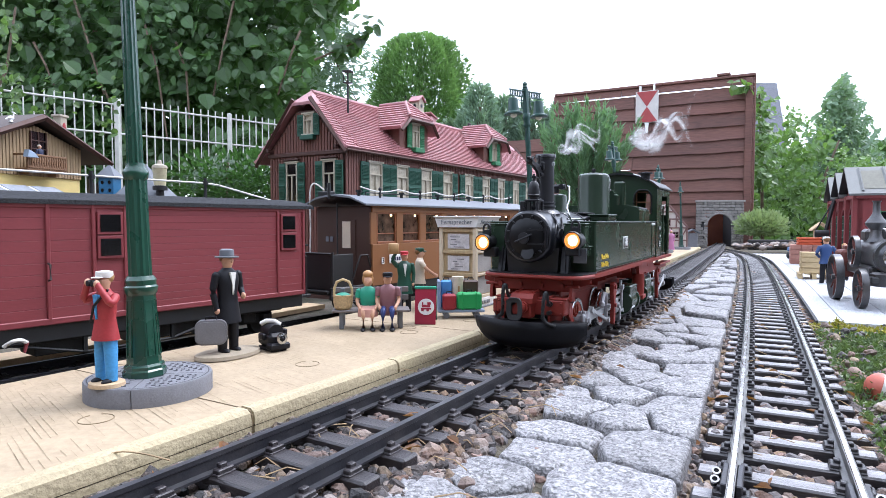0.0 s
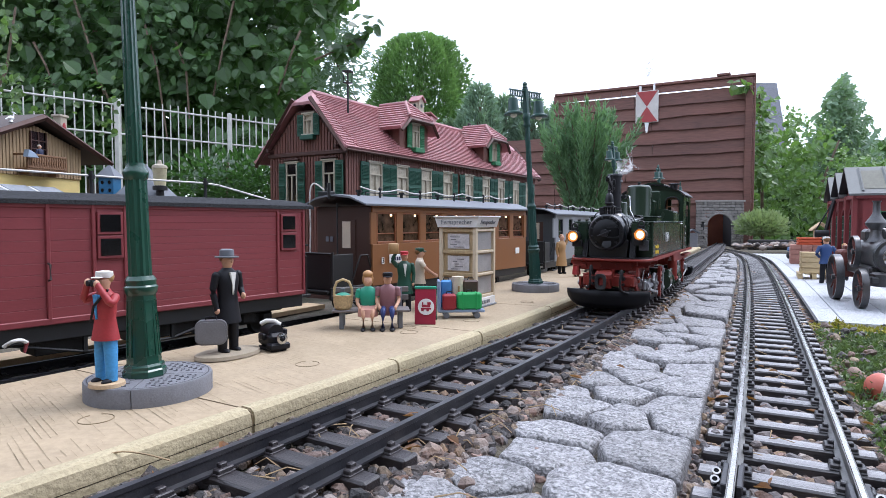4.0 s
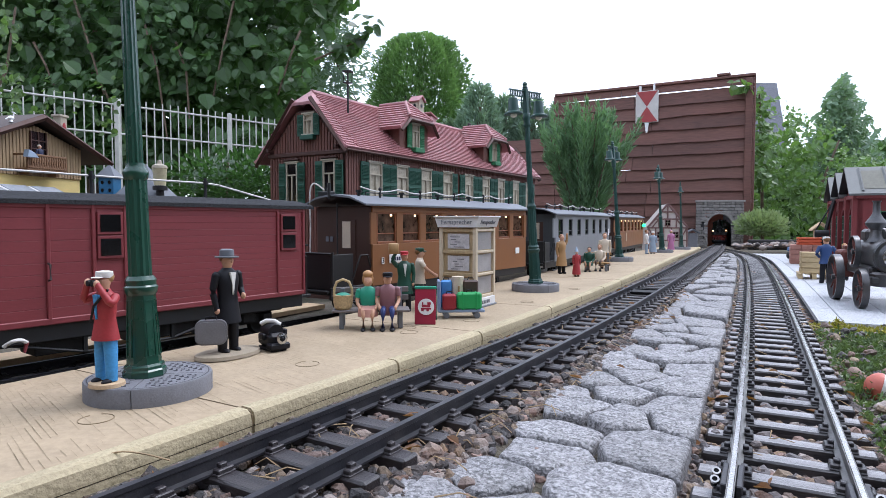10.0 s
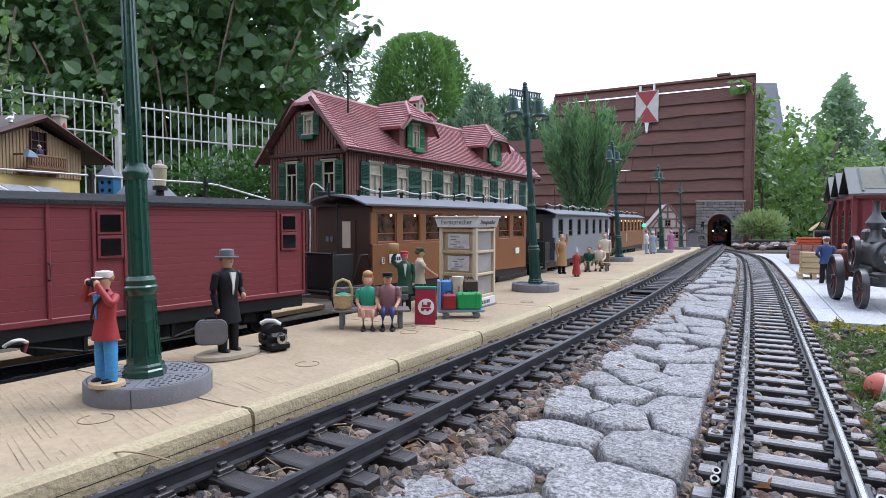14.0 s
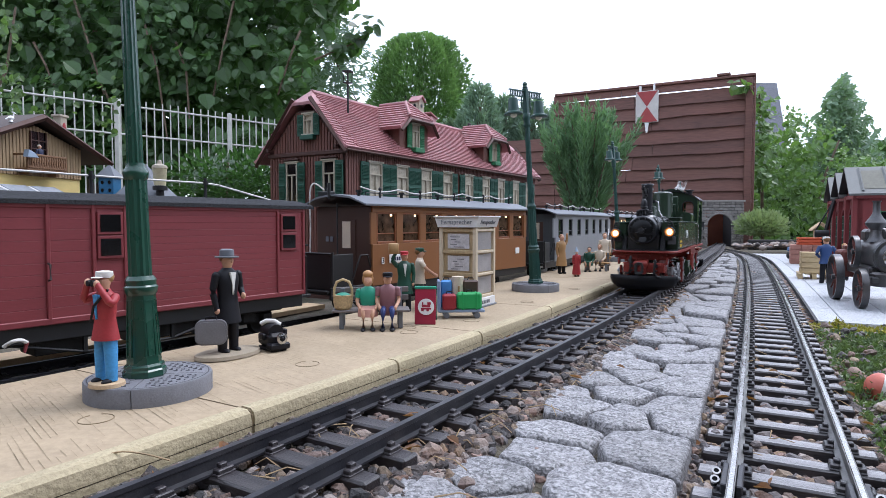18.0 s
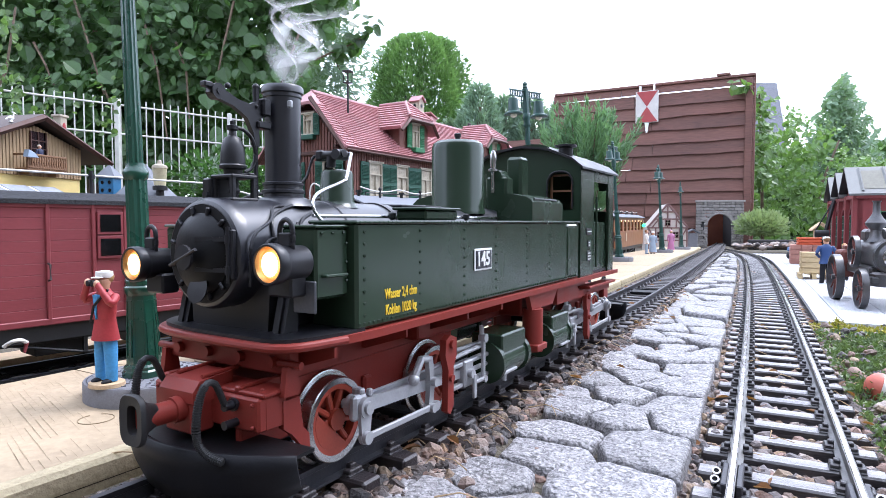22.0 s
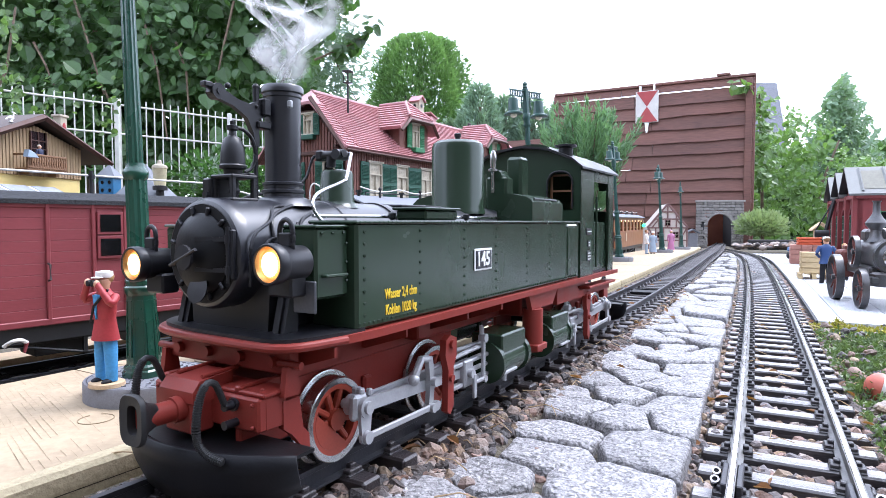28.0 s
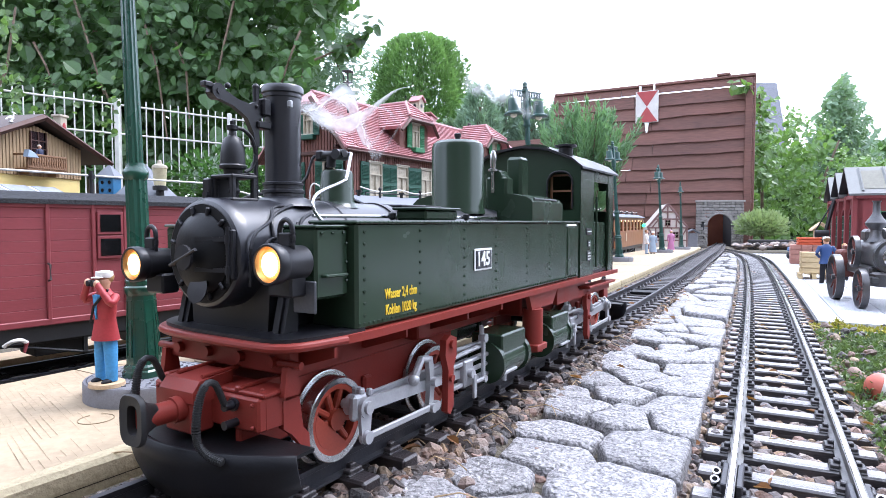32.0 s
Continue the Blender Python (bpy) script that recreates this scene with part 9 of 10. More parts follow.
q = random.Random(17)
its, ity = [], []
for k in range(46000):
    s_, l_ = q.uniform(-0.16, 0.392), -(0.043 + 0.34 * q.random() ** 1.5)
    if l_ > -0.055 - 0.02 * noise.noise((s_ * 20, 0, 0)) and q.random() < 0.7:
        continue
    x, y, h = on(RIGHT, s_, l_)
    cl_ = max(0.0, min(1.0, 0.5 + 0.45 * noise.noise((x * 45, y * 45, 3)) + 0.35 * noise.noise((x * 160, y * 160, 7))))
    p = Vector((x, y, -0.003 + 0.017 * cl_ ** 1.5 + q.uniform(0, 0.002)))
    tgt = ity if (s_ > 0.345 + 0.02 * noise.noise((l_ * 30, 1, 2)) or (s_ > 0.30 and q.random() < 0.15)) else its
    tgt.append((p, rnd_dir(q, 0.7), rnd_dir(q, 1.0), q.uniform(0.0024, 0.0056)))
ms = solo("moss_cushion", leaves(its, OVAL), M_MOSS, "low green moss and creeping plants beside the track", "moss", kind="stuff", smooth=0)
solo("yellow_moss", leaves(ity, OVAL), M_MOSSY, "yellow moss along the paving edge", "moss", kind="stuff", smooth=0)
bl = thing("painted_ball", pose(0.3015, 0.408, 0.0090, 0, -75, -30), "white ball with red cap lying in moss", "ball")
part("lower_half", Mesh().ball((0, 0, 0.0045), 0.0097, 20, 14), M_WHITEC, bl)
part("upper_half", Mesh().lathe([(0.0100, 0.0055), (0.0096, 0.0085), (0.0074, 0.0115), (0.0040, 0.0138), (0.0, 0.0146)], 20), paint("coral_red", (0.50, 0.12, 0.08)), bl)
for k in range(13):
    s_, l_ = q.uniform(-0.10, 0.36), -(0.052 + 0.11 * q.random() ** 1.6)
    x, y, h = on(RIGHT, s_, l_)
    solo("garden_stone", Mesh().ball((0, 0, 0.003), (q.uniform(0.004, 0.010), q.uniform(0.003, 0.007), q.uniform(0.003, 0.006)), 9, 6), M_GRAVEL, "rounded grey stone lying in moss", "stone", pose(x, y, 0.002, 0, 0, q.uniform(0, 180)), "stones in the moss")

# engine shed
M_BRICK = mat("shed_brick", (0.165, 0.026, 0.026), 0.7, var=0.2, scale=60, fine=500, bump=0.3)
M_DOORG = mat("shed_door_green", (0.03, 0.19, 0.12), 0.5, var=0.12, scale=60)
M_ZINC = mat("zinc_roof", (0.16, 0.165, 0.16), 0.7, var=0.2, scale=40, bump=0.1)
sx0, sy0 = 1.030, 1.52
sd = thing("engine_shed", pose(sx0, sy0, -0.004, 0, 0, -27), "dark red brick engine shed with saw-tooth skylights", "building")
# local: y along the side wall, x to the front's right
SL, SW, SE, SR = 0.60, 0.50, 0.196, 0.262
part("side_wall", Mesh().box((0.006, SL / 2, SE / 2), (0.012, SL, SE)), M_BRICK, sd)
part("front_wall", Mesh().box((SW / 2, 0.006, SE / 2), (SW, 0.012, SE)), M_BRICK, sd)
part("back_wall", Mesh().box((SW / 2, SL - 0.006, SE / 2), (SW, 0.012, SE)), M_BRICK, sd)
part("cornice", Mesh().box((-0.003, SL / 2, SE - 0.006), (0.012, SL + 0.01, 0.010), 0.001).box((SW / 2, -0.003, SE - 0.006), (SW + 0.01, 0.012, 0.010), 0.001), M_BRICK, sd)
for i in range(5):
    y = SL * i / 4
    part("pilaster", Mesh().box((-0.004, min(max(y, 0.012), SL - 0.012), SE / 2), (0.012, 0.024, SE), 0.001), M_BRICK, sd)
for i in range(4):
    y = SL * (i + 0.5) / 4
    arch = [(y - 0.032, 0.055), (y + 0.032, 0.055), (y + 0.032, 0.135)] + [(y + 0.032 * math.cos(math.pi * k / 8), 0.135 + 0.024 * math.sin(math.pi * k / 8)) for k in range(1, 8)] + [(y - 0.032, 0.135)]
    w_ = part("arched_window", Mesh().prism(arch, -0.0015, 0.002, "x"), M_WINDOW, sd)
    bars = Mesh()
    for k in range(-2, 3):
        bars.box((-0.003, y + 0.0125 * k, 0.098), (0.002, 0.0018, 0.094))
    for k in range(5):
        bars.box((-0.003, y, 0.062 + 0.02 * k), (0.002, 0.062, 0.0018))
    part("glazing_bar", bars, M_SHUT, w_)
    hood = Mesh().tube([(-0.003, y + 0.036 * math.cos(math.pi * k / 10), 0.135 + 0.028 * math.sin(math.pi * k / 10)) for k in range(11)], 0.003, 6)
    part("arch_moulding", hood, M_BRICK, w_)
for i in range(3):
    y0_, y1_ = SL * i / 3, SL * (i + 1) / 3
    ym = y0_ + (y1_ - y0_) * 0.5
    g_ = part("gable", Mesh().prism([(y0_, SE), (y1_, SE), (ym, SR)], 0.0, SW, "x"), M_BRICK, sd)
    for sgn, (ya, yb) in ((1, (y0_, ym)), (-1, (y1_, ym))):
        q_ = Mesh()
        d = Vector((0, yb - ya, SR - SE)).normalized()
        nn = Vector((0, -d.z * (1 if d.y > 0 else -1), abs(d.y)))
        A, B = Vector((-0.02, ya, SE)) - d * 0.012 + nn * 0.003, Vector((-0.02, yb, SR)) + nn * 0.003
        e = Vector((SW + 0.04, 0, 0))
        q_.v = [A, A + e, B + e, B] + [v + nn * 0.006 for v in (A, A + e, B + e, B)]
        q_.f = [(0, 1, 2, 3), (4, 5, 6, 7), (0, 1, 5, 4), (1, 2, 6, 5), (2, 3, 7, 6), (3, 0, 4, 7)]
        sl_ = part("roof_slope", q_, M_FRAMEBLACK if sgn < 0 else M_ZINC, sd)
        if sgn > 0:
            for k in range(9):
                x = 0.004 + 0.052 * k
                f_ = Mesh()
                P0, P1 = A + Vector((0.03 + 0.052 * k, 0, 0)) + nn * 0.006, B + Vector((0.03 + 0.052 * k, 0, 0)) + nn * 0.006
                f_.tube([P0.lerp(P1, 0.08), P0.lerp(P1, 0.92)], 0.0046, 4)
                part("skylight_bar", f_, M_ZINC, sl_)
            part("skylight_pane", Mesh().add([A.lerp(B, 0.16) + Vector((0.03, 0, 0)) + nn * 0.007, A.lerp(B, 0.16) + e - Vector((0.03, 0, 0)) + nn * 0.007, A.lerp(B, 0.84) + e - Vector((0.03, 0, 0)) + nn * 0.007, A.lerp(B, 0.84) + Vector((0.03, 0, 0)) + nn * 0.007], [(0, 1, 2, 3)]), mat("shed_pane", (0.20, 0.195, 0.165), 0.85, spec=0.15, bump=0.05), sl_)
for k, xc in enumerate((0.115, 0.30)):
    arch = [(xc - 0.075, 0.004), (xc + 0.075, 0.004), (xc + 0.075, 0.125)] + [(xc + 0.075 * math.cos(math.pi * j / 10), 0.125 + 0.045 * math.sin(math.pi * j / 10)) for j in range(1, 10)] + [(xc - 0.075, 0.125)]
    g_ = part("shed_door", Mesh().prism(arch, -0.003, 0.002, "y"), M_DOORG, sd, "green arched shed door")
    b_ = Mesh()
    for j in range(-5, 6):
        b_.box((xc + 0.0135 * j, -0.0045, 0.115), (0.0016, 0.002, 0.08))
    for j in range(5):
        b_.box((xc, -0.0045, 0.08 + 0.018 * j), (0.14, 0.002, 0.0016))
    part("door_bar", b_, M_SHUTLIGHT, g_)
    part("door_pane", Mesh().box((xc, -0.0032, 0.115), (0.135, 0.001, 0.075)), M_WINDOW, g_)

# traction engine
tex, tey = 0.594, 0.815
te = thing("traction_engine", pose(tex, tey, 0.008, 0, 0, -21), "weathered black traction engine with spoked wheels", "traction engine")
M_IRON = mat("old_iron", (0.095, 0.095, 0.10), 0.36, 0.55, var=0.35, scale=90, bump=0.15, dirt=(0.11, 0.08, 0.06), dirt_amount=0.5)
M_RUST = mat("rusty_red", (0.13, 0.035, 0.025), 0.7, var=0.3, scale=90)
YB = Matrix.Rotation(radians(-90), 4, "X")
part("boiler", Mesh().lathe([(0.022, -0.030), (0.0235, -0.028), (0.0235, -0.012), (0.021, -0.010), (0.021, 0.085)], 28, Matrix.Translation((0, 0, 0.070)) @ YB), M_IRON, te)
part("smokebox_door", Mesh().lathe([(0.0, -0.038), (0.010, -0.036), (0.0175, -0.031), (0.0185, -0.029)], 24, Matrix.Translation((0, 0, 0.070)) @ YB), M_IRON, te)
part("door_ring", Mesh().lathe([(0.012, -0.0375), (0.0145, -0.0365), (0.0145, -0.0345), (0.012, -0.0350), (0.012, -0.0375)], 24, Matrix.Translation((0, 0, 0.070)) @ YB), M_STEEL, te)
part("chimney", Mesh().lathe([(0.011, 0.088), (0.0075, 0.094), (0.0065, 0.104), (0.012, 0.110), (0.013, 0.114), (0.0085, 0.120), (0.0045, 0.127), (0.0042, 0.142), (0.0056, 0.1425), (0.0056, 0.144)], 22, Matrix.Translation((-0.008, 0.022, 0))), M_IRON, te)
part("cylinder_block", Mesh().box((0.0, 0.056, 0.096), (0.030, 0.030, 0.018), 0.004).cyl((0.0, 0.036, 0.098), (0.0, 0.074, 0.098), 0.008, n=16), M_IRON, te)
part("frame", Mesh().box((0, 0.045, 0.048), (0.046, 0.12, 0.014), 0.002).box((0, -0.02, 0.038), (0.05, 0.02, 0.010), 0.002).lathe([(0.026, 0.030), (0.027, 0.034), (0.027, 0.046), (0.024, 0.049)], 24, Matrix.Translation((0.004, -0.012, 0))), M_IRON, te)
part("tender", Mesh().box((0, 0.125, 0.052), (0.060, 0.045, 0.040), 0.003), M_RUST, te)
part("seat", Mesh().box((0, 0.115, 0.076), (0.05, 0.018, 0.006), 0.001), M_RUST, te)
part("steering_wheel", Mesh().lathe([(0.009, 0), (0.0105, 0.0005), (0.0105, 0.0018), (0.009, 0.002)], 20, Matrix.Translation((0.018, 0.08, 0.098)) @ Matrix.Rotation(radians(40), 4, "X")).cyl((0.018, 0.08, 0.098), (0.016, 0.07, 0.065), 0.001, n=6), M_IRON, te)


def engine_wheel(name, x, y, z, rad, w, spokes_, hub=0.004):
    wl2 = part(name, Mesh().lathe([(rad * 0.92, -w / 2), (rad, -w / 2), (rad, w / 2), (rad * 0.92, w / 2), (rad * 0.92, -w / 2)], 32, Matrix.Translation((x, y, z)) @ Matrix.Rotation(radians(90), 4, "Y")), M_IRON, te)
    part("hub", Mesh().cyl((x - w / 2, y, z), (x + w / 2, y, z), hub, n=12), M_IRON, wl2)
    for k in range(spokes_):
        a = 2 * math.pi * k / spokes_
        part("spoke", Mesh().cyl((x, y, z), (x, y + rad * 0.92 * math.cos(a), z + rad * 0.92 * math.sin(a)), 0.0012, n=6), M_RUST, wl2)


for sgn in (-1, 1):
    engine_wheel("rear_wheel", sgn * 0.041, 0.085, 0.0335, 0.0335, 0.010, 10)
    engine_wheel("front_wheel", sgn * 0.033, -0.018, 0.0265, 0.0265, 0.008, 8)
engine_wheel("fly_wheel", -0.028, 0.042, 0.073, 0.0225, 0.007, 6)
engine_wheel("fly_wheel", 0.030, 0.042, 0.073, 0.0225, 0.007, 6)

# people and goods on the paving
def paved(x, y, turn=0):
    return pose(x, y, 0.008 + fall(y), 0, 0, turn)


doll(paved(0.715, 1.138, 170), "toy figure in navy jacket and white cap", 0.087, paint("royal_cloth", (0.025, 0.06, 0.17)), M_BLACKC, ([(-0.15, 0, 0.77), (-0.23, 0.02, 0.64), (-0.12, -0.06, 0.56)], [(0.15, 0, 0.77), (0.23, 0.02, 0.64), (0.12, -0.06, 0.56)]), hat="cap", hat_mat=M_WHITEC)
doll(paved(0.790, 1.20, -30), "toy figure with long hair and red top", 0.072, M_REDC, M_BLACKC, HANG, hair=paint("blonde_hair", (0.42, 0.22, 0.08)))
M_CRATE = mat("crate_wood", (0.52, 0.39, 0.21), 0.7, var=0.2, scale=120, stretch=(0.2, 1, 1), bump=0.2)
pl = thing("pallet", paved(0.757, 1.245, -27), "yellow wooden pallet on paving", "pallet")
for k in range(5):
    part("deck_board", Mesh().box((-0.024 + 0.012 * k, 0, 0.010), (0.010, 0.058, 0.002), 0.0004), M_CRATE, pl)
for x in (-0.024, 0.0, 0.024):
    part("runner", Mesh().box((x, 0, 0.0045), (0.008, 0.058, 0.009), 0.0006), M_CRATE, pl)
cr = thing("wooden_crate", pl.matrix_basis @ pose(0, 0, 0.0111), "pale wooden crate on a pallet", "crate", "crates on the paving")
part("box", Mesh().box((0, 0, 0.021), (0.044, 0.046, 0.042), 0.001), M_CRATE, cr)
for z in (0.003, 0.014, 0.025, 0.036):
    part("plank", Mesh().box((0, -0.0238, z + 0.002), (0.044, 0.002, 0.0092), 0.0005), M_CRATE, cr)
    part("plank", Mesh().box((-0.0228, 0, z + 0.002), (0.002, 0.046, 0.0092), 0.0005), M_CRATE, cr)
pk = thing("brick_stack", paved(1.000, 1.68, -27), "pinkish stack of bricks on paving", "bricks")
M_PINKB = mat("pink_brick", (0.36, 0.17, 0.13), 0.8, var=0.2, scale=80)
for k in range(4):
    for j in range(3):
        part("brick", Mesh().box((-0.026 + 0.026 * j, 0, 0.0065 + 0.013 * k), (0.025, 0.06, 0.0125), 0.0008), M_PINKB, pk)
oc = thing("orange_crate", pk.matrix_basis @ pose(0.006, -0.004, 0.0525), "bright orange plastic crate on bricks", "crate", "crates on the paving")
M_ORANGE = paint("orange_plastic", (0.62, 0.11, 0.04))
for z in (0.003, 0.0105, 0.018):
    part("band", Mesh().box((0, -0.022, z), (0.056, 0.003, 0.005), 0.0006).box((-0.027, 0, z), (0.003, 0.044, 0.005), 0.0006).box((0.027, 0, z), (0.003, 0.044, 0.005), 0.0006), M_ORANGE, oc)
part("bottom", Mesh().box((0, 0, 0.0015), (0.055, 0.044, 0.002)).box((0, 0, 0.010), (0.05, 0.04, 0.016)), M_ORANGE, oc)
wc = thing("water_crane", paved(1.115, 1.80, -27), "black loading crane with tall jib", "crane")
part("base", Mesh().box((0, 0, 0.03), (0.045, 0.045, 0.06), 0.003).box((0, 0, 0.075), (0.03, 0.03, 0.03), 0.002), M_FRAMEBLACK, wc)
part("jib", Mesh().tube([(0.005, 0, 0.06), (0.018, 0, 0.12), (0.030, 0, 0.178)], 0.006, 6).tube([(-0.014, 0, 0.09), (0.028, 0, 0.175)], 0.0022, 6), M_FRAMEBLACK, wc)
part("winch", Mesh().cyl((-0.018, -0.02, 0.082), (0.018, -0.02, 0.082), 0.010, n=14), M_FRAMEBLACK, wc)
kh = thing("garden_hut", paved(1.31, 2.12, -20), "tiny hut with beige pitched roof", "hut")
part("wall", Mesh().box((0, 0, 0.045), (0.036, 0.036, 0.09), 0.002), M_SANDY, kh)
part("roof", Mesh().prism([(-0.03, 0.088), (0, 0.113), (0.03, 0.088), (0.03, 0.093), (0, 0.119), (-0.03, 0.093)], -0.028, 0.028, "y"), M_SANDY, kh)
bb_ = thing("blue_barrow", paved(1.10, 1.91, 20), "small blue handcart on paving", "handcart")
part("tray", Mesh().box((0, 0, 0.026), (0.05, 0.03, 0.012), 0.002, Matrix.Rotation(radians(20), 4, "Y")), paint("barrow_blue", (0.06, 0.12, 0.24)), bb_)
part("wheel", Mesh().cyl((0, -0.018, 0.012), (0, 0.018, 0.012), 0.012, n=16), M_FRAMEBLACK, bb_)
# low stone border behind the far tracks
bs = thing("stone_border", Matrix(), "row of pale stones and dark timber behind the tracks", "stones", kind="stuff")
sb = Mesh()
for k in range(120):
    x = q.uniform(1300, 1470)
    p = bearing(x, 437 - (x - 1300) * 0.03 + q.uniform(-3, 4), q.uniform(2.75, 3.1))
    sb.ball(tuple(p), (q.uniform(0.008, 0.022), q.uniform(0.008, 0.02), q.uniform(0.006, 0.014)), 8, 6)
part("border_stone", sb, M_GRAVEL, bs)
tb2 = solo("timber_edging", Mesh().box((0, 0, 0), (0.40, 0.02, 0.05), 0.003), M_FRAMEBLACK, "dark timber edging behind the tracks", "edging", pose((1400 - 784) / 1080 * 3.0, 3.0, 0.010, 0, 0, -8))


# ---------------------------------------------------------------- granite slabs between the tracks
def clip(poly, a, b):
    """The part of a convex outline that lies nearer to a than to b."""
    mx, my, nx_, ny_ = (a[0] + b[0]) / 2, (a[1] + b[1]) / 2, b[0] - a[0], b[1] - a[1]
    out = []
    for (x0, y0), (x1, y1) in zip(poly, poly[1:] + poly[:1]):
        d0, d1 = (x0 - mx) * nx_ + (y0 - my) * ny_, (x1 - mx) * nx_ + (y1 - my) * ny_
        if d0 <= 0:
            out.append((x0, y0))
        if d0 * d1 < 0:
            t = d0 / (d0 - d1)
            out.append((x0 + (x1 - x0) * t, y0 + (y1 - y0) * t))
    return out


bedm = Mesh()
ss2 = [-0.32 + 0.05 * i for i in range(54)]
for s in ss2:
    for lat in (-0.05, -0.09, -0.13, -0.20, -0.26):
        x, y, h = on(LEFT, s, lat)
        bedm.v.append((x, y, (0.0045 if lat > -0.1 else 0.003 if lat > -0.15 else -0.004) + fall(y)))
for i in range(len(ss2) - 1):
    for k in range(4):
        a = i * 5 + k
        bedm.f.append((a, a + 1, a + 6, a + 5))
solo("path_bed", bedm, M_SOIL, "dark soil bed under the granite slabs", "soil", kind="structure")

path = thing("granite_path", Matrix(), "path of irregular grey granite slabs between two tracks", "paving", kind="structure")
rs = random.Random(23)
# middles of the slabs near the viewer, and of the gravelly gaps along the platform track
NEAR = [(0.063, 0.254), (0.020, 0.268), (-0.006, 0.247), (0.023, 0.236), (0.101, 0.298), (0.049, 0.297), (0.064, 0.324), (0.101, 0.342), (0.082, 0.363), (0.081, 0.397), (0.116, 0.392),
        (0.139, 0.367), (0.132, 0.336), (0.156, 0.415), (0.109, 0.435), (0.144, 0.440), (0.150, 0.473), (0.184, 0.455), (0.136, 0.501), (0.189, 0.499), (0.172, 0.545), (0.211, 0.541), (0.228, 0.522)]
BEYOND = [(0.204, 0.597), (0.209, 0.566), (0.234, 0.597), (0.247, 0.563), (0.242, 0.632), (0.269, 0.625), (0.221, 0.653), (0.286, 0.690), (0.243, 0.699),
          (0.288, 0.771), (0.317, 0.761), (0.326, 0.724), (0.363, 0.791), (0.354, 0.898), (0.345, 0.835), (0.399, 0.891), (0.427, 1.029), (0.459, 0.995)]
GAPS = [(0.012, 0.314), (0.037, 0.372), (0.070, 0.440), (0.096, 0.486), (0.131, 0.549), (0.169, 0.610), (0.202, 0.672), (0.239, 0.738)]
seeds = [(x, y, 0.0, 0.0) for x, y in NEAR + BEYOND]
s = 0.83
step = 0.066
k = 0
while s < 2.15:
    xl, yl, hl = on(LEFT, s, -0.046)
    # the strip runs from the platform track's bed to the garden track
    best = min(RIGHT.items(), key=lambda kv: abs((kv[1][0] - xl) * math.sin(radians(hl)) + (kv[1][1] - yl) * math.cos(radians(hl))))
    xr, yr, hr = on(RIGHT, best[0] * DS, 0.044)
    wid = math.hypot(xr - xl, yr - yl)
    n = max(2, round(wid / 0.046))
    for i in range(n):
        u = (i + 0.5 + (0.25 if k % 2 else -0.25) * 0.8 + rs.uniform(-0.16, 0.16)) / n
        u = min(max(u, 0.08), 0.92)
        seeds.append((xl + (xr - xl) * u + rs.uniform(-0.006, 0.006), yl + (yr - yl) * u + rs.uniform(-0.012, 0.012), s, wid))
    s += step * rs.uniform(0.85, 1.2)
    k += 1


def side_ok(x, y):
    """Signed room to the platform track's bed and to the garden track."""
    a = min(LEFT.values(), key=lambda p: (p[0] - x) ** 2 + (p[1] - y) ** 2)
    b = min(RIGHT.values(), key=lambda p: (p[0] - x) ** 2 + (p[1] - y) ** 2)
    ra = (x - a[0]) * math.cos(radians(a[2])) - (y - a[1]) * math.sin(radians(a[2]))
    rb = -(x - b[0]) * math.cos(radians(b[2])) + (y - b[1]) * math.sin(radians(b[2]))
    return a, ra, b, rb


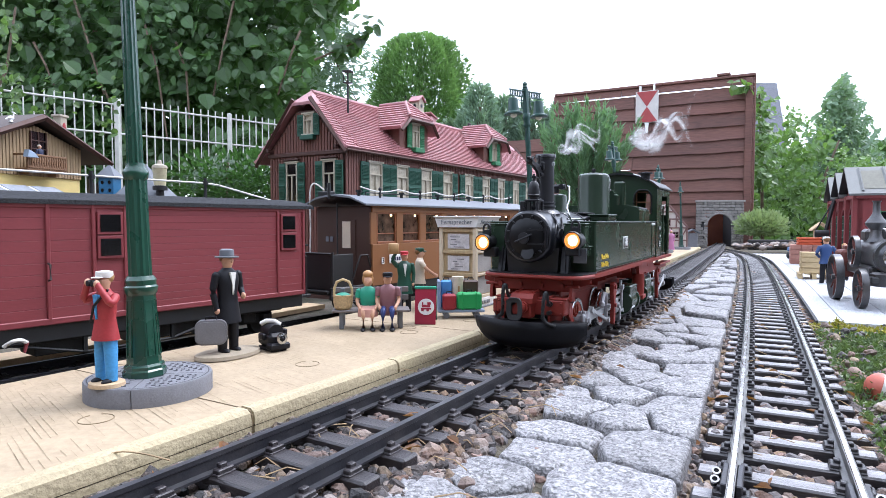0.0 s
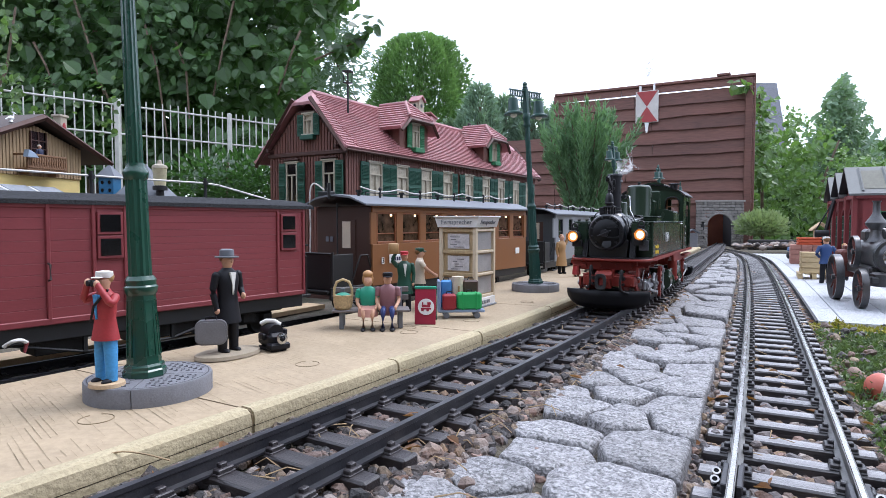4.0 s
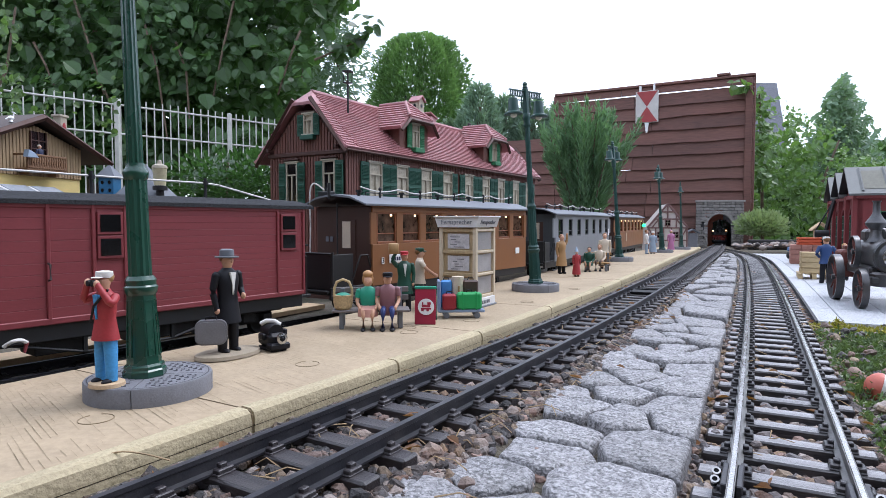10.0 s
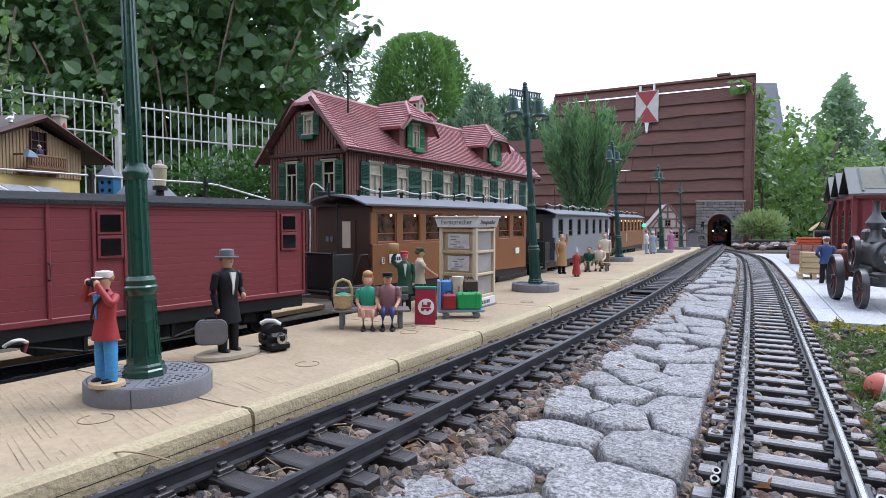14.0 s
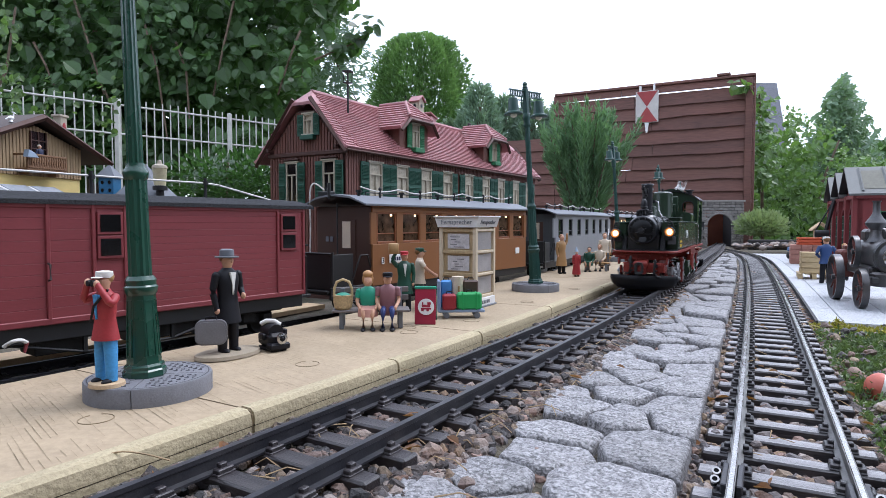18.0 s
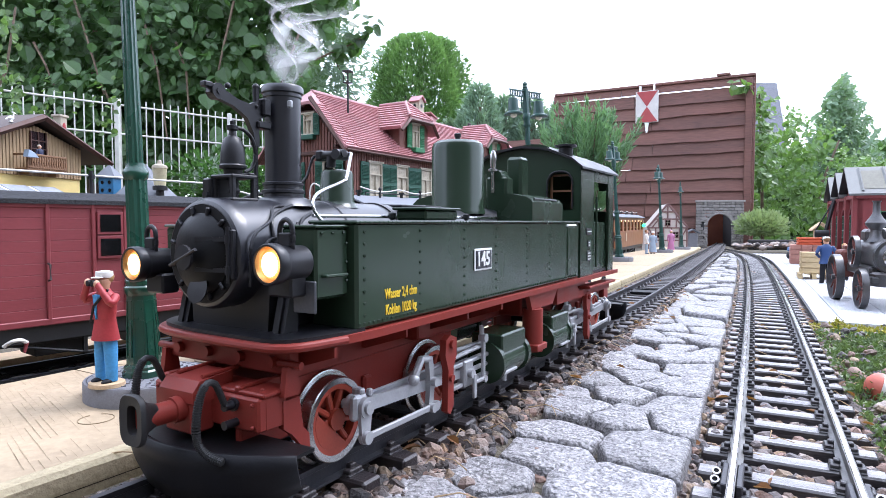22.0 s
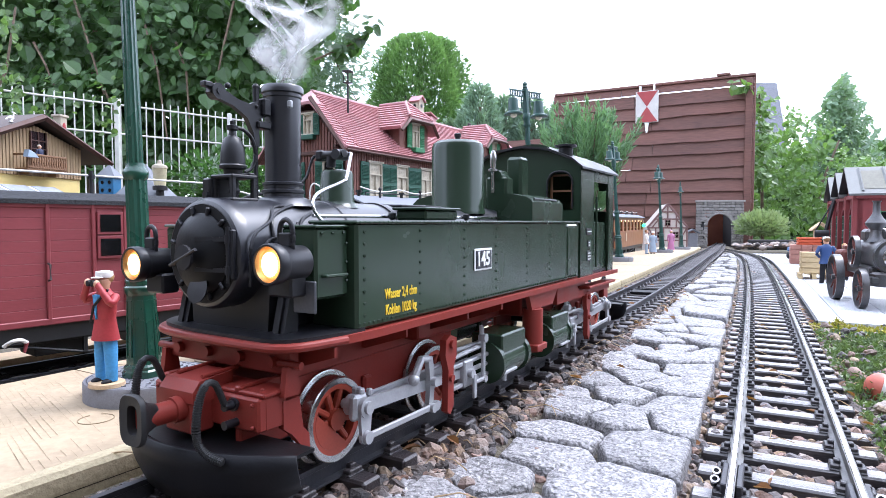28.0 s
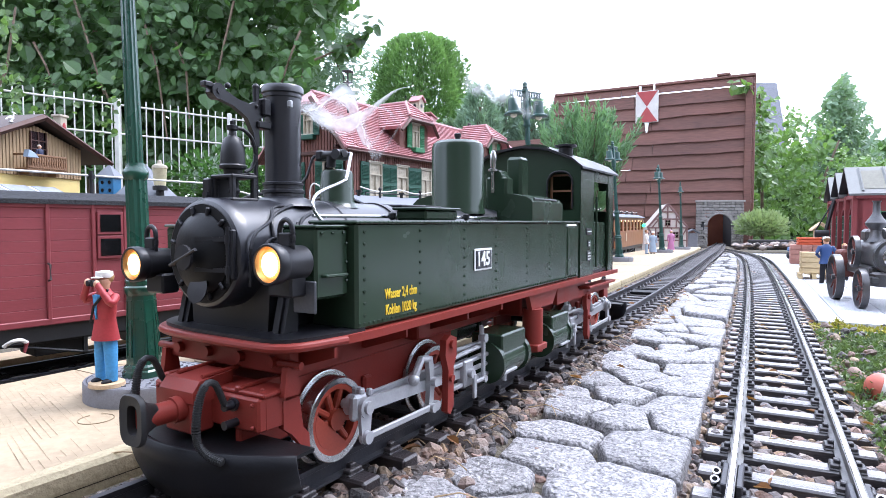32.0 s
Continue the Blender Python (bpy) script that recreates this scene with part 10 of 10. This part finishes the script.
for x, y, s, wid in seeds:
    poly = [(x - 0.075, y - 0.075), (x + 0.075, y - 0.075), (x + 0.075, y + 0.075), (x - 0.075, y + 0.075)]
    for ox, oy in [q_[:2] for q_ in seeds] + GAPS:
        if (ox, oy) != (x, y) and abs(ox - x) < 0.16 and abs(oy - y) < 0.16:
            poly = clip(poly, (x, y), (ox, oy))
            if len(poly) < 3:
                break
    a, ra, b, rb = side_ok(x, y)
    # keep clear of both tracks: mirror points across the strip's sides
    for (cx_, cy_, ch_), room, sg_, keep in ((a, ra, 1, 0.042), (b, rb, -1, 0.042)):
        c, d = math.cos(radians(ch_)), math.sin(radians(ch_))
        gap = room - keep
        if gap < 0.10:
            ox, oy = x - sg_ * c * 2 * gap, y + sg_ * d * 2 * gap
            if len(poly) > 2 and gap > 0.004:
                poly = clip(poly, (x, y), (ox, oy))
    if len(poly) < 3:
        continue
    area = abs(sum(p[0] * q_[1] - q_[0] * p[1] for p, q_ in zip(poly, poly[1:] + poly[:1]))) / 2
    if area < 0.00035:
        continue
    cx_, cy_ = sum(p[0] for p in poly) / len(poly), sum(p[1] for p in poly) / len(poly)
    # inset, then round the corners twice
    ins = 0.0012 + rs.uniform(0, 0.0009) + 0.0052 * min(1.0, max(0.0, cy_ - 0.45))
    ring = []
    for px_, py_ in poly:
        d = math.hypot(px_ - cx_, py_ - cy_)
        ring.append((px_ - (px_ - cx_) / d * ins * 1.25, py_ - (py_ - cy_) / d * ins * 1.25))
    rough = []
    for p, q_ in zip(ring, ring[1:] + ring[:1]):
        parts_ = max(1, round(math.hypot(q_[0] - p[0], q_[1] - p[1]) / 0.011))
        for i in range(parts_):
            u, w = p[0] + (q_[0] - p[0]) * i / parts_, p[1] + (q_[1] - p[1]) * i / parts_
            wob = 0.0016 * noise.noise((u * 70, w * 70, 5)) if i else 0.0
            rough.append((u + wob * (u - cx_) / 0.03, w + wob * (w - cy_) / 0.03))
    ring = rough
    for cut in (0.16, 0.22):
        nxt = []
        for p, q_ in zip(ring, ring[1:] + ring[:1]):
            nxt += [(p[0] * (1 - cut) + q_[0] * cut, p[1] * (1 - cut) + q_[1] * cut), (p[0] * cut + q_[0] * (1 - cut), p[1] * cut + q_[1] * (1 - cut))]
        ring = nxt
    top = 0.0112 + 0.002 * min(1.0, max(0.0, cy_ - 0.5)) + fall(cy_) + rs.uniform(-0.0012, 0.0022) * (1 + min(1.0, cy_))
    tx_, ty_ = rs.uniform(-0.04, 0.04), rs.uniform(-0.04, 0.04)
    n = len(ring)
    m_ = Mesh()
    sc = rs.uniform(0, 50)
    levels = [(1.0, -0.018), (1.0, -0.0042), (0.985, -0.0018), (0.95, -0.0003), (0.86, 0.0004), (0.66, 0.0006), (0.40, 0.0006), (0.16, 0.0006)]
    for f_, dz in levels:
        for px_, py_ in ring:
            ux, uy = (px_ - cx_) * f_, (py_ - cy_) * f_
            wob = 0.0014 * noise.noise(((ux + sc) * 60, uy * 60, dz * 100)) + 0.0007 * noise.noise(((ux + sc) * 190, uy * 190, 4)) if dz > -0.01 else 0
            jx = 1 + (0.02 * noise.noise((px_ * 150 + sc, py_ * 150, 2)) if dz < 0 else 0)
            m_.v.append((ux * jx, uy * jx, dz + wob + tx_ * ux + ty_ * uy))
    for i in range(len(levels) - 1):
        for j in range(n):
            m_.f.append((i * n + j, i * n + (j + 1) % n, (i + 1) * n + (j + 1) % n, (i + 1) * n + j))
    m_.f.append(tuple((len(levels) - 1) * n + j for j in range(n)))
    part("granite_slab", m_, M_GRANITE, path, m=pose(cx_, cy_, top), smooth=60)

# ---------------------------------------------------------------- ballast
ROCK = []
for k in range(10):
    r_ = random.Random(k)
    b_ = Mesh().ball((0, 0, 0), 1.0, 6, 4)
    vs = []
    for v in b_.v:
        w = Vector(v)
        f_ = 1 + 0.55 * noise.noise(w * 1.1 + Vector((k * 7.7, 0, 0)))
        vs.append((w.x * f_ * r_.uniform(0.9, 1.25), w.y * f_ * r_.uniform(0.7, 1.0), w.z * f_ * r_.uniform(0.55, 0.85)))
    ROCK.append((vs, b_.f))


def scatter(name, label, spots, mt):
    m_ = Mesh()
    for p, size, turn in spots:
        vs, fs = ROCK[rs.randrange(10)]
        q_ = Matrix.Translation(p) @ Euler((rs.uniform(-0.5, 0.5), rs.uniform(-0.5, 0.5), turn)).to_matrix().to_4x4()
        m_.add([(v[0] * size, v[1] * size, v[2] * size) for v in vs], fs, q_)
    return solo(name, m_, mt, label, "gravel", kind="stuff", smooth=0)


sp1, sp2 = [], []
for track, z0, lo, hi, s1, dens, dest in ((LEFT, 0.0108, -0.056, 0.058, 1.5, 9000, sp1), (RIGHT, 0.0004, -0.062, 0.062, 1.5, 9000, sp2)):
    n = 0
    while n < dens:
        u = rs.random()
        s = -0.22 + (s1 + 0.22) * u ** 1.7
        lat = rs.uniform(lo, hi)
        if abs(abs(lat) - 0.0235) < 0.005 or (s > 0.45 and lat < -0.045 and dest is sp1):
            continue
        ph = ((s + 0.32) / 0.0285) % 1.0
        on_sleeper = abs(lat) < 0.041 and (ph < 0.24 or ph > 0.76)
        if on_sleeper and rs.random() < 0.97:
            continue
        x, y, h = on(track, s, lat)
        edge = max(0.0, abs(lat) - 0.045)
        size = rs.uniform(0.0022, 0.0044) * (1.3 if rs.random() < 0.2 else 1)
        dest.append((Vector((x, y, z0 + fall(y) - edge * 0.3 + rs.uniform(-0.0012, 0.0016))), size, rs.uniform(0, 6.3)))
        n += 1
scatter("platform_track_ballast", "brown and grey gravel between sleepers", sp1, M_GRAVEL)
scatter("garden_track_ballast", "brown and grey gravel between sleepers", sp2, M_GRAVEL)
sp3 = []
for k in range(2600):
    x, y, s, wid = rs.choice(seeds)
    if s < 1.3:
        sp3.append((Vector((x + rs.uniform(-0.04, 0.04), y + rs.uniform(-0.04, 0.04), 0.0036 + fall(y) + rs.uniform(0, 0.0026))), rs.uniform(0.0015, 0.0032), rs.uniform(0, 6.3)))
sp4 = []
for k in range(190):
    s = rs.uniform(-0.15, 0.385)
    lat = -(0.05 + 0.16 * rs.random() ** 2.2)
    x, y, h = on(RIGHT, s, lat)
    sp4.append((Vector((x, y, 0.003 + rs.uniform(0, 0.007))), rs.uniform(0.0018, 0.0050), rs.uniform(0, 6.3)))
for x, y in GAPS:
    for k in range(70):
        sp3.append((Vector((x + rs.gauss(0, 0.013), y + rs.gauss(0, 0.022), 0.0055 + rs.uniform(0, 0.004))), rs.uniform(0.0022, 0.0046), rs.uniform(0, 6.3)))
scatter("moss_gravel", "grey and brown gravel scattered through moss", sp4, M_GRAVEL)
scatter("joint_gravel", "fine gravel in the slab joints", sp3, M_GRAVEL)

# dry leaves, twigs and grass blades on the ballast
M_DRY = leaf_mat("dry_leaf", (0.20, 0.09, 0.035), back=0.2)
M_STRAW = mat("straw", (0.34, 0.24, 0.13), 0.8, var=0.3)
its = []
for k in range(190):
    tr, z0, lo, hi = ((LEFT, 0.0135, -0.075, 0.05), (RIGHT, 0.005, -0.09, 0.06))[rs.random() < 0.45]
    x, y, h = on(tr, rs.uniform(-0.15, 0.9), rs.uniform(lo, hi))
    its.append((Vector((x, y, z0 + rs.uniform(0, 0.002))), Vector((rs.uniform(-1, 1), rs.uniform(-1, 1), rs.uniform(0, 0.4))), Vector((rs.uniform(-0.6, 0.6), rs.uniform(-0.6, 0.6), 1)), rs.uniform(0.004, 0.011)))
solo("dry_leaf_litter", leaves(its, OVAL, 0.3), M_DRY, "scattered dry brown leaves on the ballast", "leaves", kind="stuff", smooth=0)
tw = Mesh()
for k in range(190):
    tr, z0 = ((LEFT, 0.0145), (RIGHT, 0.0055))[rs.random() < 0.35]
    x, y, h = on(tr, rs.uniform(-0.15, 0.6), rs.uniform(-0.068, 0.045))
    a, ln = rs.uniform(0, 6.3), rs.uniform(0.006, 0.022)
    tw.tube([(x, y, z0), (x + math.cos(a) * ln * 0.5, y + math.sin(a) * ln * 0.5, z0 + rs.uniform(0.0, 0.004)), (x + math.cos(a) * ln, y + math.sin(a) * ln, z0 + rs.uniform(-0.001, 0.003))], 0.0004, 4, 0.0002)
solo("dry_straw", tw, M_STRAW, "dry straw and twigs on the ballast", "straw", kind="stuff", smooth=0)
# dark uncoupling ramp between the rails
x, y, h = on(LEFT, 0.645)
ramp_ = thing("uncoupling_ramp", pose(x, y, 0.0162, 0, 0, -h), "black uncoupling ramp lying between the rails", "track fitting")
part("plate", Mesh().box((0, 0, 0.0022), (0.036, 0.046, 0.0016), 0.0004), M_MATT, ramp_)
part("frame", Mesh().box((0, -0.024, 0.003), (0.038, 0.003, 0.0032), 0.0005).box((0, 0.024, 0.003), (0.038, 0.003, 0.0032), 0.0005), M_MATT, ramp_)
# a long pale stem at the platform's front corner
solo("dry_stem", Mesh().tube(curvy([(-0.1777, 0.2587, 0.004), (-0.1694, 0.2609, 0.0105), (-0.1575, 0.264, 0.0165), (-0.1452, 0.2666, 0.0208), (-0.1332, 0.2653, 0.0208), (-0.1194, 0.2621, 0.019)]), 0.0004, 5), M_STRAW, "long pale dry stem over the platform edge", "stem")
# rail joiners with bright screws near the camera
for lat in (0.0235, -0.0235):
    out_ = -1 if lat > 0 else 1
    x, y, h = on(RIGHT, -0.140, lat)
    j = thing("rail_joiner", pose(x, y, RAIL_R, 0, 0, -h), "dark rail joiner plates with two pale tubular screws", "rail joiner", "rail joiners")
    for d in (-1, 1):
        part("clamp", Mesh().box((d * 0.0030, 0, -0.0048), (0.0028, 0.026, 0.0060), 0.0005), M_RAIL_OLD, j)
    for dy in (-0.005, 0.005):
        q_ = Matrix.Translation((out_ * 0.0066, dy, -0.0055)) @ Matrix.Rotation(radians(38), 4, "X")
        part("screw", Mesh().lathe([(0.0011, 0.0030), (0.0011, 0.0042), (0.0019, 0.0042), (0.0020, 0.0039), (0.0020, 0.0030)], 16, q_), M_RAIL_BRIGHT, j, "pale tubular screw")
        part("screw_shank", Mesh().lathe([(0.0019, 0.0), (0.0019, 0.0030)], 12, q_), M_MATT, j)
        part("screw_hole", Mesh().lathe([(0.0, 0.0038), (0.00112, 0.0038)], 12, q_), M_MATT, j)


# ---------------------------------------------------------------- steam from the chimney
M_STEAM = bpy.data.materials.new("thin_steam")
M_STEAM.use_nodes = True
sn, sl_n = M_STEAM.node_tree.nodes, M_STEAM.node_tree.links
sn.clear()
s_out = sn.new("ShaderNodeOutputMaterial")
s_mix = sn.new("ShaderNodeMixShader")
s_clear = sn.new("ShaderNodeBsdfTransparent")
s_white = sn.new("ShaderNodeBsdfDiffuse")
s_white.inputs["Color"].default_value = (0.93, 0.93, 0.93, 1)
s_tr = sn.new("ShaderNodeBsdfTranslucent")
s_tr.inputs["Color"].default_value = (0.93, 0.93, 0.93, 1)
s_add = sn.new("ShaderNodeMixShader")
s_tc = sn.new("ShaderNodeTexCoord")
s_n = sn.new("ShaderNodeTexNoise")
s_n.inputs["Scale"].default_value = 95
s_n.inputs["Detail"].default_value = 4
s_r = sn.new("ShaderNodeMapRange")
s_r.inputs["From Min"].default_value = 0.24
s_r.inputs["From Max"].default_value = 0.68
s_r.inputs["To Max"].default_value = 0.95
sl_n.new(s_tc.outputs["Object"], s_n.inputs["Vector"])
sl_n.new(s_n.outputs["Fac"], s_r.inputs["Value"])
sl_n.new(s_white.outputs[0], s_add.inputs[1])
sl_n.new(s_tr.outputs[0], s_add.inputs[2])
s_at = sn.new("ShaderNodeAttribute")
s_at.attribute_name = "fade"
s_mul = sn.new("ShaderNodeMath")
s_mul.operation = "MULTIPLY"
sl_n.new(s_r.outputs["Result"], s_mul.inputs[0])
sl_n.new(s_at.outputs["Fac"], s_mul.inputs[1])
sl_n.new(s_mul.outputs[0], s_mix.inputs[0])
sl_n.new(s_clear.outputs[0], s_mix.inputs[1])
sl_n.new(s_add.outputs[0], s_mix.inputs[2])
sl_n.new(s_mix.outputs[0], s_out.inputs["Surface"])


def wisp(seed, size):
    """A curl of steam: a few thin twisted veils rising from a narrow foot."""
    r = random.Random(seed)
    m = Mesh()
    fade = []
    for v in range(5):
        ph, tw = r.uniform(0, 6.3), r.uniform(1.5, 4.0)
        n, w = 22, 9
        lean = r.uniform(-0.25, 0.25)
        o = len(m.v)
        for i in range(n):
            u = i / (n - 1)
            sw = size * (0.05 + 0.22 * u) * math.sin(tw * u * 3 + ph)
            cx, cy, cz = sw + lean * size * u * u, size * 0.12 * math.cos(tw * u * 2.4 + ph) * u, size * u * (0.8 + 0.2 * math.cos(ph))
            half = size * (0.055 + 0.10 * math.sin(math.pi * min(1, u * 1.15)) * r.uniform(0.7, 1.1)) * (1 - 0.75 * u * u)
            a = ph + tw * u
            for j in range(w):
                k = (j / (w - 1) - 0.5) * 2
                fade.append((1 - k * k) * min(1.0, 3 * u + 0.5) * (1 - u ** 3) * (1.0 if v < 2 else 0.6))
                m.v.append((cx + half * k * math.cos(a), cy + half * k * math.sin(a), cz + half * 0.35 * k * k))
        for i in range(n - 1):
            for j in range(w - 1):
                q = o + i * w + j
                m.f.append((q, q + 1, q + w + 1, q + w))
    return m, fade


WISPS = []
# (time it leaves the chimney, size, drift per second)
PUFFS = [(-1.6, 0.080, (0.20, 0.05, 0.03)), (-0.8, 0.070, (0.16, 0.06, 0.03)), (-0.3, 0.050, (0.10, 0.06, 0.06)), (0.6, 0.045, (0.05, 0.05, 0.10)), (1.3, 0.040, (0.15, 0.06, 0.04)), (1.7, 0.036, (0.03, 0.05, 0.12)), (2.7, 0.040, (0.06, 0.05, 0.09)), (3.9, 0.045, (0.1, 0.05, 0.07)),
         (5.2, 0.040, (0.2, 0.05, 0.02)), (5.7, 0.030, (0.08, 0.06, 0.03)), (6.7, 0.030, (0.12, 0.04, 0.03)), (7.7, 0.034, (0.10, 0.05, 0.03)), (17.6, 0.034, (0.08, 0.05, 0.04)), (18.7, 0.034, (0.04, 0.05, 0.08)),
         (19.7, 0.026, (0.01, 0.02, 0.05)), (20.6, 0.040, (0.002, 0.01, 0.035)), (21.65, 0.058, (0.008, 0.01, 0.04)), (22.5, 0.052, (0.06, 0.03, 0.010)), (23.5, 0.062, (0.05, 0.02, 0.026)), (23.7, 0.050, (0.06, 0.02, 0.020)), (24.3, 0.060, (0.06, 0.03, -0.008)), (24.65, 0.060, (0.06, 0.03, 0.010)), (25.6, 0.05, (0.03, 0.03, 0.02)),
         (26.5, 0.05, (0.01, 0.02, 0.05)), (27.5, 0.066, (-0.003, 0.01, 0.035)), (27.75, 0.060, (0.004, 0.01, 0.03)), (28.6, 0.056, (-0.025, 0.008, 0.045)), (29.5, 0.052, (0.06, 0.02, 0.045)), (29.75, 0.045, (0.06, 0.03, 0.02)), (30.6, 0.050, (0.06, 0.03, 0.002)), (31.4, 0.050, (0.05, 0.03, -0.018))]
for k, (t0, size, drift) in enumerate(PUFFS):
    veil, fade = wisp(k + 1, size)
    ob = solo("steam_wisp", veil, M_STEAM, "thin curling wisp of white steam", "steam", group="steam wisps", smooth=60)
    ob.data.attributes.new("fade", "FLOAT", "POINT").data.foreach_set("value", fade)
    WISPS.append((ob, t0, size, drift))


# ---------------------------------------------------------------- what moves
RUN = [(0, 0.204), (0.5, 0.227), (1, 0.252), (2, 0.315), (3, 0.381), (3.5, 0.413), (5.5, 0.540), (6, 0.576), (7, 0.648), (8, 0.728), (8.47, 0.766), (8.53, 0.80),
       (9.0, 3.93), (9.1, 3.98), (14.0, 3.98), (14.3, 3.88), (14.6, 3.62), (16.4, 1.46), (16.5, 1.412), (17, 1.187), (17.5, 0.933), (18, 0.658), (18.5, 0.437), (19, 0.244),
       (19.5, 0.096), (20, -0.017), (20.5, -0.076), (20.9, -0.0965), (21, -0.098), (21.1, -0.098), (32, -0.098)]


def motions():
    spots = dict(RUN)
    times = sorted(spots)

    def s_at(t):
        for a, b in zip(times, times[1:]):
            if t <= b:
                u = (t - a) / (b - a)
                return spots[a] + (spots[b] - spots[a]) * u
        return spots[times[-1]]
    walk(loco, [(t, loco_pose(spots[t])) for t in times])
    turn, rows, last = 0.0, [], None
    for k in range(32 * 30 + 1):
        t = k / 30
        s = s_at(t)
        if last is not None:
            turn += max(-70.0, min(70.0, math.degrees((s - last) / 0.0176)))
        last = s
        if not rows or abs(turn - rows[-1][1]) > 30 or k == 960:
            if rows and k - rows[-1][2] > 2:
                rows.append(((k - 1) / 30, prev, k - 1))
            rows.append((t, turn, k))
        prev = turn
    rows = [(t, a - turn - 138.0, k) for t, a, k in rows]
    for ax, y in zip(wheelsets, AXLES):
        walk(ax, [(t, pose(0, y, WZ, -a)) for t, a, k in rows])
    for ob, y in rods:
        walk(ob, [(t, pose(0, y + CRANK * math.sin(radians(-a)), WZ - CRANK * math.cos(radians(-a)))) for t, a, k in rows])
    for ob, y, reach, kind in conn:
        gear = []
        for t, a, k in rows:
            w = radians(-a) + (radians(LAG) if kind else 0.0)
            rad = RETURN if kind else CRANK
            dy, dz = rad * math.sin(w), -rad * math.cos(w)
            drop = (0.0100 - WZ if kind else 0.0) - dz
            gear.append((t, pose(0, y + dy, WZ + dz, math.degrees(math.asin(drop / reach)))))
        walk(ob, gear)


    # wisps of steam: each rides in the smokebox, leaves the chimney, then drifts off and rises away
    for ob, t0, size, drift in WISPS:
        rows = []
        for t in [x for x in times if x < t0 - 0.15] + [t0 - 0.1]:
            if t >= 0:
                rows.append((t, loco_pose(s_at(t)) @ pose(0, 0.15, 0.086) @ pose(0, 0, 0, 82)))
        top = loco_pose(s_at(max(0.0, t0))) @ Vector((0, -0.004, 0.151))
        d = Vector(drift)
        side = math.degrees(math.atan2(d.x, d.z))
        for dt, lift, go in ((0.0, -0.012, 0.0), (0.3, 0.0, 0.12), (0.8, 0.004, 0.5), (1.4, 0.012, 1.3), (2.2, 0.06, 2.6), (3.5, 0.5, 5.0), (6.0, 1.8, 9.0), (9.0, 5.0, 14.0)):
            t = t0 + dt
            if 0 <= t <= 32.0:
                rows.append((t, Matrix.Translation(top + d * go + Vector((0, 0, lift))) @ pose(0, 0, 0, 0, max(-60.0, min(100.0, side * min(1.0, 0.6 + dt / 0.5))), 10 * dt)))
        if rows[0][0] > 0:
            rows.insert(0, (0, rows[0][1]))
        if rows[-1][0] < 32:
            rows.append((32, rows[-1][1]))
        walk(ob, rows)


def loco_pose(s):
    """The locomotive over its two bogies."""
    a, b = on(LEFT, s + 0.025), on(LEFT, s + 0.32)
    h = math.degrees(math.atan2(b[0] - a[0], b[1] - a[1]))
    tilt = math.degrees(math.atan2(fall(b[1]) - fall(a[1]), 0.295))
    x, y = a[0] - 0.025 * math.sin(radians(h)), a[1] - 0.025 * math.cos(radians(h))
    return pose(x, y, RAIL_L + fall(y), tilt, 0, -h)


motions()
